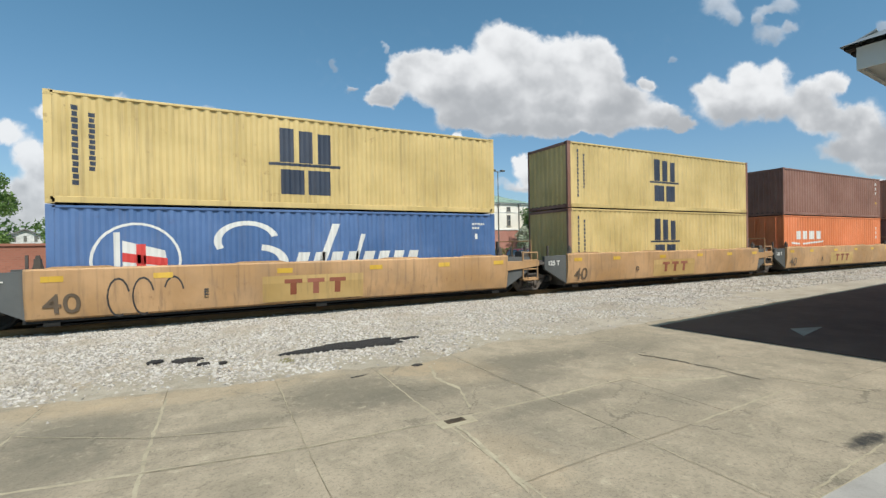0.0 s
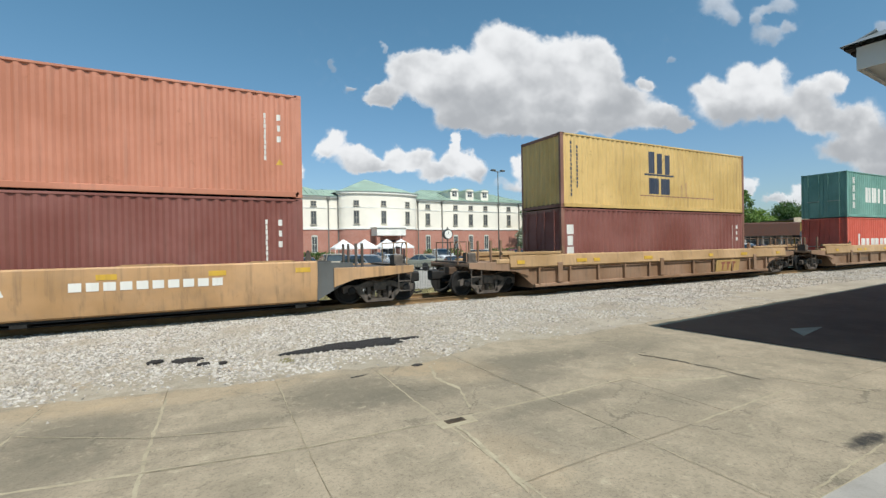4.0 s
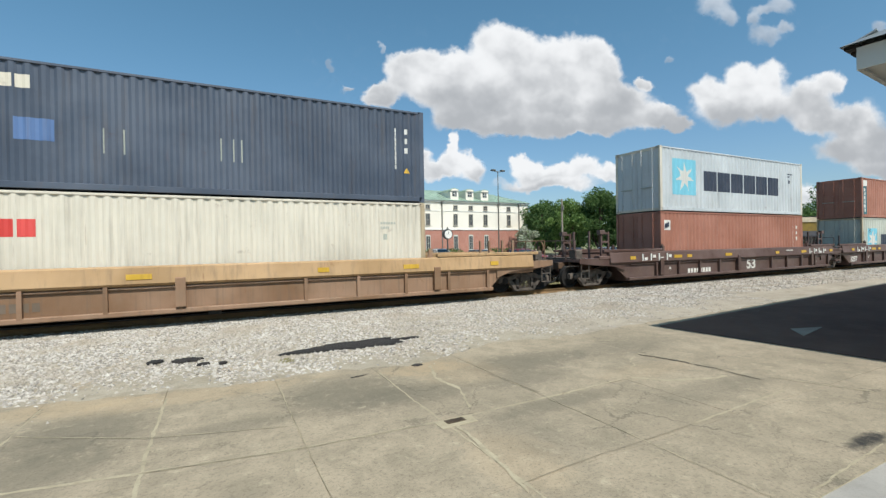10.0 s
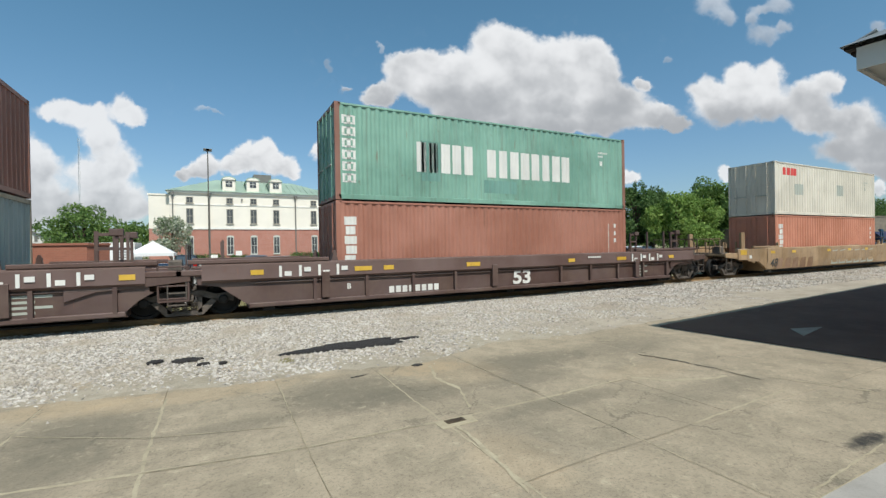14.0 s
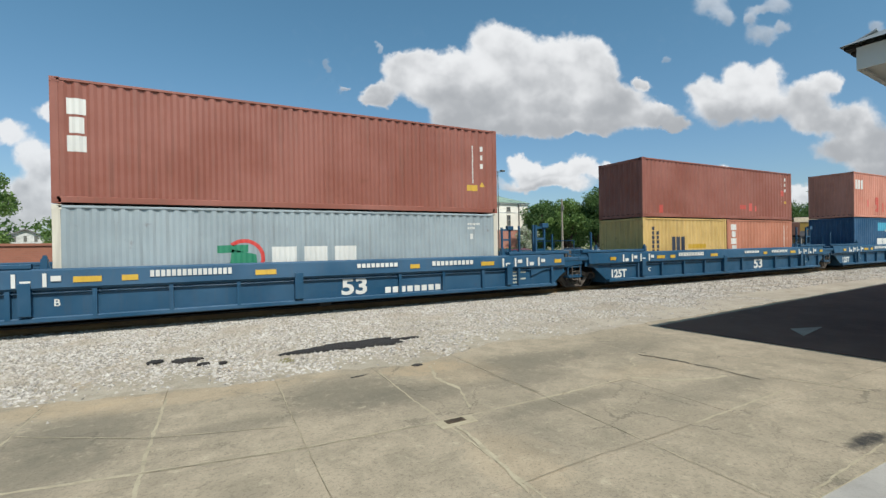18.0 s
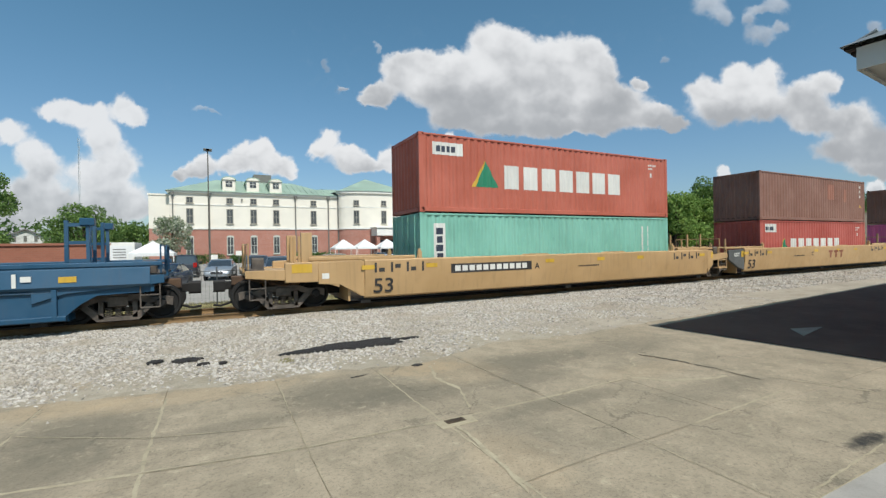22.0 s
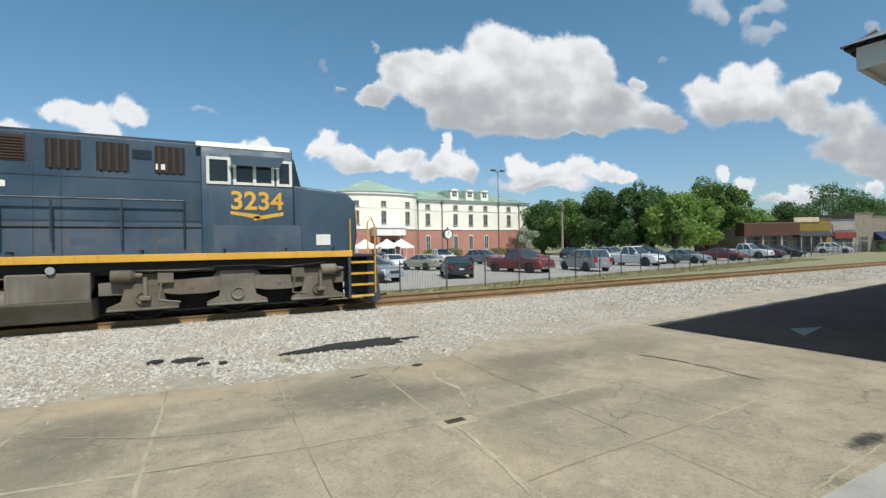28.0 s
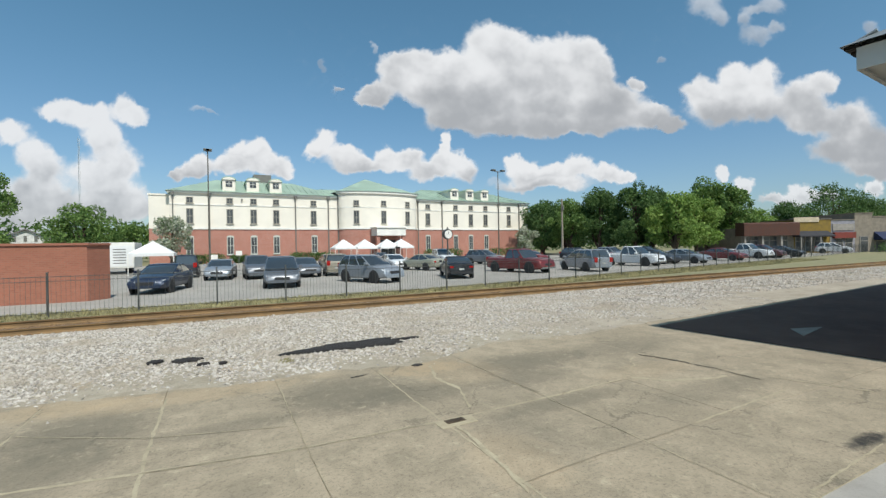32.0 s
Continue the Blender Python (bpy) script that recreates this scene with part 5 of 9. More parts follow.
    part("nose", g, LOCO_BLUE, ob, "", 0.06)
    part("nose_band", Geo().box(21.95, 22.17, -1.3, 1.3, 2.1, 3.0), LOCO_YELLOW, ob)
    part("headlight", Geo().lathe([(22.1, 0.12), (22.2, 0.12), (22.2, 0.0)], "x", 12, (0, -0.25, 2.7)).lathe([(22.1, 0.12), (22.2, 0.12), (22.2, 0.0)], "x", 12, (0, 0.25, 2.7)), CHROME, ob)
    part("nose_plate", Geo().box(20.95, 21.35, -1.462, -1.448, 1.95, 2.25), WHITE, ob)
    # steps, pilot and rails
    for xe, s in ((22.45, 1), (0.95, -1)):
        for sy in (-1, 1):
            for k in range(4):
                tread = part("step", Geo().box(*sorted((xe - s * 0.75, xe - s * 0.05)), *sorted((sy * 1.05, sy * 1.5)), 0.42 + k * 0.33, 0.46 + k * 0.33), LOCO_DARK, ob)
                part("step_edge", Geo().box(*sorted((xe - s * 0.75, xe - s * 0.05)), *sorted((sy * 1.49, sy * 1.53)), 0.41 + k * 0.33, 0.47 + k * 0.33), LOCO_YELLOW, tread, "yellow step edge")
            part("step_plate", Geo().box(*sorted((xe - s * 0.82, xe - s * 0.75)), *sorted((sy * 1.05, sy * 1.5)), 0.38, 1.7), LOCO_DARK, ob)
            g = Geo()
            g.tube([(xe, sy * 1.48, 0.5), (xe, sy * 1.48, 2.5), (xe - s * 0.1, sy * 1.48, 2.75), (xe - s * 0.22, sy * 1.48, 2.6), (xe - s * 0.22, sy * 1.48, 1.7)], 0.025, 6)
            part("grab_rail", g, LOCO_YELLOW, ob)
            part("grab_rail", Geo().tube([(xe - s * 0.75, sy * 1.48, 1.66), (xe - s * 0.75, sy * 1.48, 2.7)], 0.025, 6), LOCO_YELLOW, ob)
        part("pilot", Geo().prism([(xe, 0.22), (xe + s * 0.22, 0.25), (xe + s * 0.12, 1.1), (xe + s * 0.02, 1.66), (xe - s * 0.2, 1.66), (xe - s * 0.2, 0.3)], -1.35, 1.35), LOCO_DARK, ob)
        coupler(ob, xe - s * 0.1, s)
    hand_rail(ob, [1.6, 3.0, 4.4, 5.9, 7.4, 8.9, 10.4, 11.9, 13.2], -1.47, 1.66, 2.72, LOCO_DARK)
    hand_rail(ob, [14.0, 14.9, 16.2, 17.5], -1.36, 2.1, 3.1, LOCO_DARK)
    hand_rail(ob, [1.6, 4.4, 7.4, 10.4, 13.2], 1.47, 1.66, 2.72, LOCO_DARK)
    part("conduit", Geo().tube([(12.1, -1.22, 2.1), (13.4, -1.22, 2.15), (13.9, -1.22, 2.45), (18.0, -1.22, 2.45)], 0.022, 6), STEEL, ob)
    # writing: plain blocks for the big name, the road number in figures
    g = Geo()
    y = -0.966
    def blk(a, b, c, d):
        part("name_block", Geo().add([(a, y, c), (b, y, c), (b, y, d), (a, y, d)], [(0, 1, 2, 3)]).mesh("name_block", smooth=False), LOCO_YELLOW, ob)
    for a, b in ((8.3, 8.65), (11.35, 11.7)):
        blk(a, b, 3.9, 4.02)
        blk(a, b, 2.52, 2.64)
    blk(8.3, 8.42, 2.64, 3.9)
    blk(11.58, 11.7, 2.64, 3.9)
    for a in (8.85, 9.7, 10.5):
        blk(a, a + 0.66, 2.78, 3.7)
    for a in (8.7, 9.1, 10.7, 11.05):
        g.add([(a + 0.13 * math.cos(t * 0.6283), y, 2.36 + 0.13 * math.sin(t * 0.6283)) for t in range(10)], [tuple(range(10))])
    part("name_dot", g.mesh("name_dot", smooth=False), LOCO_YELLOW, ob)
    lettering(ob, "3234", 0.66, 19.55, -1.507, 2.92, LOCO_YELLOW, 0.014)
    g = Geo()
    g.add([(18.9, -1.506, 2.86), (19.6, -1.506, 2.78), (19.6, -1.506, 2.66), (18.9, -1.506, 2.78)], [(0, 1, 2, 3)])
    g.add([(19.45, -1.506, 2.62), (20.2, -1.506, 2.76), (20.2, -1.506, 2.86), (19.45, -1.506, 2.72)], [(0, 1, 2, 3)])
    part("bolt_mark", g.mesh("bolt_mark", smooth=False), LOCO_YELLOW, ob)
    # tank and reservoirs
    tank = [(-1.0, 1.06), (-1.38, 0.94), (-1.42, 0.72), (-1.1, 0.24), (1.1, 0.24), (1.42, 0.72), (1.38, 0.94), (1.0, 1.06)]
    part("fuel_tank", Geo().plate(tank, 7.9, 15.6), LOCO_UNDER, ob, "dusty grey fuel tank", 0.04)
    for a, b in ((14.1, 15.6), (7.9, 8.8)):
        part("tank_end", Geo().plate([(-1.42, 0.72), (-1.44, 1.38), (1.44, 1.38), (1.42, 0.72)], a, b), LOCO_UNDER, ob, "", 0.04)
    for a, b in ((9.15, 11.15), (11.7, 13.75)):
        part("air_reservoir", Geo().lathe([(a - 0.16, 0.0), (a - 0.11, 0.16), (a, 0.26), (b, 0.26), (b + 0.11, 0.16), (b + 0.16, 0.0)], "x", 18, (0, -1.2, 1.2)), LOCO_UNDER, ob)
        for c in (a + 0.3, b - 0.3):
            part("tank_strap", Geo().lathe([(c - 0.03, 0.27), (c + 0.03, 0.27)], "x", 18, (0, -1.2, 1.2)).box(c - 0.07, c + 0.07, -1.44, -1.3, 0.9, 1.0), LOCO_UNDER, ob)
    part("filler_cap", Geo().lathe([(-1.5, 0.09), (-1.4, 0.09)], "y", 10, (14.9, 0, 1.45)), CHROME, ob)
    for xx in (9.5, 10.4, 14.6, 15.9, 17.2):
        part("air_pipe", Geo().tube([(xx, -1.2, 1.58), (xx + 0.2, -1.28, 1.4), (xx + 0.9, -1.25, 1.36), (xx + 1.1, -1.2, 1.55)], 0.03, 6), LOCO_UNDER, ob)
    six_wheel_truck(ob, 18.7)
    six_wheel_truck(ob, 4.3)
    g = Geo()
    for yy, d in ((-0.3, 1), (-0.12, -1), (0.1, 1)):
        g.lathe([(10.9 - d * 0.3, 0.03), (10.9 + d * 0.25, 0.04), (10.9 + d * 0.45, 0.11), (10.9 + d * 0.46, 0.0)], "x", 10, (0, yy, 4.72))
    g.tube([(10.9, -0.35, 4.66), (10.9, 0.15, 4.66)], 0.03, 6).tube([(10.9, -0.1, 4.4), (10.9, -0.1, 4.68)], 0.035, 6)
    part("horn_cluster", g, STEEL, ob)
    for a, b in ((15.2, 15.7), (16.7, 17.2), (19.2, 19.6)):
        part("access_plate", Geo().box(a, b, -1.212 if a < 18 else -1.512, -1.19 if a < 18 else -1.49, 2.02, 2.18), LOCO_GREY, ob)
    g = Geo()
    for xx in (12.3, 14.55, 15.05, 17.9):
        g.box(xx - 0.012, xx + 0.012, -1.212, -1.19, 1.7, 4.55)
    g.box(12.25, 17.95, -1.211, -1.19, 3.62, 3.645).box(12.25, 17.95, -1.211, -1.19, 2.6, 2.62)
    part("panel_seam", g, LOCO_DARK, ob)
    g = Geo()
    for xx in (8.45, 8.9, 12.6, 14.2, 16.6, 18.4, 19.9, 21.2):
        g.lathe([(-1.56, 0.035), (-1.5, 0.035)], "y", 8, (xx, 0, 1.86)).box(xx - 0.02, xx + 0.02, -1.5, -1.2, 1.84, 1.88)
    part("step_light", g, STEEL, ob)
    part("dust_band", Geo().box(12.25, 17.95, -1.2115, -1.2, 1.72, 2.55).box(18.15, 20.3, -1.5115, -1.5, 1.72, 2.5), LOCO_GREY, ob, "dusty lower body panel")
    part("horn", Geo().tube([(11.6, 0, 4.55), (12.3, 0, 4.55)], 0.05, 8).tube([(11.9, 0, 4.4), (11.9, 0, 4.55)], 0.03, 6), STEEL, ob)
    part("antenna", Geo().lathe([(4.74, 0.1), (4.86, 0.08), (4.88, 0.0)], "z", 10, (19.2, 0.0, 0)), CAB_WHITE, ob)
    # the cab and the vents stand a little further back
    back = {"lettering": 0.35, "bolt_mark": 0.35, "vent_grille": 0.0, "small_window": 0.0}
    for key in ("cab", "cab_gap", "cab_roof", "windscreen", "side_window", "window_frame", "sunshade", "window_bar", "nose", "nose_band", "headlight", "nose_plate", "antenna"):
        back[key] = 0.22
    for ch in ob.children:
        kind = ch.name.split(".")[0]
        if kind in back:
            ch.location.x -= back[kind]
    RIDERS.append((ob, 358.55, TRACK_Y, 0.0))


locomotive()

# ---- ground, track and pavement ----
def mottled(name, stops, scale=1.0, fine=25.0, rough=0.9, bump=0.4, dist=0.01, stain=None, speck=0.35):
    """Ground: two base tones in broad patches, finer mottling, speckle and dark stains."""
    k = Nodes(name)
    co = k.coords(False)
    a, b, c = k.noise(co, 0.35 * scale, 5, 0.6), k.noise(co, 2.2 * scale, 6, 0.65), k.noise(co, fine, 3, 0.7)
    col = k.mix(k.ramp(a, 0.35, 0.65), stops[0], stops[1])
    col = k.mix(k.ramp(b, 0.42, 0.7, 0.0, 0.6), col, stops[2])
    col = k.mix(k.ramp(c, 0.5, 0.75, 0.0, speck), col, dim(stops[0], 0.45))
    if stain:
        s = k.noise(co, 0.8 * scale, 3, 0.5, 0.6)
        col = k.mix(k.ramp(s, 0.58, 0.75, 0.0, stain[1]), col, stain[0])
    return k.finish(col, rough, 0.0, k.mix(0.4, c, b), bump, dist)


ASPHALT = mottled("worn_asphalt", (lin(174, 169, 160), lin(160, 156, 147), lin(144, 140, 132)), 0.6, 60, 0.92, 0.3, 0.008, None, 0.3)
GRASS = mottled("dry_grass", (lin(138, 136, 98), lin(152, 143, 108), lin(116, 116, 78)), 1.2, 14, 0.95, 0.6, 0.03, (lin(160, 146, 118), 0.6), 0.3)
BALLAST = mottled("ballast_bed", (lin(180, 170, 150), lin(168, 158, 138), lin(146, 134, 112)), 1.3, 26, 0.95, 0.8, 0.03, (lin(182, 158, 126), 0.5), 0.6)
GRIT = mottled("gritty_margin", (lin(186, 175, 156), lin(170, 160, 142), lin(148, 138, 120)), 1.4, 34, 0.95, 0.6, 0.02, (lin(136, 126, 106), 0.6), 0.5)
TARMAC = mottled("black_tarmac", (lin(44, 41, 39), lin(36, 34, 33), lin(56, 52, 49)), 2.0, 40, 0.95, 0.8, 0.02)
TIE_WOOD = plain("tie_wood", lin(74, 58, 44), 0.9, 0, 0.35, 4, 30, 0.4)

PALE_JOINT = mottled("pale_joint_sand", (lin(188, 176, 148), lin(172, 161, 134), lin(146, 136, 112)), 3.0, 30, 0.95, 0.4, 0.006)


def stained_concrete():
    """Concrete slabs: worn grey-beige with old dark stains, one painted shadow smudge, wandering hairlines, soil washed
    on and a fine speckle.
    """
    k = Nodes("old_concrete")
    co = k.n("ShaderNodeTexCoord").outputs["Object"]
    a, b, c = k.noise(co, 0.5, 6, 0.65), k.noise(co, 2.2, 8, 0.72, 0.5), k.noise(co, 38, 3, 0.75)
    d, e = k.noise(co, 7.0, 6, 0.72, 0.3), k.noise(co, 17.0, 4, 0.75)
    col = k.mix(k.ramp(a, 0.35, 0.65), lin(182, 167, 142), lin(161, 148, 125))
    col = k.mix(k.ramp(b, 0.4, 0.66, 0.0, 0.7), col, lin(142, 132, 111))
    col = k.mix(k.ramp(d, 0.55, 0.74, 0.0, 0.6), col, lin(204, 192, 162))
    col = k.mix(k.ramp(e, 0.5, 0.7, 0.0, 0.5), col, lin(124, 114, 96))
    sep = k.n("ShaderNodeSeparateXYZ")
    k.l(co, sep.inputs[0])
    wob = k.math('MULTIPLY', k.math('SUBTRACT', k.mix(0.45, b, d), 0.5), 5.0)
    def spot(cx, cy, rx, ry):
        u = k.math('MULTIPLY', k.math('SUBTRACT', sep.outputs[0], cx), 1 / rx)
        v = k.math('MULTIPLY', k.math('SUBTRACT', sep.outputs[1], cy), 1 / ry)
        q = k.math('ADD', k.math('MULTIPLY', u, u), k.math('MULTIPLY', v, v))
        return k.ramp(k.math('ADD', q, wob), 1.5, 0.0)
    # dark stains; the full-strength near-black spot is a small shadow painted on
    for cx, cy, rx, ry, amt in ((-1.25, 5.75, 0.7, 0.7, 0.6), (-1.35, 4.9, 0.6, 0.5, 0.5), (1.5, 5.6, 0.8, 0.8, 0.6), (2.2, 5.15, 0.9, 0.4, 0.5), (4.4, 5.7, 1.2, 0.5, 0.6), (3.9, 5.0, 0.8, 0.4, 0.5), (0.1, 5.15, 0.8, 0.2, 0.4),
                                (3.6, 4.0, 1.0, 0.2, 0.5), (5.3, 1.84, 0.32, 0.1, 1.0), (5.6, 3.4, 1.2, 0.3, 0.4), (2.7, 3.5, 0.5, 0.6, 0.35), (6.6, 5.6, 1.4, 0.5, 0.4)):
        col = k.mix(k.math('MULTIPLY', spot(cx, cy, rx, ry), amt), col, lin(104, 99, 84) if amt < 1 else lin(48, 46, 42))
    for cx, cy, rx, ry, amt in ((-0.2, 6.5, 1.6, 0.35, 0.3), (2.85, 6.2, 0.7, 0.4, 0.4), (3.2, 5.7, 0.7, 0.6, 0.2), (-1.6, 6.8, 0.9, 0.3, 0.35), (5.6, 4.4, 0.9, 0.35, 0.15), (2.3, 3.1, 0.4, 0.7, 0.2)):
        col = k.mix(k.math('MULTIPLY', spot(cx, cy, rx, ry), amt), col, lin(196, 170, 132))
    # hairlines: the borders of broad uneven cells, only here and there
    bend = k.n("ShaderNodeVectorMath")
    bend.operation = 'MULTIPLY_ADD'
    wn_ = k.n("ShaderNodeTexNoise", Scale=1.8, Detail=6, Roughness=0.7)
    k.l(co, wn_.inputs["Vector"])
    k.l(wn_.outputs["Color"], bend.inputs[0])
    bend.inputs[1].default_value = (0.9, 0.9, 0.0)
    k.l(co, bend.inputs[2])
    cell = k.n("ShaderNodeTexVoronoi", Scale=0.75)
    cell.feature = 'DISTANCE_TO_EDGE'
    k.l(bend.outputs[0], cell.inputs["Vector"])
    hair = k.math('MULTIPLY', k.ramp(cell.outputs["Distance"], 0.012, 0.002), k.ramp(a, 0.46, 0.58))
    col = k.mix(k.math('MULTIPLY', hair, 0.6), col, lin(96, 90, 76))
    col = k.mix(k.ramp(c, 0.5, 0.7, 0.0, 0.45), col, lin(92, 85, 70))
    return k.finish(col, 0.92, 0.0, k.mix(0.5, c, d), 0.5, 0.01)


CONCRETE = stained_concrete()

# one sheet that reaches the horizon: level beside the track, a little lower in the lot
prof = [(-2500, -0.06), (-60, -0.06), (6.3, -0.06), (11.2, -0.06), (13.0, -0.2), (16.3, -0.2), (18.0, -0.2), (20.5, -0.27), (140, -0.27), (3500, -0.3)]
g = Geo()
g.loft([[(x, y, z) for y, z in prof] for x in (-3000, -200, -60, 0, 60, 200, 3000)], caps=False, closed=False)
solid("ground", g.mesh("ground", smooth=False), GRASS, "dry grass and earth beside the railway", "ground", kind="structure")


def uneven_strip(x0, x1, near, far, z, step, seed, amp, name):
    """A flat strip whose two long edges wander."""
    r = random.Random(seed)
    n = int((x1 - x0) / step)
    lo, hi = [], []
    for i in range(n + 1):
        x = x0 + (x1 - x0) * i / n
        lo.append((x, near(x) + amp * (r.random() - 0.5), z))
        hi.append((x, far(x) + amp * (r.random() - 0.5), z))
    m = Geo()
    m.loft([lo, hi], caps=False, closed=False)
    return m.mesh(name, smooth=False)


def bed_z(y):
    """The ballast falls a little towards the ties."""
    return np.interp(y, [6.0, 11.0, 12.5, 13.3, 15.2, 16.2, 17.2], [-0.02, -0.03, -0.045, -0.04, -0.05, -0.1, -0.19])


bed = Geo()
bed.loft([[(x, 5.9 + i * 0.25, float(bed_z(5.9 + i * 0.25))) for x in (-500, -120, -40, -10, 0, 10, 30, 80, 260, 430)] for i in range(46)], caps=False, closed=False)
solid("ballast_bed", bed.mesh("ballast_bed", smooth=False), BALLAST, "pale crushed stone bed of the railway track", "ballast", kind="structure")
solid("parking_lot", uneven_strip(-90, 180, lambda x: 19.9 if x < 9 else 19.9 + (x - 9) * 0.16, lambda x: 77.5, -0.262, 2.0, 4, 0.1, "parking_lot"), ASPHALT, "grey worn asphalt parking lot behind the fence", "parking lot", kind="structure")
solid("gritty_margin", uneven_strip(6.5, 90, lambda x: 6.3, lambda x: 8.0 + 0.1 * min(x, 22), -0.02, 0.3, 5, 0.9, "gritty_margin"), GRIT, "grey gritty margin between pavement and ballast", "gravel margin", kind="structure")
solid("road", Geo().box(-60, 60, -30, 1.62, -0.03, -0.012).mesh("road", smooth=False), ASPHALT, "pale grey asphalt beside the pavement", "road", kind="structure")

# pavement: slabs with open joints
pav = thing("pavement", "old stained concrete pavement slabs with cracks", "pavement", kind="structure")
BASE_PAV = Geo()
cols = [-9.8, -8.48, -7.16, -5.84, -4.52, -3.2, -1.86, -0.57, 0.74, 2.12, 3.55, 4.95, 6.4, 8.9, 11.7, 15.0, 18.5, 22.0, 26.0, 30.0, 36.0]
sr = random.Random(12)


def slab_far(x):
    """The far edge of the concrete."""
    pts = ((-10, 8.8), (-2.3, 7.2), (-0.7, 6.85), (0.5, 6.72), (1.3, 6.75), (2.1, 6.55), (2.75, 6.4), (3.5, 6.65), (4.6, 7.05), (6.2, 6.85), (8.3, 6.95), (40, 8.6))
    for (a, p), (b, q) in zip(pts, pts[1:]):
        if a <= x <= b:
            return p + (q - p) * (x - a) / (b - a)
    return 8.6


def concrete_slab(x0, x1, y0, far, gap=0.002):
    """One slab with a slightly broken rim; far: a fixed far edge or None for the ragged edge."""
    xs = [x0 + gap + (x1 - x0 - 2 * gap) * i / 8 for i in range(9)]
    top = [(x, (far - gap if far is not None else slab_far(x) + 0.18 * (sr.random() - 0.5))) for x in xs]
    pts = [(x, y0 + gap + 0.003 * (sr.random() - 0.5)) for x in xs] + [(x, y + 0.002 * (sr.random() - 0.5)) for x, y in reversed(top)]
    z = 0.003 * (sr.random() - 0.5)
    m = Geo().slab(pts, -0.1, z)
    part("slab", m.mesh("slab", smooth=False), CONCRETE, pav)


for a, b in zip(cols, cols[1:]):
    split = 4.23 if a < 6 else 4.3 + 0.09 * (a - 6.4)
    concrete_slab(a, b, split, None)
    concrete_slab(a, b, 2.78, split)
    concrete_slab(a, b, 1.6, 2.78)
# joint filler below the slab tops
part("joint_bed", Geo().box(-9.8, 36, 1.6, 6.0, -0.1, -0.0035).mesh("joint_bed", smooth=False), PALE_JOINT, pav)


def crack(path, w, seed, name="crack", m=None, lift=0.007):
    r = random.Random(seed)
    pts = []
    for (xa, ya), (xb, yb) in zip(path, path[1:]):
        n = max(2, int(math.hypot(xb - xa, yb - ya) / 0.08))
        for i in range(n):
            t = i / n
            pts.append((xa + (xb - xa) * t + 0.012 * (r.random() - 0.5), ya + (yb - ya) * t + 0.012 * (r.random() - 0.5)))
    geo = Geo()
    lo = [(x - w * (0.3 + r.random()) / 2, y - w * (0.3 + r.random()) / 2, lift) for x, y in pts]
    hi = [(x + w * (0.3 + r.random()) / 2, y + w * (0.3 + r.random()) / 2, lift) for x, y in pts]
    geo.loft([lo, hi], caps=False, closed=False)
    part(name, geo.mesh(name, smooth=False), m or TARMAC, pav)


JOINT_GRIT = mottled("dark_joint_grit", (lin(158, 146, 122), lin(144, 132, 110), lin(166, 153, 129)), 3.0, 30)
# pale worn rims along the joints, dark grit in stretches of them
def joint(path, w, seed):
    crack(path, w, seed, "worn_rim", PALE_JOINT, 0.003 + 0.0004 * (seed % 10))


for i, x in enumerate((-1.86, -0.57, 0.74, 2.12, 3.55)):
    joint([(x - 0.015, 1.7), (x + 0.01, 3.4), (x - 0.005, 4.9), (x + 0.02, slab_far(x) - 0.2)], (0.03, 0.035, 0.012, 0.03, 0.012)[i], 30 + i)
    if i in (0, 2):
        crack([(x + 0.004, 2.4 + 0.5 * (i % 2)), (x, 4.6 + 0.4 * (i % 3))], 0.007, 50 + i, "crack", JOINT_GRIT)
joint([(-3.0, 4.85), (-1.37, 4.58), (-0.6, 4.45), (0.7, 4.26), (2.12, 4.18), (3.5, 4.2), (4.95, 4.26)], 0.045, 40)
crack([(-0.6, 4.44), (0.7, 4.25), (2.0, 4.17)], 0.008, 60, "crack", JOINT_GRIT)
crack([(2.12, 2.78), (2.7, 2.82), (3.58, 2.83), (4.33, 2.85)], 0.012, 61, "crack", JOINT_GRIT)
joint([(4.33, 2.85), (5.3, 2.9), (6.33, 2.94)], 0.03, 41)
joint([(4.95, 4.26), (5.35, 4.5), (5.66, 4.67), (5.8, 4.88), (6.2, 5.06)], 0.07, 42)
joint([(5.1, 4.25), (5.4, 3.9), (5.9, 3.7), (6.35, 3.62)], 0.06, 43)
joint([(6.69, 3.35), (6.9, 2.8), (7.12, 2.29)], 0.03, 44)
joint([(3.9, 1.66), (4.6, 1.7), (5.41, 1.74)], 0.02, 45)
CRACK_DIRT = mottled("dark_crack_dirt", (lin(92, 85, 70), lin(78, 72, 60), lin(112, 103, 86)), 4.0, 30)
crack([(6.23, 5.06), (6.33, 4.72), (6.36, 4.6), (6.44, 4.4), (6.41, 4.21)], 0.045, 1, "crack", CRACK_DIRT)
crack([(6.41, 4.21), (6.49, 3.95), (6.44, 3.6), (6.47, 3.24)], 0.025, 2, "crack", CRACK_DIRT)
crack([(1.7, 6.2), (1.9, 6.24), (2.06, 6.31)], 0.05, 71)
crack([(3.47, 5.48), (3.56, 4.9), (3.6, 4.3)], 0.012, 72, "crack", JOINT_GRIT)
joint([(2.2, 4.05), (2.18, 3.6), (2.15, 3.22), (2.1, 2.86), (2.06, 2.57)], 0.05, 77)
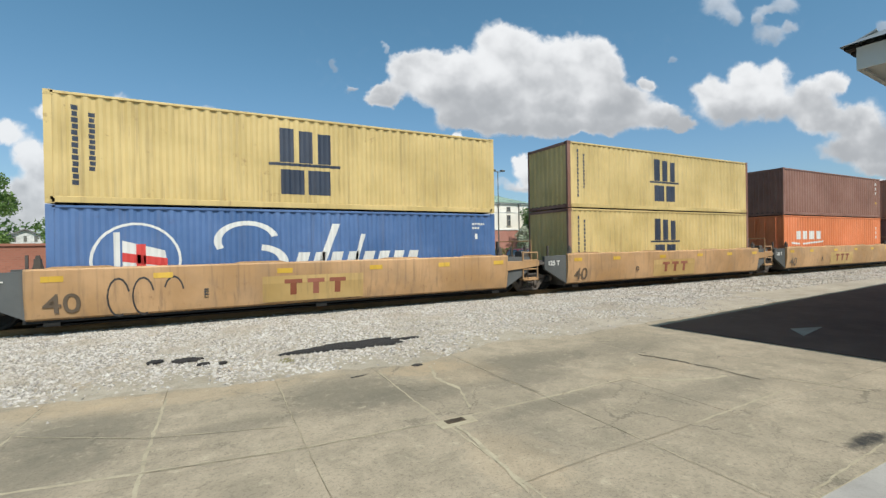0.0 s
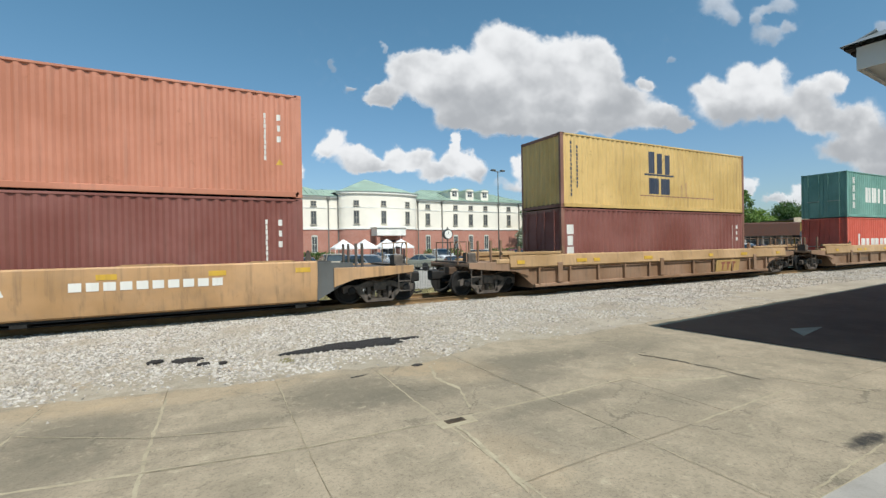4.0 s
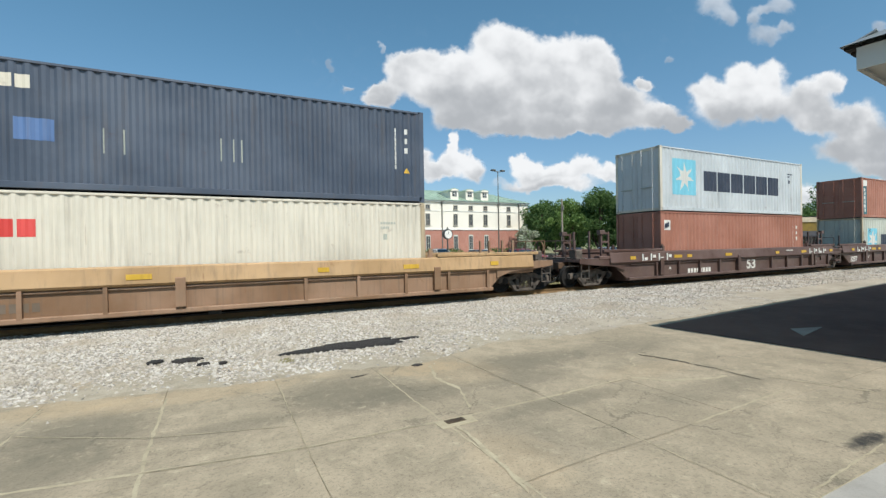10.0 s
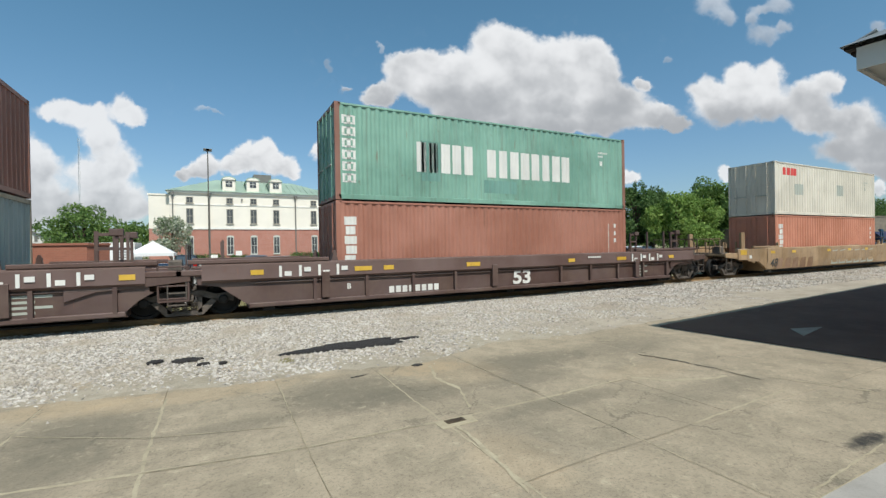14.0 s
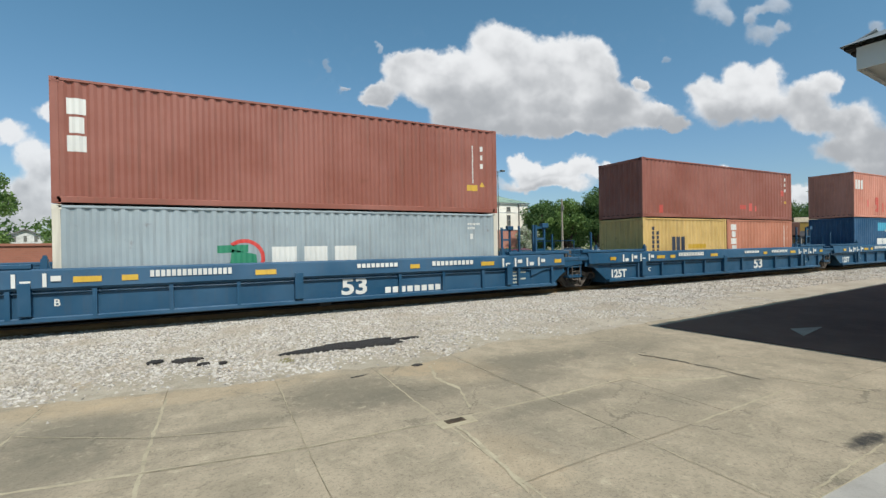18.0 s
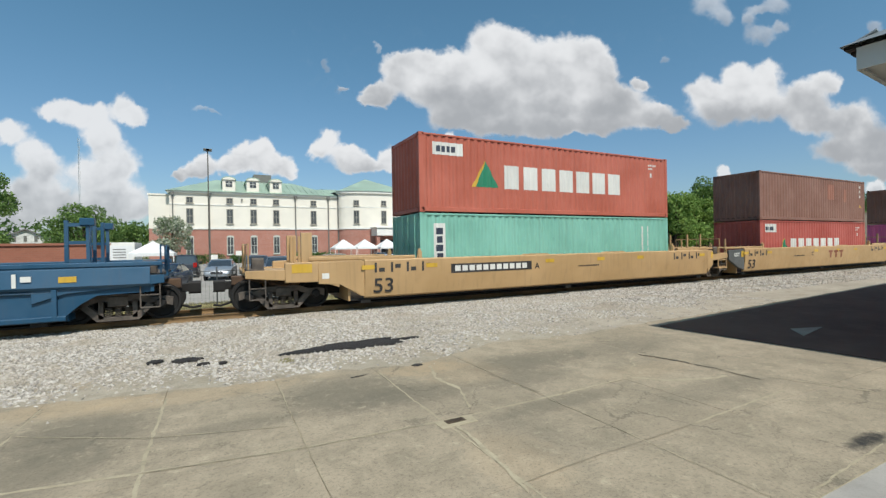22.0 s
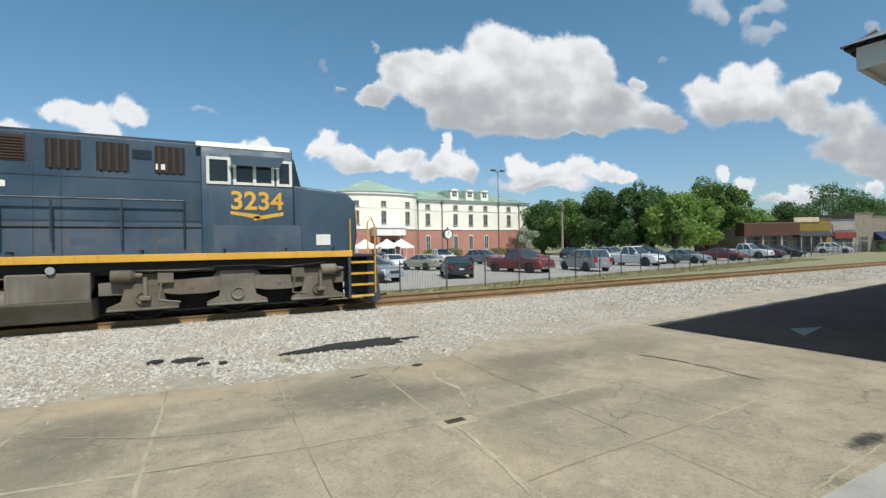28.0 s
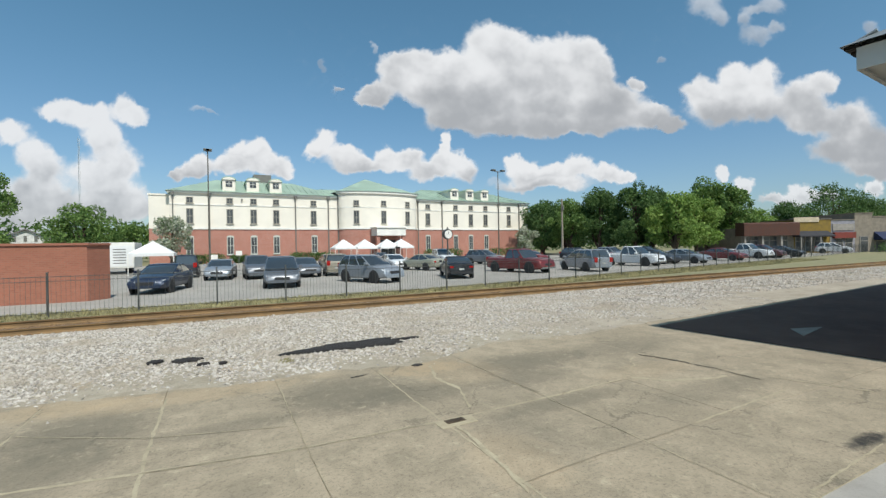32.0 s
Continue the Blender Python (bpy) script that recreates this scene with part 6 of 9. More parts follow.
joint([(2.95, 6.2), (2.75, 5.6), (2.8, 5.0), (2.55, 4.3)], 0.07, 4)
joint([(-1.8, 5.95), (-0.62, 5.24), (0.74, 4.83)], 0.012, 8)

# dark sheet painting the depot's shadow, with one pale concrete piece in it
DEPOT_SHADE = mottled("painted_depot_shade", (lin(112, 80, 62), lin(98, 68, 52), lin(124, 92, 73)), 0.8, 50, 0.92, 0.3, 0.008, None, 0.3)
solid("asphalt_apron", Geo().slab([(8.72, 6.55), (8.9, 4.2), (9.12, 1.65), (36, 1.65), (36, 8.75), (20, 7.45), (14, 6.98)], 0.004, 0.012).mesh("asphalt_apron", smooth=False), DEPOT_SHADE, "dark sheet painting the depot's shadow on the pavement", "asphalt", kind="structure")
solid("concrete_piece", Geo().slab([(10.05, 4.4), (10.65, 4.9), (11.4, 4.65)], 0.0, 0.018).mesh("concrete_piece", smooth=False), GRIT, "pale three-cornered concrete piece within the painted depot shadow", "concrete piece")
IRON = plain("cast_iron", lin(112, 98, 82), 0.7, 0.5, 0.3, 8, 40, 0.3)
solid("drain_surround", Geo().slab([(2.03, 3.985), (2.45, 4.0), (2.47, 4.19), (2.02, 4.17)], -0.002, 0.006).mesh("drain_surround", smooth=False), PALE_JOINT, "pale cement patch round the drain grate", "cement patch")
g = Geo().box(2.13, 2.35, 4.07, 4.16, 0.0, 0.012)
for i in range(7):
    g.box(2.145 + i * 0.029, 2.157 + i * 0.029, 4.08, 4.15, 0.012, 0.018)
solid("drain_grate", g.mesh("drain_grate", smooth=False), IRON, "small rusty iron drain grate set in the pavement", "drain grate")


def tar_patch(cx, cy, rx, ry, seed, label, rot=0.0):
    r = random.Random(seed)
    n = 30
    rim = []
    for i in range(n):
        a = 2 * math.pi * i / n
        k = 0.62 + 0.6 * r.random()
        x, y = rx * k * math.cos(a), ry * k * math.sin(a)
        rim.append((cx + x * math.cos(rot) - y * math.sin(rot), cy + x * math.sin(rot) + y * math.cos(rot)))
    m = Geo()
    m.loft([[(x, y, -0.02) for x, y in rim], [(cx + (x - cx) * 0.9, cy + (y - cy) * 0.9, 0.012) for x, y in rim], [(cx + (x - cx) * 0.3, cy + (y - cy) * 0.3, 0.022) for x, y in rim]])
    solid("asphalt_patch", m, TARMAC, label, "asphalt patch", "asphalt patches")


tar_patch(2.4, 8.32, 1.2, 0.36, 2, "black asphalt patch lying on the gravel", 0.02)
tar_patch(-0.9, 8.8, 0.13, 0.13, 5, "small black asphalt lump on the gravel")
tar_patch(-0.43, 8.68, 0.24, 0.16, 6, "small black asphalt lump on the gravel")
tar_patch(-0.17, 8.25, 0.1, 0.07, 7, "small black asphalt lump on the gravel")
tar_patch(0.1, 8.16, 0.07, 0.09, 8, "small black asphalt lump on the gravel")
tar_patch(2.8, 6.35, 0.1, 0.06, 9, "small black asphalt lump on the gravel")

# rails and ties
def rail(y, name):
    pts = [(-0.075, -0.17), (0.075, -0.17), (0.075, -0.15), (0.012, -0.11), (0.01, -0.04), (0.036, -0.03), (0.036, -0.004), (-0.036, -0.004), (-0.036, -0.03), (-0.01, -0.04), (-0.012, -0.11), (-0.075, -0.15)]
    ob = thing(name, "rust-brown steel rail with worn shiny head on wooden ties", "rail", "track rails", "structure")
    part("rail_body", Geo().plate([(y + a, RAIL_Z + b) for a, b in pts], -480, 420), RAIL_SIDE, ob)
    part("rail_head", Geo().plate([(y - 0.034, RAIL_Z - 0.004), (y - 0.028, RAIL_Z), (y + 0.028, RAIL_Z), (y + 0.034, RAIL_Z - 0.004)], -480, 420), RAIL_TOP, ob)


rail(TRACK_Y - 0.753, "rail_near")
rail(TRACK_Y + 0.753, "rail_far")
tie_mesh = Geo().cbox(-0.115, 0.115, -1.3, 1.3, -0.16, -0.035, 0.012).mesh("railway_tie")
tie_plate = Geo().box(-0.1, 0.1, -0.92, -0.58, -0.035, -0.026).box(-0.1, 0.1, 0.58, 0.92, -0.035, -0.026).mesh("tie_plate", smooth=False)
ties = thing("railway_ties", "row of weathered wooden railway ties half buried in stone", "railway ties", kind="structure")
for i in range(230):
    x = -28 + i * 0.52
    t = part("tie", tie_mesh, TIE_WOOD, ties)
    t.matrix_local = pose(x + 0.03 * (sr.random() - 0.5), TRACK_Y + 0.06 * (sr.random() - 0.5), -0.03, 0, 0, 1.5 * (sr.random() - 0.5))
    if i < 110:
        part("tie_plate", tie_plate, RAIL_SIDE, t)

# crushed stone: one mesh of many small broken lumps
def stones(name, label, n, area, size, z0, m, seed, crowd=None):
    rg = np.random.default_rng(seed)
    base = np.array([(1, 0, 0), (-1, 0, 0), (0, 1, 0), (0, -1, 0), (0, 0, 1), (0, 0, -1)], float)
    tri = np.array([(0, 2, 4), (2, 1, 4), (1, 3, 4), (3, 0, 4), (2, 0, 5), (1, 2, 5), (3, 1, 5), (0, 3, 5)])
    x = area[0] + (area[1] - area[0]) * rg.random(n) ** 1.35
    y = area[2] + (area[3] - area[2]) * rg.random(n)
    if crowd is not None:
        keep = crowd(x, y, rg.random(n))
        x, y = x[keep], y[keep]
        n = len(x)
    s = size * (0.45 + 0.9 * rg.random((n, 1, 1)))
    v = base[None] * (0.6 + 0.8 * rg.random((n, 6, 3))) + 0.25 * rg.standard_normal((n, 6, 3))
    v = v * s * np.array((1, 1, 0.7))
    a = rg.random(n) * 6.28
    c, d = np.cos(a)[:, None], np.sin(a)[:, None]
    vx, vy = v[:, :, 0] * c - v[:, :, 1] * d, v[:, :, 0] * d + v[:, :, 1] * c
    z = z0(x, y) if callable(z0) else np.full(n, z0)
    verts = np.stack([vx + x[:, None], vy + y[:, None], v[:, :, 2] + z[:, None] + size * 0.3], 2).reshape(-1, 3)
    faces = (tri[None] + (np.arange(n) * 6)[:, None, None]).reshape(-1, 3)
    me = bpy.data.meshes.new(name)
    me.from_pydata(verts.tolist(), [], faces.tolist())
    return solid(name, me, m, label, "gravel", kind="stuff")


def stone_material(name, lo, hi, soil):
    k = Nodes(name)
    r = k.n("ShaderNodeNewGeometry").outputs["Random Per Island"]
    co = k.coords(False)
    col = k.mix(k.math('POWER', r, 0.7), lo, hi)
    dust = k.math('MULTIPLY', k.ramp(k.noise(co, 0.7, 6, 0.65, 0.5), 0.46, 0.66), 0.7)
    col = k.mix(dust, col, soil)
    col = k.mix(k.ramp(k.noise(co, 0.33, 5, 0.6), 0.55, 0.7, 0.0, 0.5), col, dim(soil, 0.72))
    col = k.mix(k.ramp(k.noise(co, 40, 3), 0.5, 0.8, 0, 0.3), col, lin(130, 122, 110))
    return k.finish(col, 0.9)


STONE = stone_material("crushed_stone", lin(118, 111, 102), lin(214, 207, 196), lin(172, 160, 141))
STONE_RUST = stone_material("rust_stained_stone", lin(96, 76, 54), lin(150, 122, 90), lin(118, 92, 64))
STONE_DULL = stone_material("dusty_stone", lin(130, 120, 100), lin(196, 188, 170), lin(150, 136, 104))
thin = lambda x, y, r: r < np.clip((y - np.interp(x, (-10, -2.3, 0.5, 2.7, 4.6, 8.3, 20), (9.0, 7.3, 6.75, 6.5, 7.1, 7.6, 8.4)) + 0.3 * np.sin(x * 2.1) + 0.25 * np.sin(x * 5.3) + 0.15 * np.sin(x * 13.0)) / 0.9, 0.05, 1.0)
stones("ballast_stones", "pale grey crushed stone ballast beside the rails", 115000, (-7.5, 16, 6.2, 13.6), 0.029, lambda x, y: bed_z(y) - 0.012, STONE, 1, thin)
stones("ballast_stones", "pale grey crushed stone ballast along the far track", 30000, (12, 60, 9.2, 13.7), 0.042, lambda x, y: bed_z(y) - 0.012, STONE, 2)
stones("ballast_stones", "pale grey crushed stone between and behind the rails", 20000, (-10, 40, 13.46, 15.31), 0.042, lambda x, y: bed_z(y) - 0.01, STONE_RUST, 3)
stones("ballast_stones", "dusty crushed stone behind the far rail", 14000, (-10, 40, 15.21, 17.2), 0.042, lambda x, y: bed_z(y) - 0.02, STONE_DULL, 4)


solid("track_middle", Geo().box(-480, 420, 13.6, 14.96, -0.075, -0.048).mesh("track_middle", smooth=False), mottled("rusty_ballast", (lin(118, 96, 72), lin(104, 84, 63), lin(86, 69, 52)), 1.0, 24, 0.95, 0.8, 0.03), "rust-stained stone between the rails", "ballast", kind="structure")


# tufts of grass by the fence and ballast
def tufts(name, label, n, area, h, m, seed, where=None):
    rg = np.random.default_rng(seed)
    x, y = area[0] + (area[1] - area[0]) * rg.random(n), area[2] + (area[3] - area[2]) * rg.random(n)
    if where is not None:
        y = y + where(x)
    a = rg.random(n) * 6.28
    w, hh = 0.012 + 0.02 * rg.random(n), h * (0.3 + rg.random(n))
    lean = 0.6 * hh * rg.random(n)
    z = np.interp(y, [p[0] for p in prof], [p[1] for p in prof])
    dx, dy = np.cos(a), np.sin(a)
    v = np.stack([np.stack([x - w * dy, y + w * dx, z], 1), np.stack([x + w * dy, y - w * dx, z], 1), np.stack([x + lean * dx, y + lean * dy, z + hh], 1)], 1).reshape(-1, 3)
    me = bpy.data.meshes.new(name)
    me.from_pydata(v.tolist(), [], (np.arange(n * 3).reshape(-1, 3)).tolist())
    return solid(name, me, m, label, "grass", kind="stuff")


BLADE = plain("grass_blade", lin(164, 156, 112), 0.8, 0, 0.35, 0.8, 6, 0.0)
solid("dirt_strip", uneven_strip(-12, 40, lambda x: 16.25, lambda x: 16.9 + 0.35 * math.sin(x * 0.7) + 0.2 * math.sin(x * 2.3), -0.19, 0.35, 15, 0.35, "dirt_strip"), GRIT, "pale gravelly dirt beside the far rail", "dirt strip", kind="structure")
tufts("grass_verge", "dry yellow-green grass along the fence", 42000, (-12, 60, 16.8, 20.2), 0.09, BLADE, 4, lambda x: np.where(x > 9, (x - 9) * 0.14, 0.0))
tufts("weeds", "pale green weeds at the edge of the ballast", 160, (0.95, 1.15, 7.65, 7.95), 0.07, BLADE, 9)
tufts("weeds", "pale dry weeds in the ballast", 260, (-3.3, -2.9, 7.4, 9.4), 0.07, BLADE, 10)
tufts("weeds", "thin dry grass where ballast meets pavement", 900, (-3.0, 8.0, -0.25, 0.35), 0.035, BLADE, 11, lambda x: np.interp(x, (-10, -2.3, -0.7, 0.5, 1.3, 2.1, 2.75, 3.5, 4.6, 6.2, 8.3), (8.8, 7.2, 6.85, 6.72, 6.75, 6.55, 6.4, 6.65, 7.05, 6.85, 6.95)) + 0.3 * np.sin(x * 3.1) * np.sin(x * 7.7))
tufts("weeds", "small green weeds in the ballast", 60, (0.75, 0.95, 12.6, 12.75), 0.12, BLADE, 6)

# ---- fence, lot and town ----
BLACK_IRON = plain("black_fence_paint", (0.075, 0.078, 0.072), 0.5, 0.2, 0.2, 5)
LOT_Z = -0.262


def fence_y(x):
    return 18.45 if x < 9 else 18.45 + (x - 9) * 0.165


def iron_fence():
    ob = thing("iron_fence", "black iron picket fence along the grass verge", "fence", kind="structure")
    post = Geo().box(-0.025, 0.025, -0.025, 0.025, 0.0, 1.4).box(-0.032, 0.032, -0.032, 0.032, 1.4, 1.43).mesh("fence_post", smooth=False)
    x = -12.0
    xs = []
    while x < 96:
        xs.append(x)
        x += 2.42
    gz = lambda xx: -0.2
    for a in xs:
        part("fence_post", post, BLACK_IRON, ob).matrix_local = Matrix.Translation((a, fence_y(a), gz(a)))
    for a, b in zip(xs, xs[1:]):
        g = Geo()
        for z in (0.12, 1.14, 1.28):
            g.tube([(a, fence_y(a), gz(a) + z), (b, fence_y(b), gz(b) + z)], 0.009, 4)
        part("fence_rail", g.mesh("fence_rail", smooth=False), BLACK_IRON, ob)
    picket = Geo().box(-0.003, 0.003, -0.003, 0.003, 0.06, 1.32).mesh("picket", smooth=False)
    n, rest = 0, Geo()
    x = -11.9
    while x < 95:
        if n < 300 and x > -8:
            part("picket", picket, BLACK_IRON, ob).matrix_local = Matrix.Translation((x, fence_y(x), gz(x)))
            n += 1
        else:
            rest.box(x - 0.003, x + 0.003, fence_y(x) - 0.003, fence_y(x) + 0.003, gz(x) + 0.06, gz(x) + 1.32)
        x += 0.125
    tagged(part("far_pickets", rest.mesh("far_pickets", smooth=False), BLACK_IRON, ob), kind="stuff")


iron_fence()


def brick_material(name, c, mortar, vary=0.25):
    k = Nodes(name)
    co = k.coords(False)
    t = k.n("ShaderNodeTexBrick", Scale=1.0)
    t.inputs["Brick Width"].default_value, t.inputs["Row Height"].default_value, t.inputs["Mortar Size"].default_value = 0.21, 0.075, 0.008
    t.inputs["Color1"].default_value, t.inputs["Color2"].default_value, t.inputs["Mortar"].default_value = (*dim(c, 1 - vary), 1), (*dim(c, 1 + vary), 1), (*mortar, 1)
    sep, com = k.n("ShaderNodeSeparateXYZ"), k.n("ShaderNodeCombineXYZ")
    k.l(co, sep.inputs[0])
    k.l(k.math('ADD', sep.outputs[0], sep.outputs[1]), com.inputs[0])
    k.l(sep.outputs[2], com.inputs[1])
    k.l(com.outputs[0], t.inputs["Vector"])
    col = k.mix(k.ramp(k.noise(co, 0.6, 5), 0.35, 0.7, 0, 0.35), t.outputs["Color"], dim(c, 0.7))
    return k.finish(col, 0.88, 0.0, t.outputs["Fac"], 0.4, 0.004)


BRICK_WALL = brick_material("red_brick", lin(170, 108, 86), lin(166, 124, 104), 0.09)
BRICK_DARK = brick_material("dark_red_brick", lin(190, 128, 110), lin(190, 156, 142), 0.12)
SASH = plain("taupe_sash_paint", lin(168, 162, 148), 0.6, 0, 0.06, 1.0)
PALE_SASH = plain("pale_sash_paint", lin(206, 208, 198), 0.6, 0, 0.06, 1.0)
STUCCO = plain("cream_stucco", lin(250, 243, 228), 0.85, 0, 0.04, 0.4, 20, 0.15)
TRIM = plain("white_trim", lin(246, 243, 234), 0.6, 0, 0.06, 1.0)
GREEN_ROOF = plain("green_metal_roof", lin(170, 192, 172), 0.5, 0.1, 0.1, 0.3, 8, 0.05)
WIN = plain("window_glass", (0.075, 0.08, 0.085), 0.08, 0, 0.25, 0.7, 5, 0)
SPOUT = plain("grey_downspout", lin(124, 122, 116), 0.6, 0.2, 0.1)

# brick enclosure beside the lot, each visible course-end brick laid in the material; coping on top
enc = thing("brick_enclosure", "low red brick enclosure wall behind the fence", "brick wall")
part("wall_front", Geo().box(-19, -4.85, 24.1, 24.4, -0.3, 2.16), BRICK_WALL, enc)
part("wall_side", Geo().loft([[(-4.85, 24.1, z), (-4.2, 25.0, z), (-4.45, 25.2, z), (-5.1, 24.4, z)] for z in (-0.3, 2.16)]), BRICK_WALL, enc)
part("wall_back", Geo().box(-19, -4.46, 24.96, 25.2, -0.3, 2.15), BRICK_WALL, enc)
part("coping", Geo().box(-19.05, -4.8, 24.04, 24.46, 2.16, 2.26).loft([[(-4.8, 24.04, z), (-4.14, 24.96, z), (-4.46, 25.2, z), (-5.15, 24.46, z)] for z in (2.16, 2.26)]), BRICK_WALL, enc)


def window_meshes(w, h, bars=True):
    fr = Geo()
    for a, b, c, d in ((-w / 2 - 0.1, -w / 2, -0.1, h + 0.1), (w / 2, w / 2 + 0.1, -0.1, h + 0.1), (-w / 2, w / 2, -0.1, 0), (-w / 2, w / 2, h, h + 0.1)):
        fr.box(a, b, -0.1, 0.02, c, d)
    fr.box(-0.03, 0.03, -0.06, 0.02, 0, h)
    if bars:
        fr.box(-w / 2, w / 2, -0.06, 0.02, h * 0.5 - 0.03, h * 0.5 + 0.03)
    return fr.mesh("window_frame", smooth=False), Geo().box(-w / 2, w / 2, -0.02, 0.015, 0, h).mesh("pane", smooth=False), Geo().box(-w / 2 - 0.18, w / 2 + 0.18, -0.16, 0.02, -0.2, -0.1).mesh("sill", smooth=False)


WIN_KINDS = {"tall": window_meshes(0.8, 2.2), "small": window_meshes(0.8, 0.78), "ground": window_meshes(0.84, 2.7)}


def window(parent, kind, m, frame_mat):
    fr, pane, sill = WIN_KINDS[kind]
    w = part("window", fr, frame_mat, parent)
    w.matrix_local = m
    part("pane", pane, WIN, w)
    part("sill", sill, frame_mat, w)


def hotel():
    ob = thing("civic_building", "long cream and brick three-storey building with green metal roof", "building")
    x0, x1, y0, y1, zb, zc, ze = -5.9, 63.0, 80.0, 97.0, -0.3, 5.35, 11.2
    part("brick_storey", Geo().box(x0, x1, y0, y1, zb, zc), BRICK_DARK, ob)
    part("upper_wall", Geo().box(x0, x1, y0 + 0.03, y1, zc, ze), STUCCO, ob)
    part("side_block", Geo().box(-8.7, x0, y0 + 1.0, y1 - 1, zc, 10.5).box(-8.8, x0, y0 + 0.9, y1 - 1, 10.5, 10.75), STUCCO, ob)
    part("side_block_brick", Geo().box(-8.7, x0, y0 + 1.05, y1 - 1, zb, zc), BRICK_DARK, ob)
    g = Geo().box(x0 - 0.06, x1 + 0.06, y0 - 0.12, y0 + 0.03, zc - 0.16, zc + 0.16)
    g.box(x0 - 0.04, x1 + 0.04, y0 - 0.05, y0 + 0.03, 9.02, 9.2)
    g.box(x0 - 0.3, x1 + 0.3, y0 - 0.3, y0 + 0.03, ze - 0.3, ze)
    part("cornice", g, TRIM, ob)
    ym = (y0 + y1) / 2
    rz = 14.3
    def hip(a, b, ya, yb, z, top, run, name="roof"):
        m = (ya + yb) / 2
        h = Geo()
        h.add([(a, ya, z), (b, ya, z), (b, yb, z), (a, yb, z), (a + run, m, top), (b - run, m, top)], [(0, 1, 5, 4), (1, 2, 5), (2, 3, 4, 5), (3, 0, 4), (3, 2, 1, 0)])
        n = int((b - a) / 0.9)
        for i in range(1, n):
            x = a + (b - a) * i / n
            t = min(1.0, (x - a) / run, (b - x) / run)
            p, q = Vector((x, ya, z + 0.02)), Vector((x, ya + (m - ya) * t, z + (top - z) * t + 0.02))
            h.loft([[p + Vector(v) for v in ((-0.03, 0, -0.03), (0.03, 0, -0.03), (0.03, 0, 0.06), (-0.03, 0, 0.06))], [q + Vector(v) for v in ((-0.03, 0, -0.03), (0.03, 0, -0.03), (0.03, 0, 0.06), (-0.03, 0, 0.06))]])
        part(name, h.mesh(name, smooth=False), GREEN_ROOF, ob)
    hip(x0 - 0.5, 20.5, y0 - 0.5, y1 + 0.5, ze, rz, 7.0)
    hip(12.0, 44.0, y0 + 1.5, y1 + 0.5, ze - 0.1, 13.6, 7.0)
    hip(33.5, x1 + 0.5, y0 - 0.5, y1 + 0.5, ze, rz, 7.0)
    # rounded centre bay
    n, bx0, bx1, depth = 18, 20.1, 35.4, 3.0
    cx, rx = (bx0 + bx1) / 2, (bx1 - bx0) / 2
    arc = [(cx - rx * math.cos(math.pi * i / n), y0 - depth * math.sin(math.pi * i / n) ** 0.8) for i in range(n + 1)]
    for nm, z0, z1, off, m in (("bay_brick", zb, zc, 0.0, BRICK_DARK), ("bay_wall", zc, 11.9, 0.0, STUCCO), ("bay_band", zc - 0.16, zc + 0.16, 0.12, TRIM), ("bay_cornice", 11.6, 12.0, 0.3, TRIM), ("bay_string", 9.05, 9.22, 0.05, TRIM)):
        ring_pts = [(cx + (x - cx) * (1 + off / rx), y0 + (y - y0) * (1 + off / depth) - 0.01) for x, y in arc]
        part(nm, Geo().slab(ring_pts, z0, z1), m, ob)
    h = Geo()
    apex = (26.5, y0 + 4.0, 15.2)
    rim = [(cx + (x - cx) * 1.06, y0 + (y - y0) * 1.15, 12.0) for x, y in arc] + [(bx1 + 0.5, y0 + 9, 12.0), (bx0 - 0.5, y0 + 9, 12.0)]
    h.add(rim + [apex], [(i, (i + 1) % len(rim), len(rim)) for i in range(len(rim))])
    part("bay_roof", h.mesh("bay_roof", smooth=False), GREEN_ROOF, ob)
    part("entrance_canopy", Geo().box(25.4, 30.8, y0 - 6.0, y0 - 2.0, 3.95, 5.3).box(25.2, 31.0, y0 - 6.2, y0 - 2.0, 5.3, 5.5), TRIM, ob, "white entrance canopy")
    for xx in (25.7, 30.5):
        part("canopy_column", Geo().box(xx - 0.3, xx + 0.3, y0 - 5.8, y0 - 5.2, zb, 3.95), BRICK_DARK, ob)
    part("entrance", Geo().box(26.3, 29.9, y0 - 3.06, y0 - 2.9, zb, 3.2), WIN, ob)
    # windows
    up = (-3.17, 2.5, 6.06, 9.6, 15.81, 38.08, 44.39, 48.05, 51.7, 57.73)
    for xx in up:
        window(ob, "tall", pose(xx, y0, 6.2), SASH)
        window(ob, "small", pose(xx, y0, 9.42), SASH)
    for xx in (-3.2, 2.5, 6.06, 9.6, 15.9, 38.08, 44.4, 48.0, 51.84):
        window(ob, "ground", pose(xx, y0, 1.2), PALE_SASH)
        arch = [(xx - 0.56, 4.0), (xx + 0.56, 4.0)] + [(xx + 0.56 * math.cos(math.pi * k / 6), 4.0 + 0.22 * math.sin(math.pi * k / 6)) for k in range(1, 6)] + [(xx - 0.56, 4.0)]
        part("window_head", Geo().prism(arch[:-1], y0 - 0.08, y0 + 0.02), PALE_SASH, ob)
    for i in (5, 9, 13):
        x, y = arc[i]
        d = Vector((arc[i + 1][0] - arc[i - 1][0], arc[i + 1][1] - arc[i - 1][1], 0))
        m = pose(x, y, 0, 0, 0, math.degrees(math.atan2(d.y, d.x)))
        window(ob, "tall", m @ Matrix.Translation((0, -0.02, 6.25)), SASH)
        window(ob, "small", m @ Matrix.Translation((0, -0.02, 9.5)), SASH)
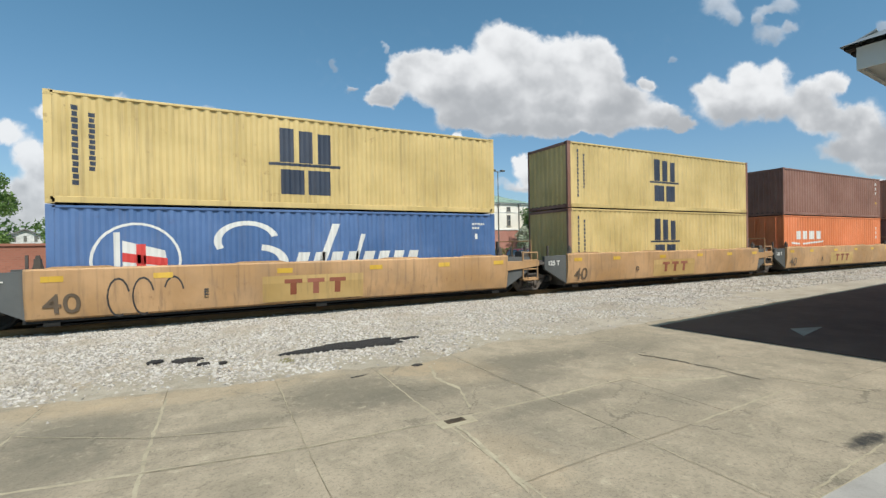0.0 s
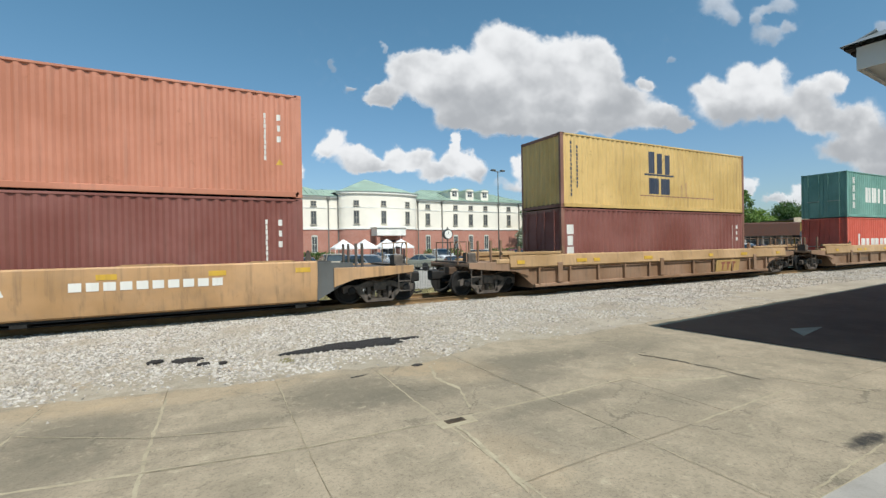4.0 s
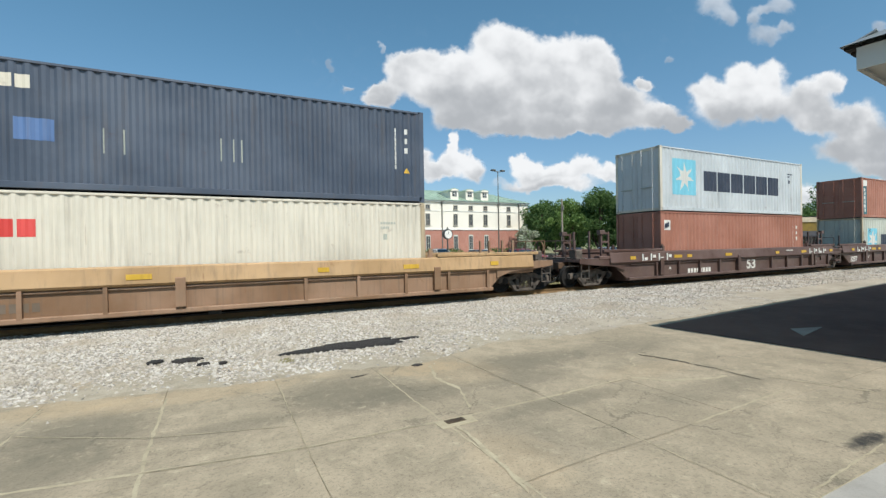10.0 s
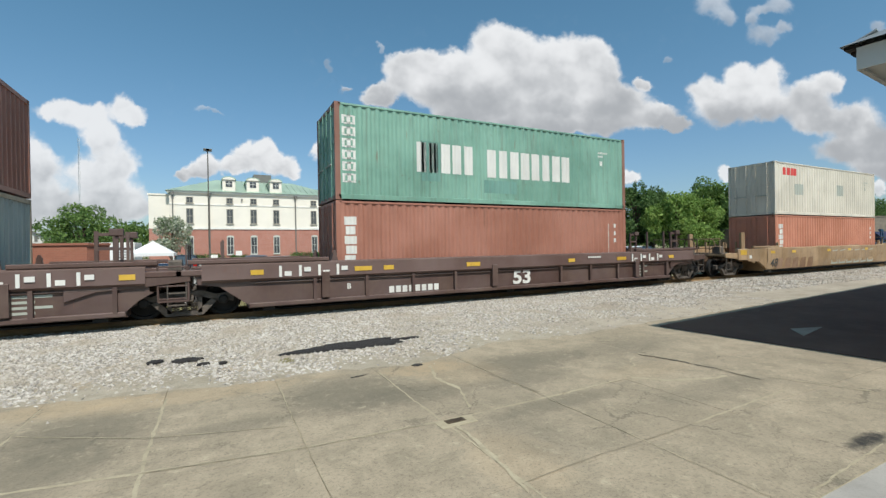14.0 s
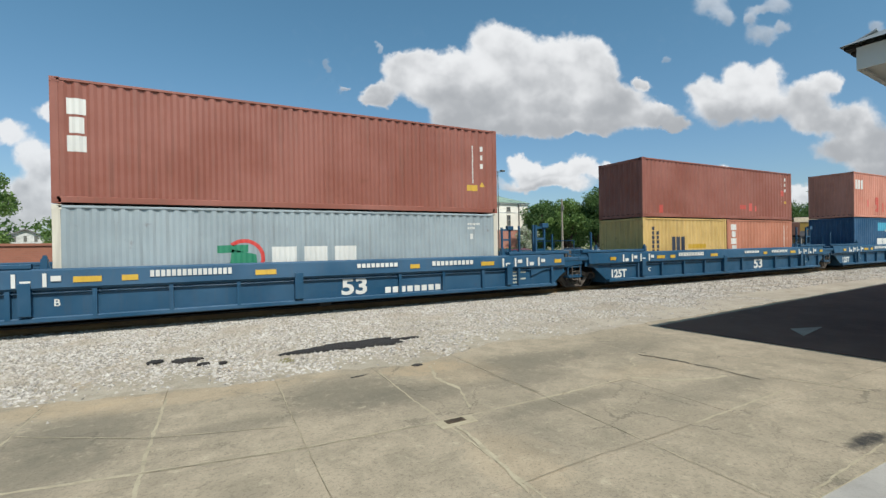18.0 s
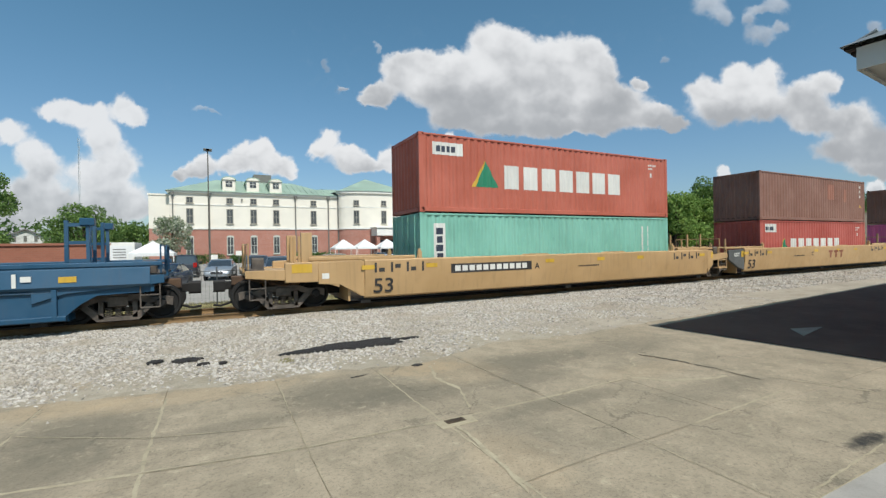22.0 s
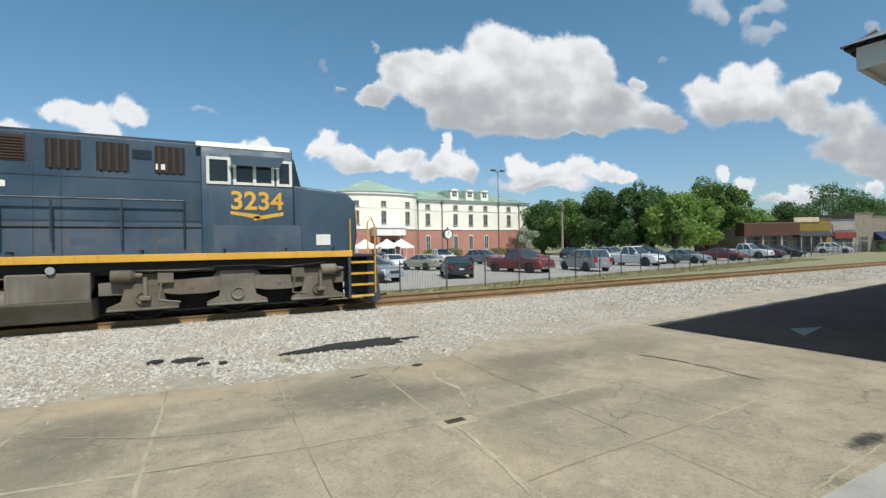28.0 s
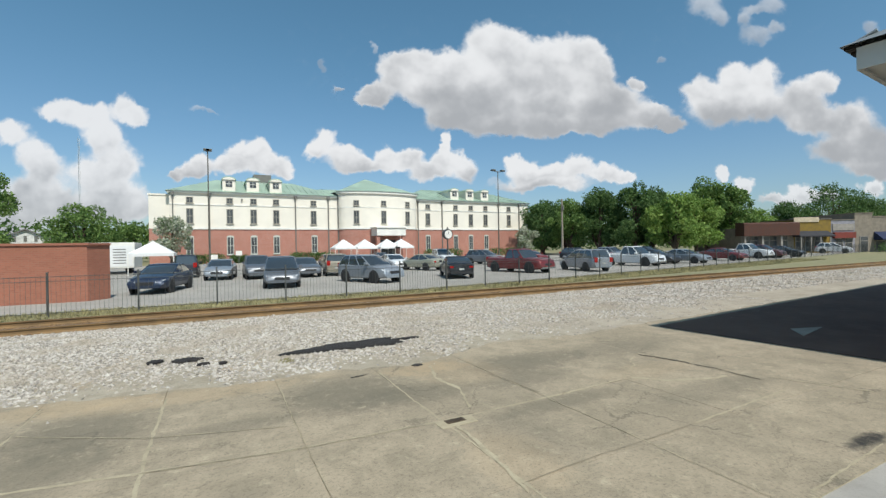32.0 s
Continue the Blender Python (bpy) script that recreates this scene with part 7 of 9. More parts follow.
    for xx in (-5.45, -0.43, 12.74, 18.38, 35.9, 41.25, 55.0, 60.49):
        g = Geo().box(xx - 0.09, xx + 0.09, y0 - 0.22, y0 - 0.04, zb, 10.7)
        g.prism([(xx - 0.14, 10.5), (xx + 0.14, 10.5), (xx + 0.3, 11.0), (xx - 0.3, 11.0)], y0 - 0.4, y0 - 0.02)
        part("downspout", g, SPOUT, ob)
    part("downspout", Geo().box(20.0, 20.2, y0 - 0.35, y0 - 0.15, zb, 11.4), SPOUT, ob)
    # dormers
    for xx in (2.45, 6.05, 9.65, 44.4, 48.05, 51.75):
        d = part("dormer", Geo().box(xx - 0.95, xx + 0.95, y0 + 0.3, y0 + 6, 11.3, 13.3), STUCCO, ob)
        top = [(xx - 1.1, 13.3)] + [(xx - 1.1 * math.cos(math.pi * k / 8), 13.3 + 0.55 * math.sin(math.pi * k / 8)) for k in range(1, 8)] + [(xx + 1.1, 13.3)]
        part("dormer_roof", Geo().prism(top, y0 + 0.15, y0 + 7), GREEN_ROOF, d)
        part("dormer_front", Geo().prism([(xx - 0.9, 13.3)] + [(xx - 0.9 * math.cos(math.pi * k / 8), 13.3 + 0.4 * math.sin(math.pi * k / 8)) for k in range(1, 8)] + [(xx + 0.9, 13.3)], y0 + 0.1, y0 + 0.4), STUCCO, d)
        part("dormer_window", Geo().box(xx - 0.48, xx + 0.48, y0 + 0.24, y0 + 0.31, 12.15, 13.1), WIN, d)
        part("dormer_bar", Geo().box(xx - 0.03, xx + 0.03, y0 + 0.2, y0 + 0.3, 12.2, 13.1).box(xx - 0.42, xx + 0.42, y0 + 0.2, y0 + 0.3, 12.62, 12.68), TRIM, d)
    part("roof_fan_house", Geo().box(6.8, 9.8, 88, 91, 13.9, 15.6), SPOUT, ob)
    for xx in (4.3, 20.9, 24.5):
        part("wall_lamp", Geo().box(xx - 0.12, xx + 0.12, y0 - 0.2, y0 - 0.01 if xx < 20 else y0 - 1.0, 9.9, 10.2), SPOUT, ob)


hotel()

# ---- shops ----
def shops():
    a, b = Vector((79.2, 43.5, 0)), Vector((101.0, 32.2, 0))
    ang = math.degrees(math.atan2(b.y - a.y, b.x - a.x))
    L = (b - a).length
    base = pose(a.x, a.y, LOT_Z, 0, 0, ang)
    BRN, YEL, GRY, STO, NAV = (plain("brown_fascia", lin(86, 54, 42), 0.8), plain("mustard_wall", lin(136, 112, 48), 0.85), plain("lavender_grey_wall", lin(150, 148, 156), 0.85), plain("beige_block_wall", lin(142, 132, 118), 0.9), plain("navy_awning", lin(34, 46, 78), 0.85))
    DARK = plain("charcoal_awning", lin(56, 56, 60), 0.9)
    RED = plain("red_front", lin(128, 58, 48), 0.8)
    CREAM = plain("cream_parapet", lin(206, 190, 164), 0.85)
    PIER = plain("pale_pier", lin(158, 152, 144), 0.9)
    def unit(x0, x1, h, wall, label):
        ob = thing("shop", label, "shop building", "row of shops", at=base @ Matrix.Translation((x0, 0, 0)))
        w = x1 - x0
        part("wall", Geo().box(0, w, 0, 14, 0, h), wall, ob)
        part("parapet_cap", Geo().box(-0.05, w + 0.05, -0.1, 14, h, h + 0.14), STO, ob)
        return ob, w
    def glazing(ob, xs, z0=0.3, z1=2.6, w=1.5):
        for xx in xs:
            p = part("shop_window", Geo().box(xx, xx + w, -0.06, -0.01, z0, z1), WIN, ob)
            part("window_frame", Geo().box(xx - 0.08, xx, -0.1, 0, z0 - 0.1, z1 + 0.1).box(xx + w, xx + w + 0.08, -0.1, 0, z0 - 0.1, z1 + 0.1).box(xx, xx + w, -0.1, 0, z1, z1 + 0.1).box(xx, xx + w, -0.09, 0, z1 - 0.75, z1 - 0.67), PIER, p)
    k = L / 24.5
    ob, w = unit(0, 8.9 * k, 4.2, STO, "single-storey shop with brown fascia roof")
    part("fascia_roof", Geo().plate([(-1.3, 3.0), (-1.35, 5.0), (-1.0, 5.2), (1.0, 5.3), (1.0, 3.0)], -0.3, w + 0.02), BRN, ob)
    glazing(ob, (0.35, 1.65, 3.5, 4.8, 6.65), 0.3, 2.9, 1.15)
    for xx in (0.0, 2.95, 6.1):
        part("pier", Geo().box(xx, xx + 0.3, -0.9, 0, 0, 3.0), PIER, ob)
    ob, w = unit(8.9 * k, 15.2 * k, 5.6, YEL, "mustard yellow shop with charcoal awning")
    part("cream_top", Geo().box(-0.02, 4.2, -0.15, 0, 5.2, 6.0), CREAM, ob)
    part("awning", Geo().plate([(-1.6, 2.7), (-1.6, 2.9), (0, 3.7), (0, 2.7)], -0.2, w * 0.9), DARK, ob)
    glazing(ob, (0.3, 1.9, 3.5), 0.3, 2.7, 1.3)
    for xx in (0.05, 1.68, 3.28, 4.9):
        part("pier", Geo().box(xx, xx + 0.16, -1.5, -1.34, 0, 2.75), PIER, ob)
    ob, w = unit(15.2 * k, 19.2 * k, 5.4, GRY, "pale grey shop with red front")
    part("red_front", Geo().box(0.2, w - 0.2, -0.5, 0, 2.4, 3.4), RED, ob)
    glazing(ob, (0.8, 2.4), 0.4, 2.3, 1.1)
    part("sign_panel", Geo().box(0.2, w - 0.2, -0.12, 0, 3.7, 4.8), PIER, ob)
    ob, w = unit(19.2 * k, 22.2 * k, 6.5, STO, "beige block shop front with tall parapet")
    glazing(ob, (0.9,), 0.1, 2.6, 1.2)
    ob, w = unit(22.2 * k, 38 * k, 5.9, STO, "beige shop with navy awning")
    part("awning", Geo().plate([(-1.6, 2.0), (-1.6, 2.2), (0, 3.4), (0, 2.0)], 0.2, 9), NAV, ob)
    glazing(ob, (0.5, 2.4, 4.4, 6.4))


shops()

# ---- small far buildings, mast ----
HOUSE_W = plain("white_siding", lin(220, 218, 212), 0.7)
hs = thing("small_house", "small white house with grey gable roof behind the wall", "house", at=pose(-33.8, 118.8, 0, 0, 0, 16))
part("wall", Geo().box(-4, 4, 0, 8, -0.3, 4.6).prism([(-4, 4.6), (4, 4.6), (0, 6.5)], 0, 8), HOUSE_W, hs)
part("roof", Geo().prism([(-4.6, 4.3), (0, 6.6), (4.6, 4.3), (4.6, 4.6), (0, 6.9), (-4.6, 4.6)], -0.4, 8.4), SPOUT, hs)
for xx in (-1.6, 0, 1.6):
    part("louvre", Geo().box(xx - 0.25, xx + 0.25, -0.05, 0, 4.2, 5.4), SPOUT, hs)
mast = thing("radio_mast", "thin pale radio mast far behind the trees", "radio mast", at=pose(-79.5, 378.9, 0))
g = Geo()
for k in range(3):
    q = 2.094 * k
    g.tube([(0.5 * math.cos(q), 0.5 * math.sin(q), 0), (0.5 * math.cos(q), 0.5 * math.sin(q), 79)], 0.09, 5)
for k in range(40):
    q, r2 = 2.094 * (k % 3), 2.094 * ((k + 1) % 3)
    g.tube([(0.5 * math.cos(q), 0.5 * math.sin(q), k * 2), (0.5 * math.cos(r2), 0.5 * math.sin(r2), k * 2 + 2)], 0.04, 4)
part("lattice", g.mesh("lattice"), plain("pale_mast_paint", lin(200, 205, 208), 0.6), mast)


# ---- lamps, clock, pole, tents, trailer, signs ----
LAMP_PAINT = plain("bronze_lamp_paint", lin(110, 106, 96), 0.55, 0.3, 0.15)


def lot_lamp(x, y, h, label, heads):
    ob = thing("lot_lamp", label, "street lamp", "tall lot lamps", at=pose(x, y, LOT_Z))
    part("pole", Geo().tube([(0, 0, 0.6), (0, 0, h)], 0.1, 8, [0.1, 0.06]), LAMP_PAINT, ob)
    part("base", Geo().lathe([(0, 0.32), (0.6, 0.3)], "z", 12), plain("lamp_base_concrete", lin(170, 166, 156), 0.9), ob)
    for s in heads:
        part("arm", Geo().tube([(0, 0, h - 0.25), (s * 0.5, 0, h - 0.1)], 0.05, 6), LAMP_PAINT, ob)
        part("lamp_head", Geo().cbox(s * 0.45 - 0.32, s * 0.45 + 0.32, -0.3, 0.3, h - 0.12, h + 0.12, 0.05), LAMP_PAINT, ob)


lot_lamp(-0.4, 60.0, 14.1, "tall bronze parking lot lamp with boxy head", (-0.3, 0.3))
lot_lamp(41.3, 60.0, 14.3, "tall bronze parking lot lamp with two arms", (-2.0, 2.0))
clock = thing("street_clock", "black street clock on a post with white face", "street clock", at=pose(23.9, 45.0, LOT_Z))
part("post", Geo().tube([(0, 0, 0), (0, 0, 0.7), (0, 0, 2.9)], 0.1, 10, [0.2, 0.12, 0.08]), BLACK_IRON, clock)
part("case", Geo().lathe([(-0.2, 0.5), (-0.18, 0.58), (0.18, 0.58), (0.2, 0.5)], "y", 20, (0, 0, 3.5)), BLACK_IRON, clock)
part("face", Geo().lathe([(-0.23, 0.0), (-0.23, 0.47), (-0.2, 0.47)], "y", 20, (0, 0, 3.5)), TRIM, clock)
part("pointer", Geo().box(-0.02, 0.02, -0.25, -0.235, 3.5, 3.85).box(-0.2, 0.0, -0.25, -0.235, 3.48, 3.52), BLACK_IRON, clock)
part("finial", Geo().lathe([(4.05, 0.2), (4.2, 0.08), (4.35, 0.05), (4.4, 0.0)], "z", 10), BLACK_IRON, clock)
WOODP = plain("grey_pole_wood", lin(150, 140, 126), 0.9, 0, 0.2, 3)
pole = thing("utility_pole", "weathered grey wooden pole behind the parked cars", "utility pole", at=pose(45.7, 50.0, LOT_Z))
part("pole", Geo().tube([(0, 0, 0), (0, 0, 8.8)], 0.2, 8, [0.17, 0.12]), WOODP, pole)
part("bracket", Geo().box(-0.1, 0.1, -0.3, -0.16, 7.2, 7.8), SPOUT, pole)
CANVAS = plain("white_canvas", lin(240, 240, 238), 0.7, 0, 0.05, 1.0)


def canopy_tent(x, y, w, eave, top, z=LOT_Z, label="white pop-up canopy tent on thin legs"):
    ob = thing("canopy_tent", label, "canopy tent", "canopy tents", at=pose(x, y, z))
    h = w / 2
    g = Geo()
    g.add([(-h, -h, eave), (h, -h, eave), (h, h, eave), (-h, h, eave), (-h * 0.45, -h * 0.45, eave + (top - eave) * 0.55), (h * 0.45, -h * 0.45, eave + (top - eave) * 0.55), (h * 0.45, h * 0.45, eave + (top - eave) * 0.55), (-h * 0.45, h * 0.45, eave + (top - eave) * 0.55), (0, 0, top)],
          [(0, 1, 5, 4), (1, 2, 6, 5), (2, 3, 7, 6), (3, 0, 4, 7), (4, 5, 8), (5, 6, 8), (6, 7, 8), (7, 4, 8)])
    part("canopy", g.mesh("canopy", smooth=False), CANVAS, ob)
    v = Geo()
    for a, b, c, d in ((-h, h, -h - 0.01, -h + 0.01), (-h, h, h - 0.01, h + 0.01), (-h - 0.01, -h + 0.01, -h, h), (h - 0.01, h + 0.01, -h, h)):
        v.box(a, b, c, d, eave - 0.28, eave + 0.005)
    part("valance", v, CANVAS, ob)
    for sx in (-1, 1):
        for sy in (-1, 1):
            part("leg", Geo().box(sx * h - 0.03, sx * h + 0.03, sy * h - 0.03, sy * h + 0.03, 0, eave), TRIM, ob)


canopy_tent(-4.9, 48.5, 3.4, 1.95, 3.05)
for xx in (18.9, 22.5, 25.9, 28.4):
    canopy_tent(xx, 72.0 if xx < 25 else 70.5, 3.4, 2.2, 3.55)
tr = thing("box_trailer", "white box trailer parked beside the tent", "trailer", at=pose(-8.6, 51.5, LOT_Z))
part("box", Geo().box(-2.0, 1.9, 0, 5, 0.55, 3.0), TRIM, tr, "", 0.05)
part("door_panel", Geo().box(-0.4, 1.7, -0.03, 0, 0.7, 2.7), CANVAS, tr)
for k in range(6):
    part("notice_bar", Geo().box(0.2, 1.2, -0.045, -0.03, 1.0 + 0.26 * k, 1.08 + 0.26 * k), SPOUT, tr)
for xx in (-1.4, 1.4):
    part("wheel", Geo().lathe([(-0.1, 0.35), (0.12, 0.35), (0.12, 0.0)], "y", 14, (xx, 0.6, 0.36)), RUBBER, tr)
for i, (xx, yy, hh) in enumerate(((-0.6, 57.0, 1.6), (2.6, 57.0, 1.6), (5.2, 58, 2.0))):
    s = thing("lot_sign", "small pale sign on a thin post by the hedge", "sign", "lot signs", at=pose(xx - 2.5, yy, LOT_Z))
    part("post", Geo().box(-0.03, 0.03, -0.03, 0.03, 0, hh), SPOUT, s)
    part("panel", Geo().box(-0.35, 0.35, -0.05, -0.03, hh - 0.55, hh), TRIM, s)

# ---- parked vehicles ----
def car_paint(name, c, metal=0.35):
    k = Nodes(name)
    co = k.coords()
    n = k.noise(co, 3.0, 4)
    col = k.mix(k.ramp(n, 0.4, 0.7, 0, 0.25), c, tuple(v * 0.7 + 0.08 for v in c))
    k.b.inputs["Coat Weight"].default_value = 0.6
    return k.finish(col, 0.38, metal)


PAINTS = {"blue": car_paint("car_blue", lin(38, 52, 76)), "black": car_paint("car_black", lin(34, 36, 42)), "silver": car_paint("car_silver", lin(172, 178, 184), 0.5), "grey": car_paint("car_grey", lin(122, 126, 132), 0.5),
          "tan": car_paint("car_tan", lin(176, 166, 146), 0.4), "white": car_paint("car_white", lin(226, 228, 230), 0.0), "beige": car_paint("car_beige", lin(182, 180, 160), 0.4), "red": car_paint("car_red", lin(128, 44, 44), 0.3), "dark": car_paint("car_dark", lin(56, 58, 64), 0.4), "maroon": car_paint("car_maroon", lin(96, 40, 40), 0.3)}
CAR_GLASS = plain("sky_lit_car_glass", (0.035, 0.042, 0.046), 0.05, 0.0, 0.1, 1, 5, 0.0)
CAR_GLASS.node_tree.nodes["Principled BSDF"].inputs["IOR"].default_value = 2.1
RED_LENS = plain("red_lens", lin(170, 28, 24), 0.2)
CLEAR_LENS = plain("clear_lens", lin(214, 218, 220), 0.1, 0.2)
TRIM_BLACK = plain("black_plastic", (0.025, 0.025, 0.027), 0.6)
PLATE = plain("blank_plate", lin(206, 206, 200), 0.5)

# length, width, top line of the body (x, z; nose at +x), glass foot (x0, x1, z), roof (x0, x1, z), wheel x, wheel radius
SHAPES = {
    "sedan": (4.7, 1.8, [(-2.35, 0.62), (-2.32, 0.9), (-2.2, 1.0), (-1.7, 1.04), (-0.6, 0.98), (0.85, 0.97), (1.5, 0.9), (2.0, 0.8), (2.24, 0.69), (2.35, 0.5)], (-1.95, 1.2, 0.98), (-0.95, 0.2, 1.45), (-1.38, 1.4), 0.33),
    "suv": (4.6, 1.84, [(-2.28, 0.66), (-2.26, 1.0), (-2.16, 1.1), (-1.6, 1.12), (-0.6, 1.08), (0.9, 1.08), (1.5, 1.02), (1.98, 0.92), (2.2, 0.78), (2.3, 0.5)], (-2.2, 1.25, 1.08), (-1.75, 0.25, 1.68), (-1.35, 1.38), 0.36),
    "van": (4.9, 1.9, [(-2.42, 0.66), (-2.42, 0.98), (-2.34, 1.06), (-1.8, 1.08), (-0.6, 1.03), (1.2, 1.0), (1.75, 0.92), (2.15, 0.8), (2.36, 0.66), (2.45, 0.46)], (-2.36, 1.75, 1.02), (-1.95, 0.35, 1.7), (-1.45, 1.5), 0.34),
    "pickup": (5.7, 1.98, [(-2.85, 0.7), (-2.85, 1.0), (-2.8, 1.14), (-1.8, 1.14), (0.9, 1.12), (1.6, 1.12), (2.3, 1.08), (2.68, 0.98), (2.8, 0.8), (2.85, 0.55)], (-0.85, 1.45, 1.12), (-0.55, 0.7, 1.84), (-1.75, 1.8), 0.4),
    "jeep": (4.2, 1.8, [(-1.98, 0.6), (-1.98, 0.95), (-1.95, 1.05), (-1.0, 1.07), (0.7, 1.06), (1.4, 1.05), (1.9, 1.02), (2.02, 0.9), (2.05, 0.6)], (-1.95, 0.75, 1.05), (-1.88, 0.45, 1.8), (-1.25, 1.4), 0.4),
}
CAR_MESHES = {}


def car_meshes(kind):
    if kind in CAR_MESHES:
        return CAR_MESHES[kind]
    L, W, out, foot, roof, wx, wr = SHAPES[kind]
    h = W / 2
    d = {}
    nose, tail = out[-1][0], out[0][0]
    def girth(x, z):
        """One ring round the body: narrow at nose and tail, rounded at the shoulder, tucked in at the sill."""
        e = min(abs(x - nose), abs(x - tail))
        w = h * (0.8 + 0.2 * min(1.0, e / 0.5) ** 0.5)
        b = 0.26 + 0.1 * max(0.0, 1 - e / 0.5)
        m = b + (z - b) * 0.62
        half = [(w * 0.86, b), (w * 0.97, b + 0.08), (w, m), (w * 0.965, z - 0.07), (w * 0.86, z - 0.01), (w * 0.5, z + 0.03)]
        return [(x, y, q) for y, q in half] + [(x, -y, q) for y, q in reversed(half)]
    rows = []
    for (xa, za), (xb, zb) in zip(out, out[1:]):
        n = 1 + int((xb - xa) / 0.5)
        rows += [(xa + (xb - xa) * i / n, za + (zb - za) * i / n) for i in range(n)]
    rows.append(out[-1])
    d["body"] = Geo().loft([girth(x, z) for x, z in rows]).mesh("body", angle=38)
    fx0, fx1, fz = foot
    rx0, rx1, rz = roof
    fz -= 0.03
    def band(x0, x1, w, z, bow):
        """A ring of the cabin, with bowed screens."""
        return [(x0, -w * 0.8, z), (x0 + bow, -w, z), (x1 - 2.2 * bow, -w, z), (x1 - bow * 0.6, -w * 0.8, z), (x1, 0, z), (x1 - bow * 0.6, w * 0.8, z), (x1 - 2.2 * bow, w, z), (x0 + bow, w, z), (x0, w * 0.8, z)]
    mx0, mx1 = fx0 + (rx0 - fx0) * 0.55, fx1 + (rx1 - fx1) * 0.55
    d["glasshouse"] = Geo().loft([band(fx0, fx1, h - 0.09, fz, 0.14), band(mx0, mx1, h - 0.15, fz + (rz - fz) * 0.55, 0.13), band(rx0, rx1, h - 0.24, rz - 0.06, 0.12)]).mesh("glasshouse", angle=25)
    d["roof"] = Geo().loft([band(rx0 - 0.05, rx1 + 0.05, h - 0.21, rz - 0.075, 0.12), band(rx0 + 0.02, rx1 - 0.04, h - 0.26, rz - 0.025, 0.12), band(rx0 + 0.2, rx1 - 0.25, h - 0.42, rz, 0.1)]).mesh("roof", angle=40)
    g = Geo()
    for s in (-1, 1):
        n = 4 if kind in ("van", "suv") else 3
        for i in range(n):
            t = i / (n - 1)
            a, b = fx0 + 0.12 + (fx1 - fx0 - 0.42) * t, rx0 + 0.1 + (rx1 - rx0 - 0.36) * t
            g.tube([(a, s * (h - 0.1), fz), (b, s * (h - 0.23), rz - 0.05)], 0.04, 4)
    d["pillars"] = g.mesh("pillars", smooth=False)
    d["wheel"] = Geo().lathe([(-0.11, wr - 0.03), (-0.1, wr), (0.1, wr), (0.11, wr - 0.03), (0.11, wr * 0.66), (0.06, wr * 0.64)], "y", 18).mesh("tyre")
    d["rim"] = Geo().lathe([(-0.1, wr * 0.66), (-0.09, wr * 0.62), (-0.07, wr * 0.2), (-0.1, wr * 0.16), (-0.1, 0.0)], "y", 14).mesh("rim")
    d["arch"] = Geo().lathe([(-h - 0.004, wr * 1.2), (-h + 0.12, wr * 1.2)], "y", 18).lathe([(h - 0.12, wr * 1.2), (h + 0.004, wr * 1.2)], "y", 18).mesh("wheel_arch")
    zl = 0.66 if kind in ("sedan", "van") else 0.76
    d["head"] = Geo().loft([[(nose - 0.34, h * 0.93, zl - 0.03), (nose - 0.34, h * 0.93, zl + 0.09), (nose - 0.34, h * 0.5, zl + 0.06), (nose - 0.34, h * 0.5, zl - 0.08)], [(nose - 0.12, h * 0.84, zl - 0.05), (nose - 0.16, h * 0.84, zl + 0.06), (nose - 0.09, h * 0.5, zl + 0.02), (nose - 0.03, h * 0.5, zl - 0.08)]]).mesh("headlight")
    d["tail"] = Geo().cbox(tail - 0.012, tail + 0.2, h * 0.56, h * 0.84, zl + 0.06, zl + (0.42 if kind != "sedan" else 0.18), 0.02).mesh("tail_light")
    d["grille"] = Geo().cbox(nose - 0.12, nose + 0.008, -0.38, 0.38, zl - 0.2, zl - 0.04, 0.02).mesh("grille", smooth=False)
    d["bumper"] = Geo().cbox(nose - 0.25, nose + 0.03, -h * 0.78, h * 0.78, 0.32, 0.46, 0.05).mesh("bumper")
    d["rear"] = Geo().cbox(tail - 0.04, tail + 0.25, -h * 0.78, h * 0.78, 0.34, 0.5, 0.05).mesh("rear_bumper")
    d["plate"] = Geo().box(tail - 0.06, tail - 0.04, -0.16, 0.16, 0.58, 0.7).mesh("plate", smooth=False)
    d["mirror"] = Geo().cbox(-0.1, 0.1, -0.18, 0.0, -0.06, 0.08, 0.03).mesh("mirror")
    if kind == "pickup":
        d["bed"] = Geo().box(tail + 0.12, fx0 - 0.08, -h + 0.22, h - 0.22, 1.0, 1.145).mesh("bed_floor", smooth=False)
    CAR_MESHES[kind] = d
    return d


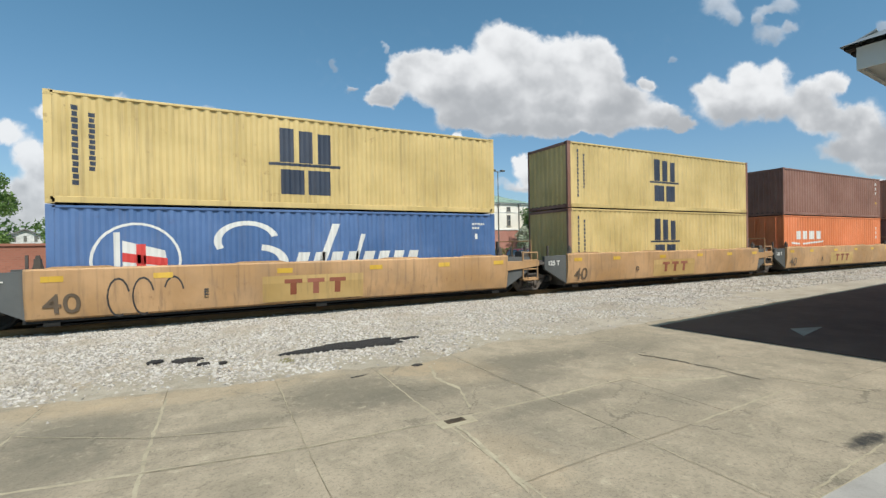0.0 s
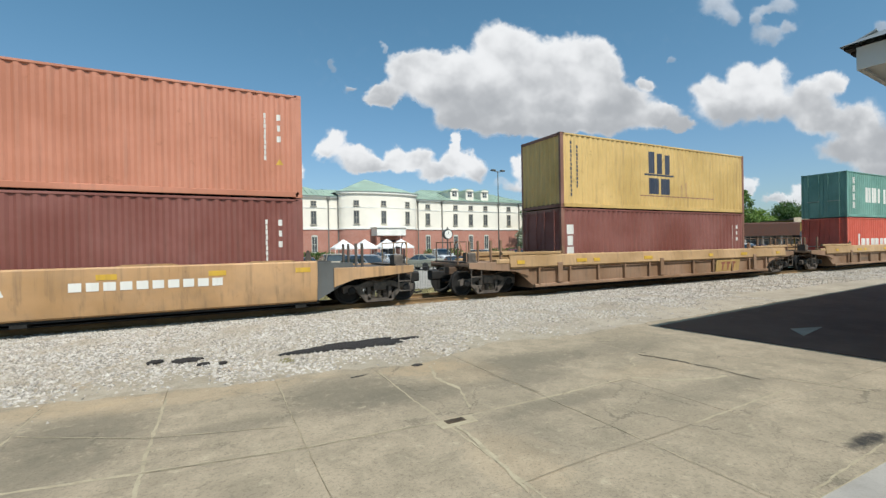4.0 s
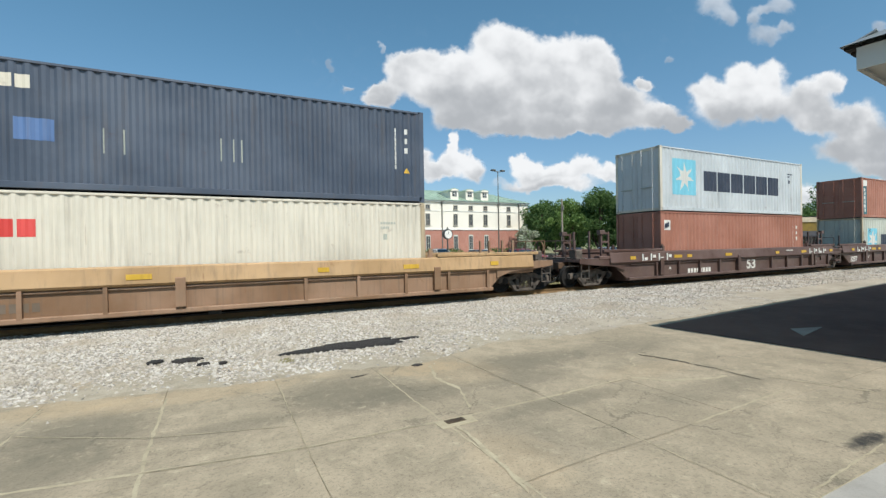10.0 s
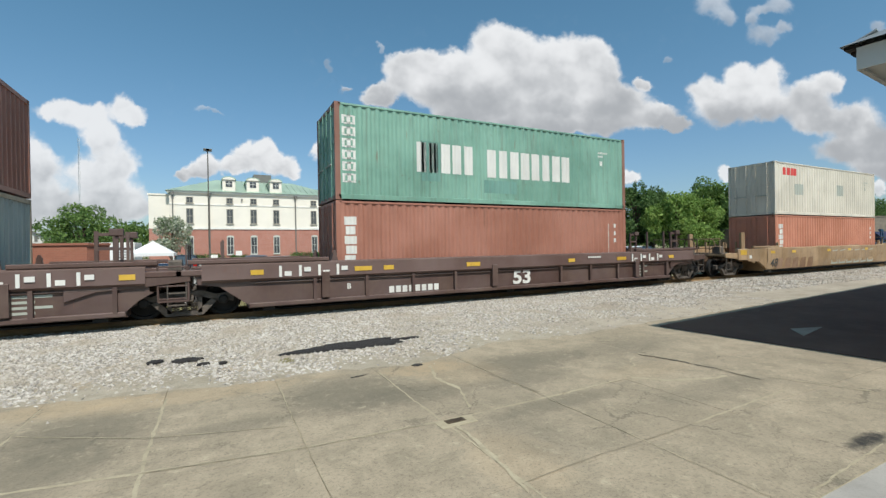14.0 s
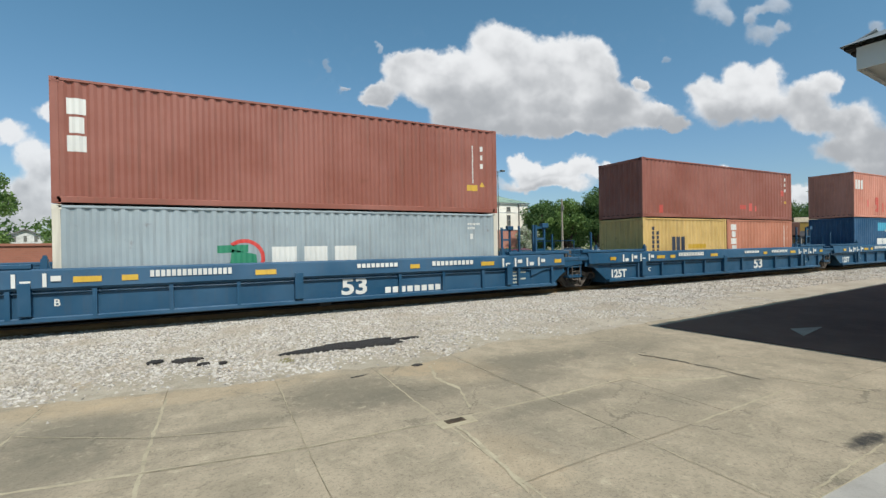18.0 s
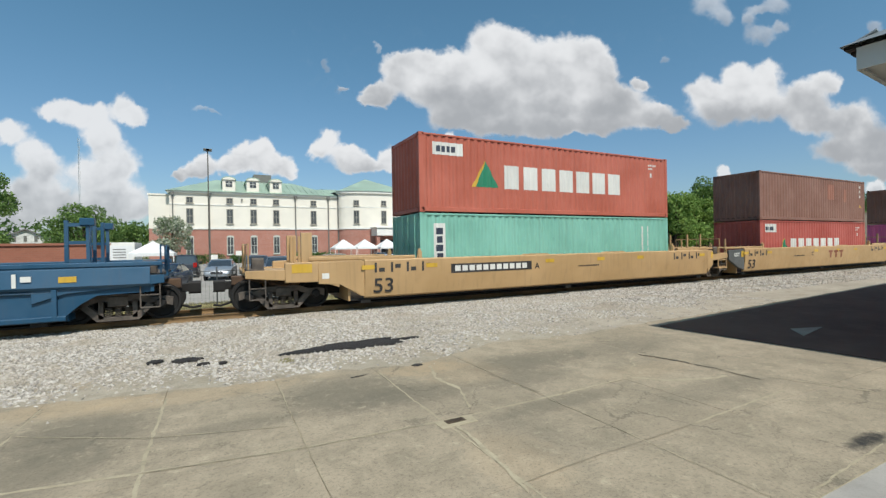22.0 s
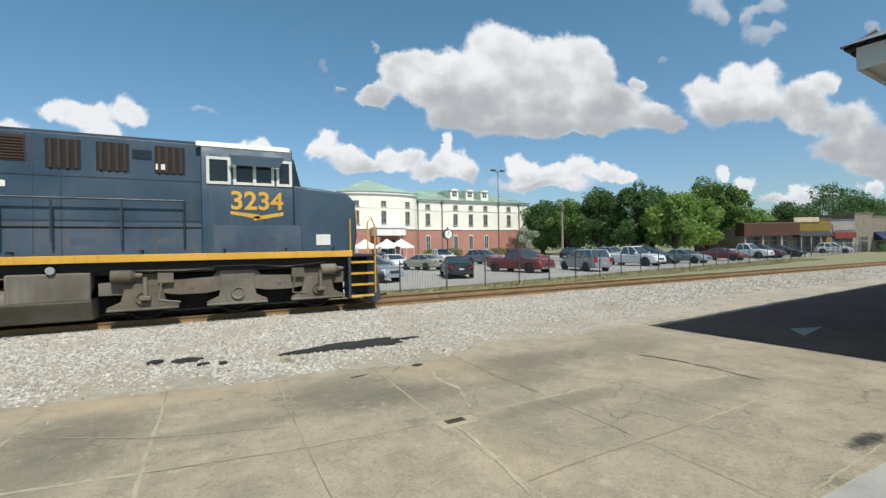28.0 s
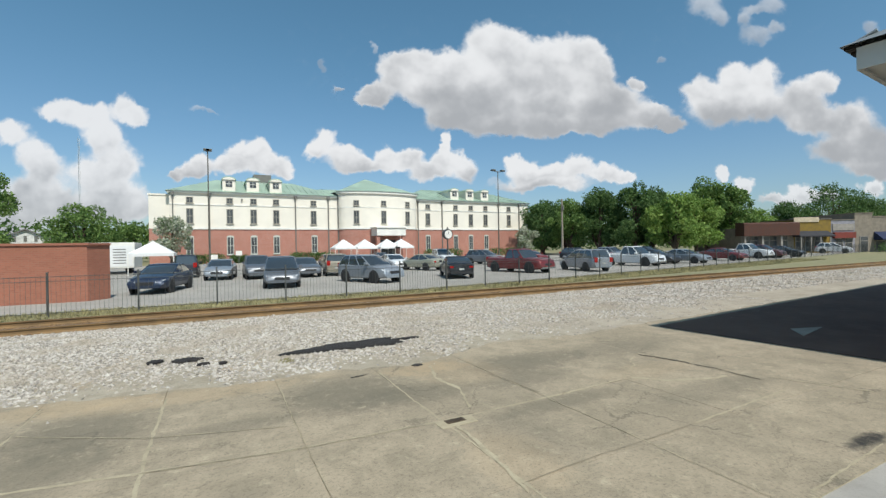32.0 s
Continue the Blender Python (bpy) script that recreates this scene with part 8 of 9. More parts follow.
def parked(kind, colour, x, y, turn, label, category):
    d = car_meshes(kind)
    L, W, out, foot, roof, wx, wr = SHAPES[kind]
    ob = thing("parked_" + ("pickup" if kind == "pickup" else "car"), label, category, "parked vehicles", at=pose(x, y, LOT_Z, 0, 0, turn))
    p = PAINTS[colour]
    part("body", d["body"], p, ob)
    part("window_band", d["glasshouse"], CAR_GLASS, ob)
    part("roof", d["roof"], p, ob)
    part("roof_frame", d["pillars"], p, ob)
    part("wheel_arch", d["arch"], TRIM_BLACK, ob).matrix_local = Matrix.Translation((wx[0], 0, wr))
    part("wheel_arch", d["arch"], TRIM_BLACK, ob).matrix_local = Matrix.Translation((wx[1], 0, wr))
    for xx in wx:
        for s in (-1, 1):
            w = part("wheel", d["wheel"], RUBBER, ob)
            w.matrix_local = Matrix.Translation((xx, s * (W / 2 - 0.1), wr)) @ Matrix.Diagonal((1, -s, 1, 1))
            part("rim", d["rim"], CHROME, w).matrix_local = Matrix.Translation((0, 0, 0)) @ Matrix.Diagonal((1, 1, 1, 1)) if s < 0 else Matrix.Diagonal((1, 1, 1, 1))
    for s in (-1, 1):
        part("headlight", d["head"], CLEAR_LENS, ob).matrix_local = Matrix.Diagonal((1, s, 1, 1))
        part("tail_light", d["tail"], RED_LENS, ob).matrix_local = Matrix.Diagonal((1, s, 1, 1))
        part("mirror", d["mirror"], p, ob).matrix_local = Matrix.Translation((foot[1] - 0.45, s * (W / 2 - 0.02), foot[2] + 0.08)) @ Matrix.Diagonal((1, -s if s > 0 else 1, 1, 1))
    part("grille", d["grille"], TRIM_BLACK, ob)
    part("bumper", d["bumper"], CHROME if kind == "pickup" else TRIM_BLACK if colour in ("black", "dark") else p, ob)
    part("rear_bumper", d["rear"], CHROME if kind == "pickup" else TRIM_BLACK if colour in ("black", "dark") else p, ob)
    part("plate", d["plate"], PLATE, ob)
    if kind == "pickup":
        part("bed_floor", d["bed"], TRIM_BLACK, ob)
    return ob


F_, B_ = -90, 90    # nose towards the track, or away from it
for kind, colour, x, y, turn, label, cat in (
        ("sedan", "blue", -2.4, 27.9, F_ - 14, "dark blue compact car parked nose to the fence", "car"),
        ("jeep", "dark", -1.9, 41.2, B_, "dark boxy off-road car seen from behind", "car"),
        ("sedan", "silver", 0.5, 36.8, F_ - 8, "silver sedan parked in the lot", "car"),
        ("suv", "grey", 2.9, 36.0, F_, "grey crossover parked in the lot", "car"),
        ("van", "grey", 3.5, 27.4, F_ - 6, "grey hatchback car parked nose to the fence", "car"),
        ("sedan", "grey", 6.3, 35.6, F_, "grey sedan parked in the second row", "car"),
        ("suv", "tan", 8.7, 35.7, B_ - 10, "tan crossover parked with its back to the fence", "car"),
        ("suv", "silver", 8.7, 26.8, F_ + 22, "silver crossover parked nose to the fence", "car"),
        ("sedan", "white", 15.6, 40.6, F_, "white sedan in the second row", "car"),
        ("sedan", "beige", 17.0, 37.2, B_ + 20, "beige sedan seen from behind", "car"),
        ("sedan", "black", 14.9, 26.9, B_ - 20, "black sedan parked with its tail to the fence", "car"),
        ("pickup", "white", 24.0, 47.0, F_, "white pickup truck in the third row", "pickup truck"),
        ("suv", "grey", 27.6, 43.0, F_ + 20, "grey crossover in the third row", "car"),
        ("pickup", "red", 21.6, 28.6, F_ + 12, "dark red pickup truck parked nose to the fence", "pickup truck"),
        ("van", "silver", 26.6, 26.6, B_ - 10, "silver minivan parked with its tail to the fence", "minivan"),
        ("pickup", "white", 35.6, 29.4, F_ + 8, "white pickup truck parked nose to the fence", "pickup truck"),
        ("sedan", "dark", 40.3, 30.4, F_, "dark sedan between two light cars", "car"),
        ("sedan", "silver", 43.2, 29.2, F_ + 5, "silver sedan parked nose to the fence", "car"),
        ("sedan", "red", 51.6, 30.3, F_ + 5, "red sedan parked nose to the fence", "car"),
        ("pickup", "white", 59.6, 32.2, F_ + 5, "white pickup truck near the shops", "pickup truck"),
        ("suv", "maroon", 62.0, 31.4, F_ + 5, "maroon crossover near the shops", "car"),
        ("sedan", "black", 67.4, 31.7, F_ + 5, "black sedan near the shops", "car"),
        ("suv", "white", 88.5, 34.5, F_ + 20, "white crossover parked before the shops", "car"),
        ("suv", "dark", 42.0, 43.0, F_ + 30, "dark crossover under the trees", "car"),
        ("sedan", "red", 36.0, 45.0, F_, "red sedan in the far row", "car"),
        ("suv", "silver", 47.0, 42.0, F_, "silver crossover in the far row", "car"),
        ("sedan", "grey", 55.0, 42.0, F_, "grey sedan in the far row", "car"),
        ("suv", "black", 52.0, 40.5, F_, "black crossover in the far row", "car"),
        ("sedan", "dark", 4.4, 52.0, B_, "dark sedan by the hedge", "car"),
        ("sedan", "tan", 11.6, 50.0, F_, "tan sedan by the hedge", "car"),
        ("sedan", "dark", 20.5, 58.0, F_, "dark sedan before the entrance", "car")):
    parked(kind, colour, x, y, turn, label, cat)


# ---- trees ----
def leaf_material(name, dark, light, trans=0.4):
    k = Nodes(name)
    r = k.n("ShaderNodeNewGeometry").outputs["Random Per Island"]
    co = k.coords()
    col = k.mix(r, dark, light)
    col = k.mix(k.ramp(k.noise(co, 0.5, 3), 0.4, 0.7, 0, 0.5), col, dim(dark, 0.8))
    m = k.finish(col, 0.65)
    k.b.inputs["Specular IOR Level"].default_value = 0.25
    tl, mx = k.n("ShaderNodeBsdfTranslucent"), k.n("ShaderNodeMixShader")
    k.l(col, tl.inputs["Color"])
    mx.inputs[0].default_value = trans
    k.l(k.b.outputs[0], mx.inputs[1])
    k.l(tl.outputs[0], mx.inputs[2])
    k.l(mx.outputs[0], k.t.nodes["Material Output"].inputs["Surface"])
    return m


LEAF = leaf_material("leaf_green", lin(92, 124, 64), lin(152, 180, 102))
LEAF_DARK = leaf_material("leaf_dark_green", lin(74, 104, 60), lin(124, 154, 90))
LEAF_LIGHT = leaf_material("leaf_light_green", lin(108, 144, 66), lin(168, 192, 104))
LEAF_FLOWER = leaf_material("crape_bloom", lin(120, 146, 96), lin(250, 246, 232))
BARK = plain("bark", lin(96, 80, 66), 0.9, 0, 0.3, 4, 20, 0.5)


def crown_mesh(name, blobs, n, size, seed):
    """Leaves as small bent cards, gathered on the shells of uneven lumps."""
    rg = np.random.default_rng(seed)
    w = np.array([b[3] ** 2 for b in blobs], float)
    pick = rg.choice(len(blobs), n, p=w / w.sum())
    c = np.array([b[:3] for b in blobs])[pick]
    rad = np.array([(b[3], b[3], b[4]) for b in blobs])[pick]
    d = rg.standard_normal((n, 3))
    d /= np.linalg.norm(d, axis=1)[:, None]
    rr = 0.62 + 0.42 * rg.random(n) ** 0.7
    lump = 1 + 0.22 * np.sin(d[:, 0] * 7 + pick) * np.cos(d[:, 1] * 6 + d[:, 2] * 5)
    p = c + d * rad * (rr * lump)[:, None]
    a = rg.standard_normal((n, 3))
    a /= np.linalg.norm(a, axis=1)[:, None]
    b = np.cross(a, rg.standard_normal((n, 3)))
    b /= np.linalg.norm(b, axis=1)[:, None]
    s = size * (0.6 + 0.8 * rg.random((n, 1)))
    v = np.stack([p - a * s, p + b * s * 0.45, p + a * s, p - b * s * 0.45], 1).reshape(-1, 3)
    me = bpy.data.meshes.new(name)
    me.from_pydata(v.tolist(), [], np.arange(n * 4).reshape(-1, 4).tolist())
    return me


def tree(x, y, height, spread, base, leaf, label, n=5000, size=0.26, seed=1, lumps=22, tall=1.0, name="tree"):
    rs = random.Random(seed)
    ob = thing(name, label, "tree", "trees of the town", at=pose(x, y, LOT_Z))
    mid = base + (height - base) * 0.5
    part("trunk", Geo().tube([(0, 0, 0), (0.05, 0.02, base), (0.1, -0.05, mid), (0.0, 0.0, height * 0.85)], 0.2, 8, [spread * 0.075, spread * 0.055, spread * 0.035, 0.02]), BARK, ob)
    blobs = [(0, 0, mid, spread * 0.5, (height - base) * 0.3)]
    for i in range(lumps):
        a, hgt = 2.4 * i + rs.random(), rs.random()
        k = math.sin(math.pi * (0.18 + 0.72 * hgt)) * spread * (0.5 + 0.36 * rs.random())
        px, py, pz = k * math.cos(a), k * math.sin(a), base + (height - base) * (0.14 + 0.72 * hgt)
        r = spread * (0.15 + 0.17 * rs.random())
        blobs.append((px, py, pz, r, r * 0.85 * tall))
        if i % 4 == 0:
            part("limb", Geo().tube([(0, 0, max(base * 0.8, pz - spread)), (px * 0.5, py * 0.5, pz - r * 0.5), (px * 0.9, py * 0.9, pz)], 0.08, 6, [spread * 0.035, spread * 0.02, 0.015]), BARK, ob)
    top = spread * 0.26
    blobs.append((rs.uniform(-0.2, 0.2) * spread, 0, height - top, top, top))
    crown = part("crown", crown_mesh("crown", blobs, n, size, seed), leaf, ob)
    return ob


tree(-14.3, 40.5, 9.3, 2.7, 1.6, LEAF, "broad green tree behind the brick wall", 16000, 0.1, 3, 30)
tree(-15.6, 75.6, 8.7, 4.6, 1.5, LEAF, "green spreading tree behind the brick wall", 9000, 0.18, 4, 26)
for i, (x, y, h, s) in enumerate(((-19, 98, 6.0, 4.0), (-13, 105, 8.0, 5.5), (-7.5, 108, 7.6, 5.0), (-24.5, 118, 6.0, 4.5), (-48, 112, 6.5, 5))):
    tree(x, y, h, s, 1.0, LEAF, "green tree in the row behind the lot", 3500, 0.34, 20 + i)
tree(-5.0, 70.0, 6.9, 3.1, 1.2, LEAF_FLOWER, "white flowering crape myrtle by the building", 5000, 0.17, 5, 20)
tree(55.5, 71.0, 6.0, 2.6, 1.0, LEAF_FLOWER, "white flowering crape myrtle at the end of the building", 3500, 0.17, 6, 18)
for i, (x, y, h, s, m, lab) in enumerate((
        (61.5, 73.5, 11.6, 5.0, LEAF_DARK, "dark green tree beside the building"), (66.5, 79.0, 12.2, 5.5, LEAF_DARK, "dark green tree beside the building"),
        (72.0, 78.0, 12.5, 5.0, LEAF, "green tree behind the lot"), (66.0, 62.0, 13.0, 5.2, LEAF_DARK, "tall dark green tree at the lot"), (67.5, 55.0, 13.2, 5.2, LEAF_DARK, "tall dark green tree at the lot"),
        (71.5, 54.5, 12.6, 4.4, LEAF_DARK, "tall dark green tree at the lot"), (66.5, 46.5, 10.2, 5.0, LEAF_LIGHT, "bright green rounded tree at the lot"), (72.5, 47.0, 9.8, 4.6, LEAF_LIGHT, "bright green rounded tree at the lot"),
        (82.5, 51.5, 14.4, 5.2, LEAF, "tall green tree beside the shops"), (84.0, 48.0, 12.8, 4.2, LEAF, "tall green tree beside the shops"),
        (137.0, 53.5, 16.4, 8.0, LEAF_DARK, "broad green tree behind the shops"), (146, 51, 14.2, 7.0, LEAF_DARK, "broad green tree behind the shops"), (128, 58, 12.0, 6.5, LEAF_DARK, "green tree behind the shops"),
        (118, 62, 10.5, 6.0, LEAF_LIGHT, "green tree behind the shops"), (108, 66, 10.8, 6.0, LEAF, "green tree behind the shops"), (160, 50, 12.0, 8.0, LEAF, "green tree behind the shops"), (97, 60, 10.0, 6.0, LEAF_DARK, "green tree behind the shops"),
        (77.0, 70.0, 12.0, 5.5, LEAF_DARK, "dark green tree behind the lot"), (78.0, 60.0, 11.0, 5.0, LEAF, "green tree behind the lot"), (63.0, 66.5, 11.2, 4.6, LEAF, "green tree beside the building"), (90.0, 53.0, 11.5, 5.0, LEAF, "green tree beside the shops"))):
    tree(x, y, h, s * 1.08, 1.1, m, lab, 9500, 0.25, 40 + i, 34)
# far woods: one mesh
blobs = []
rs = random.Random(9)
for i in range(170):
    x = -170 + i * 3.0
    y = 150 + 18 * rs.random() if x < 100 else 130 - (x - 100) * 0.25 + 15 * rs.random()
    r = 4 + 3 * rs.random()
    blobs.append((x, y, 3.5 + 3 * rs.random(), r, r * 0.9))
solid("far_woods", crown_mesh("far_woods", blobs, 26000, 0.75, 77), LEAF_DARK, "distant band of green woods", "woods", kind="stuff")


def hedge(x0, x1, y, h, seed, label="low clipped green hedge before the building"):
    r = random.Random(seed)
    bl = [(x0 + (x1 - x0) * (i + 0.5) / 9 + r.uniform(-0.2, 0.2), y + r.uniform(-0.2, 0.2), h * 0.5 + LOT_Z, (x1 - x0) / 12 + 0.3, h * 0.55) for i in range(9)]
    solid("hedge", crown_mesh("hedge", bl, 2600, 0.13, seed), LEAF_DARK, label, "hedge", "hedges")


hedge(-4.5, 1.5, 77.5, 1.5, 1)
hedge(11.5, 18.5, 77.5, 1.5, 2)
hedge(36.5, 44.0, 77.5, 1.6, 3)
hedge(51.0, 60.0, 77.5, 1.6, 4)
hedge(2.5, 5.0, 78.5, 1.2, 6)
hedge(92, 112, 28.8, 1.6, 5, "rough green hedge before the shops")

# ---- depot at the pavement ----
TIN = plain("pale_metal_roof", lin(176, 180, 178), 0.45, 0.5, 0.15, 1.0, 12, 0.1)
FASCIA = plain("white_fascia", lin(206, 210, 206), 0.6, 0, 0.08, 1.0)
dep = thing("depot", "railway depot with white fascia, metal roof and wide eaves", "building")
EX, EY, EZ = 8.82, 3.13, 4.79
part("fascia", Geo().box(EX, 30, EY - 0.06, EY, EZ - 0.34, EZ).box(EX, EX + 0.06, -9.0, EY - 0.06, EZ - 0.34, EZ), FASCIA, dep)
part("soffit", Geo().box(EX + 0.06, 30, -9, EY - 0.06, EZ - 0.3, EZ - 0.25), FASCIA, dep)
g = Geo()
g.add([(EX - 0.16, EY + 0.16, EZ + 0.03), (30, EY + 0.16, EZ + 0.03), (30, -2.9, EZ + 2.4), (EX + 4, -2.9, EZ + 2.4), (EX - 0.16, -9, EZ + 0.03), (30, -9, EZ + 0.03)], [(0, 1, 2, 3), (0, 3, 4), (4, 3, 2, 5)])
part("roof", g.mesh("roof", smooth=False), TIN, dep)
for i in range(30):
    x = EX + 0.1 + i * 0.6
    t = min(1.0, (x - EX + 0.16) / 4.16)
    part("roof_rib", Geo().tube([(x, EY + 0.17, EZ + 0.06), (x, EY + 0.16 - 6.06 * t, EZ + 0.06 + 2.37 * t)], 0.035, 4), TIN, dep)
for i in range(22):
    x = EX - 0.02 + i * 0.3
    part("rafter_end", Geo().box(x, x + 0.16, EY - 0.04, EY + 0.14, EZ, EZ + 0.045), STEEL, dep)
part("wall", Geo().box(EX + 1.2, 30, -9, EY - 1.2, -0.02, EZ - 0.3), BRICK_DARK, dep)
for x in (EX + 1.0, EX + 6, EX + 11, EX + 16):
    part("bracket", Geo().prism([(x + 1.2, 2.6), (x + 1.3, 2.6), (x + 1.3, EZ - 0.3), (x + 1.2, EZ - 0.3)], EY - 1.2, EY - 0.4), FASCIA, dep)

turn = Matrix.Translation((EX, EY, 0)) @ Matrix.Rotation(radians(4.7), 4, 'Z') @ Matrix.Translation((-EX, -EY, 0))
dep.matrix_world = turn

# ---- clouds: far backdrop sheets that drift ----
RIGHT = CAMERA_POSE.to_3x3() @ Vector((1, 0, 0))
UP = CAMERA_POSE.to_3x3() @ Vector((0, 1, 0))
CLOUDS = []


def cloud(name, label, lumps, base, top, soft=0.44, thin=1.0, drift=18, glow=0.0):
    """A sheet far off, each at its own distance, with a body gathered from soft lumps (x, y, half width, half height)
    and broken up by noise. The numbers are angles of about a thousandth of a turn of the eye: one is UNIT metres there."""
    FAR = 2000.0 + 60.0 * len(CLOUDS)
    UNIT = FAR / 785.74
    cx = sum(l[0] for l in lumps) / len(lumps)
    cy = sum(l[1] for l in lumps) / len(lumps)
    x0, x1 = min(l[0] - l[2] for l in lumps) - 50 - cx, max(l[0] + l[2] for l in lumps) + 50 - cx
    y0, y1 = min(l[1] - l[3] for l in lumps) - 50 - cy, max(l[1] + l[3] for l in lumps) + 50 - cy
    k = Nodes(name)
    co = k.n("ShaderNodeTexCoord").outputs["Object"]
    co = k.scaled(co, (1 / UNIT, 1 / UNIT, 0))
    def warp_by(scale, amount, detail, off):
        nz = k.n("ShaderNodeTexNoise", Scale=scale, Detail=detail, Roughness=0.6)
        a0 = k.n("ShaderNodeVectorMath")
        a0.operation = 'ADD'
        k.l(co, a0.inputs[0])
        a0.inputs[1].default_value = (cx + off, cy * 1.7, off)
        k.l(a0.outputs[0], nz.inputs["Vector"])
        s = k.n("ShaderNodeVectorMath")
        s.operation = 'MULTIPLY_ADD'
        k.l(nz.outputs["Color"], s.inputs[0])
        s.inputs[1].default_value = (amount, amount, 0)
        s.inputs[2].default_value = (-amount / 2, -amount / 2, 0)
        return s.outputs[0]
    def add(a, b):
        s = k.n("ShaderNodeVectorMath")
        s.operation = 'ADD'
        k.l(a, s.inputs[0])
        k.l(b, s.inputs[1])
        return s.outputs[0]
    w = add(add(co, warp_by(0.018, 46, 3, 11.0)), warp_by(0.07, 13, 4, 31.0))
    body, lit = None, None
    for lx, ly, rx, ry in lumps:
        s = k.n("ShaderNodeVectorMath")
        s.operation = 'MULTIPLY_ADD'
        k.l(w, s.inputs[0])
        s.inputs[1].default_value = (1 / rx, 1 / ry, 0)
        s.inputs[2].default_value = (-(lx - cx) / rx, -(ly - cy) / ry, 0)
        ln = k.n("ShaderNodeVectorMath")
        ln.operation = 'LENGTH'
        k.l(s.outputs[0], ln.inputs[0])
        d = k.ramp(ln.outputs["Value"], 1.1, 0.3)
        sp = k.n("ShaderNodeSeparateXYZ")
        k.l(s.outputs[0], sp.inputs[0])
        up = k.math('MULTIPLY', d, k.ramp(sp.outputs[1], -0.7, 0.75))
        free = k.math('SUBTRACT', 1.0, d)
        body = free if body is None else k.math('MULTIPLY', body, free)
        lit = up if lit is None else k.math('MAXIMUM', lit, up)
    body = k.math('SUBTRACT', 1.0, body)
    rough = k.noise(w, 0.035, 7, 0.58)
    swell = k.noise(co, 0.013, 3, 0.5)
    dens = k.math('ADD', body, k.math('MULTIPLY', k.math('SUBTRACT', rough, 0.5), 0.6))
    alpha = k.math('MULTIPLY', k.ramp(dens, 0.26 - soft * 0.3, 0.36 + soft), thin)
    sp = k.n("ShaderNodeSeparateXYZ")
    k.l(w, sp.inputs[0])
    height = k.ramp(sp.outputs[1], base - cy, top - cy)
    edge = k.ramp(dens, 1.15, 0.35, 0.0, 1.0)
    # sunlit tops and shaded undersides are painted into the sheet's glow
    tone = k.math('ADD', k.math('MULTIPLY', height, 0.5), k.math('ADD', k.math('MULTIPLY', lit, 0.2), glow))
    tone = k.math('ADD', tone, k.math('MULTIPLY', edge, 0.3))
    tone = k.math('ADD', tone, k.math('MULTIPLY', k.math('SUBTRACT', swell, 0.5), 1.1))
    tone = k.math('ADD', tone, k.math('MULTIPLY', k.math('SUBTRACT', rough, 0.5), 0.35))
    col = k.mix(k.ramp(tone, 0.05, 0.8), (0.47, 0.49, 0.515), (0.93, 0.94, 0.95))
    em, tr, mx = k.n("ShaderNodeEmission"), k.n("ShaderNodeBsdfTransparent"), k.n("ShaderNodeMixShader")
    k.l(col, em.inputs["Color"])
    em.inputs["Strength"].default_value = 0.89
    k.l(alpha, mx.inputs[0])
    k.l(tr.outputs[0], mx.inputs[1])
    k.l(em.outputs[0], mx.inputs[2])
    k.l(mx.outputs[0], k.t.nodes["Material Output"].inputs["Surface"])
    me = bpy.data.meshes.new(name)
    me.from_pydata([(x0 * UNIT, y0 * UNIT, 0), (x1 * UNIT, y0 * UNIT, 0), (x1 * UNIT, y1 * UNIT, 0), (x0 * UNIT, y1 * UNIT, 0)], [], [(0, 1, 2, 3)])
    ob = solid("cloud", me, k.m, label, "cloud", "clouds in the sky", "structure")
    place = EYE + FORE * FAR + RIGHT * (cx * UNIT) + UP * (cy * UNIT)
    CLOUDS.append((ob, Matrix.Translation(place) @ CAMERA_POSE.to_3x3().to_4x4(), -RIGHT * (drift * UNIT)))
    return ob


FORE = CAMERA_POSE.to_3x3() @ Vector((0, 0, -1))
up_ = lambda rows: [(x - 784, 441 - y, a, b) for x, y, a, b in rows]
cloud("cumulus_great", "large white cumulus cloud with grey flat base", up_([(868, 84, 62, 54), (908, 90, 60, 48), (795, 122, 62, 44), (735, 112, 46, 36), (700, 135, 46, 40), (665, 172, 46, 26), (645, 178, 26, 16), (975, 100, 60, 46), (1030, 100, 44, 46), (1052, 130, 46, 50), (760, 160, 70, 40), (860, 165, 130, 70), (980, 170, 130, 70), (1090, 185, 70, 44), (1150, 208, 62, 28), (1190, 220, 30, 18), (1128, 146, 22, 18), (800, 205, 70, 34), (880, 222, 110, 26), (1020, 222, 140, 26)]), 441 - 250, 441 - 50, 0.4)
cloud("cumulus_right", "white cumulus cloud trailing into haze", up_([(1350, 135, 40, 44), (1300, 140, 42, 36), (1245, 160, 46, 36), (1330, 185, 110, 46), (1420, 165, 52, 40), (1455, 145, 32, 24), (1440, 205, 80, 40), (1510, 215, 60, 45), (1500, 265, 80, 42), (1560, 270, 60, 50), (1260, 195, 60, 36), (1545, 300, 60, 24)]), 441 - 250, 441 - 110, 0.48)
cloud("cirrus_right", "thin torn cloud wisps high up", up_([(1250, 5, 40, 34), (1268, 30, 26, 22), (1365, 8, 32, 24), (1322, 38, 16, 22), (1345, 65, 38, 18), (1372, 52, 14, 16), (1545, 55, 22, 20), (1340, 20, 26, 14)]), 340, 460, 0.8, 0.55, 24)
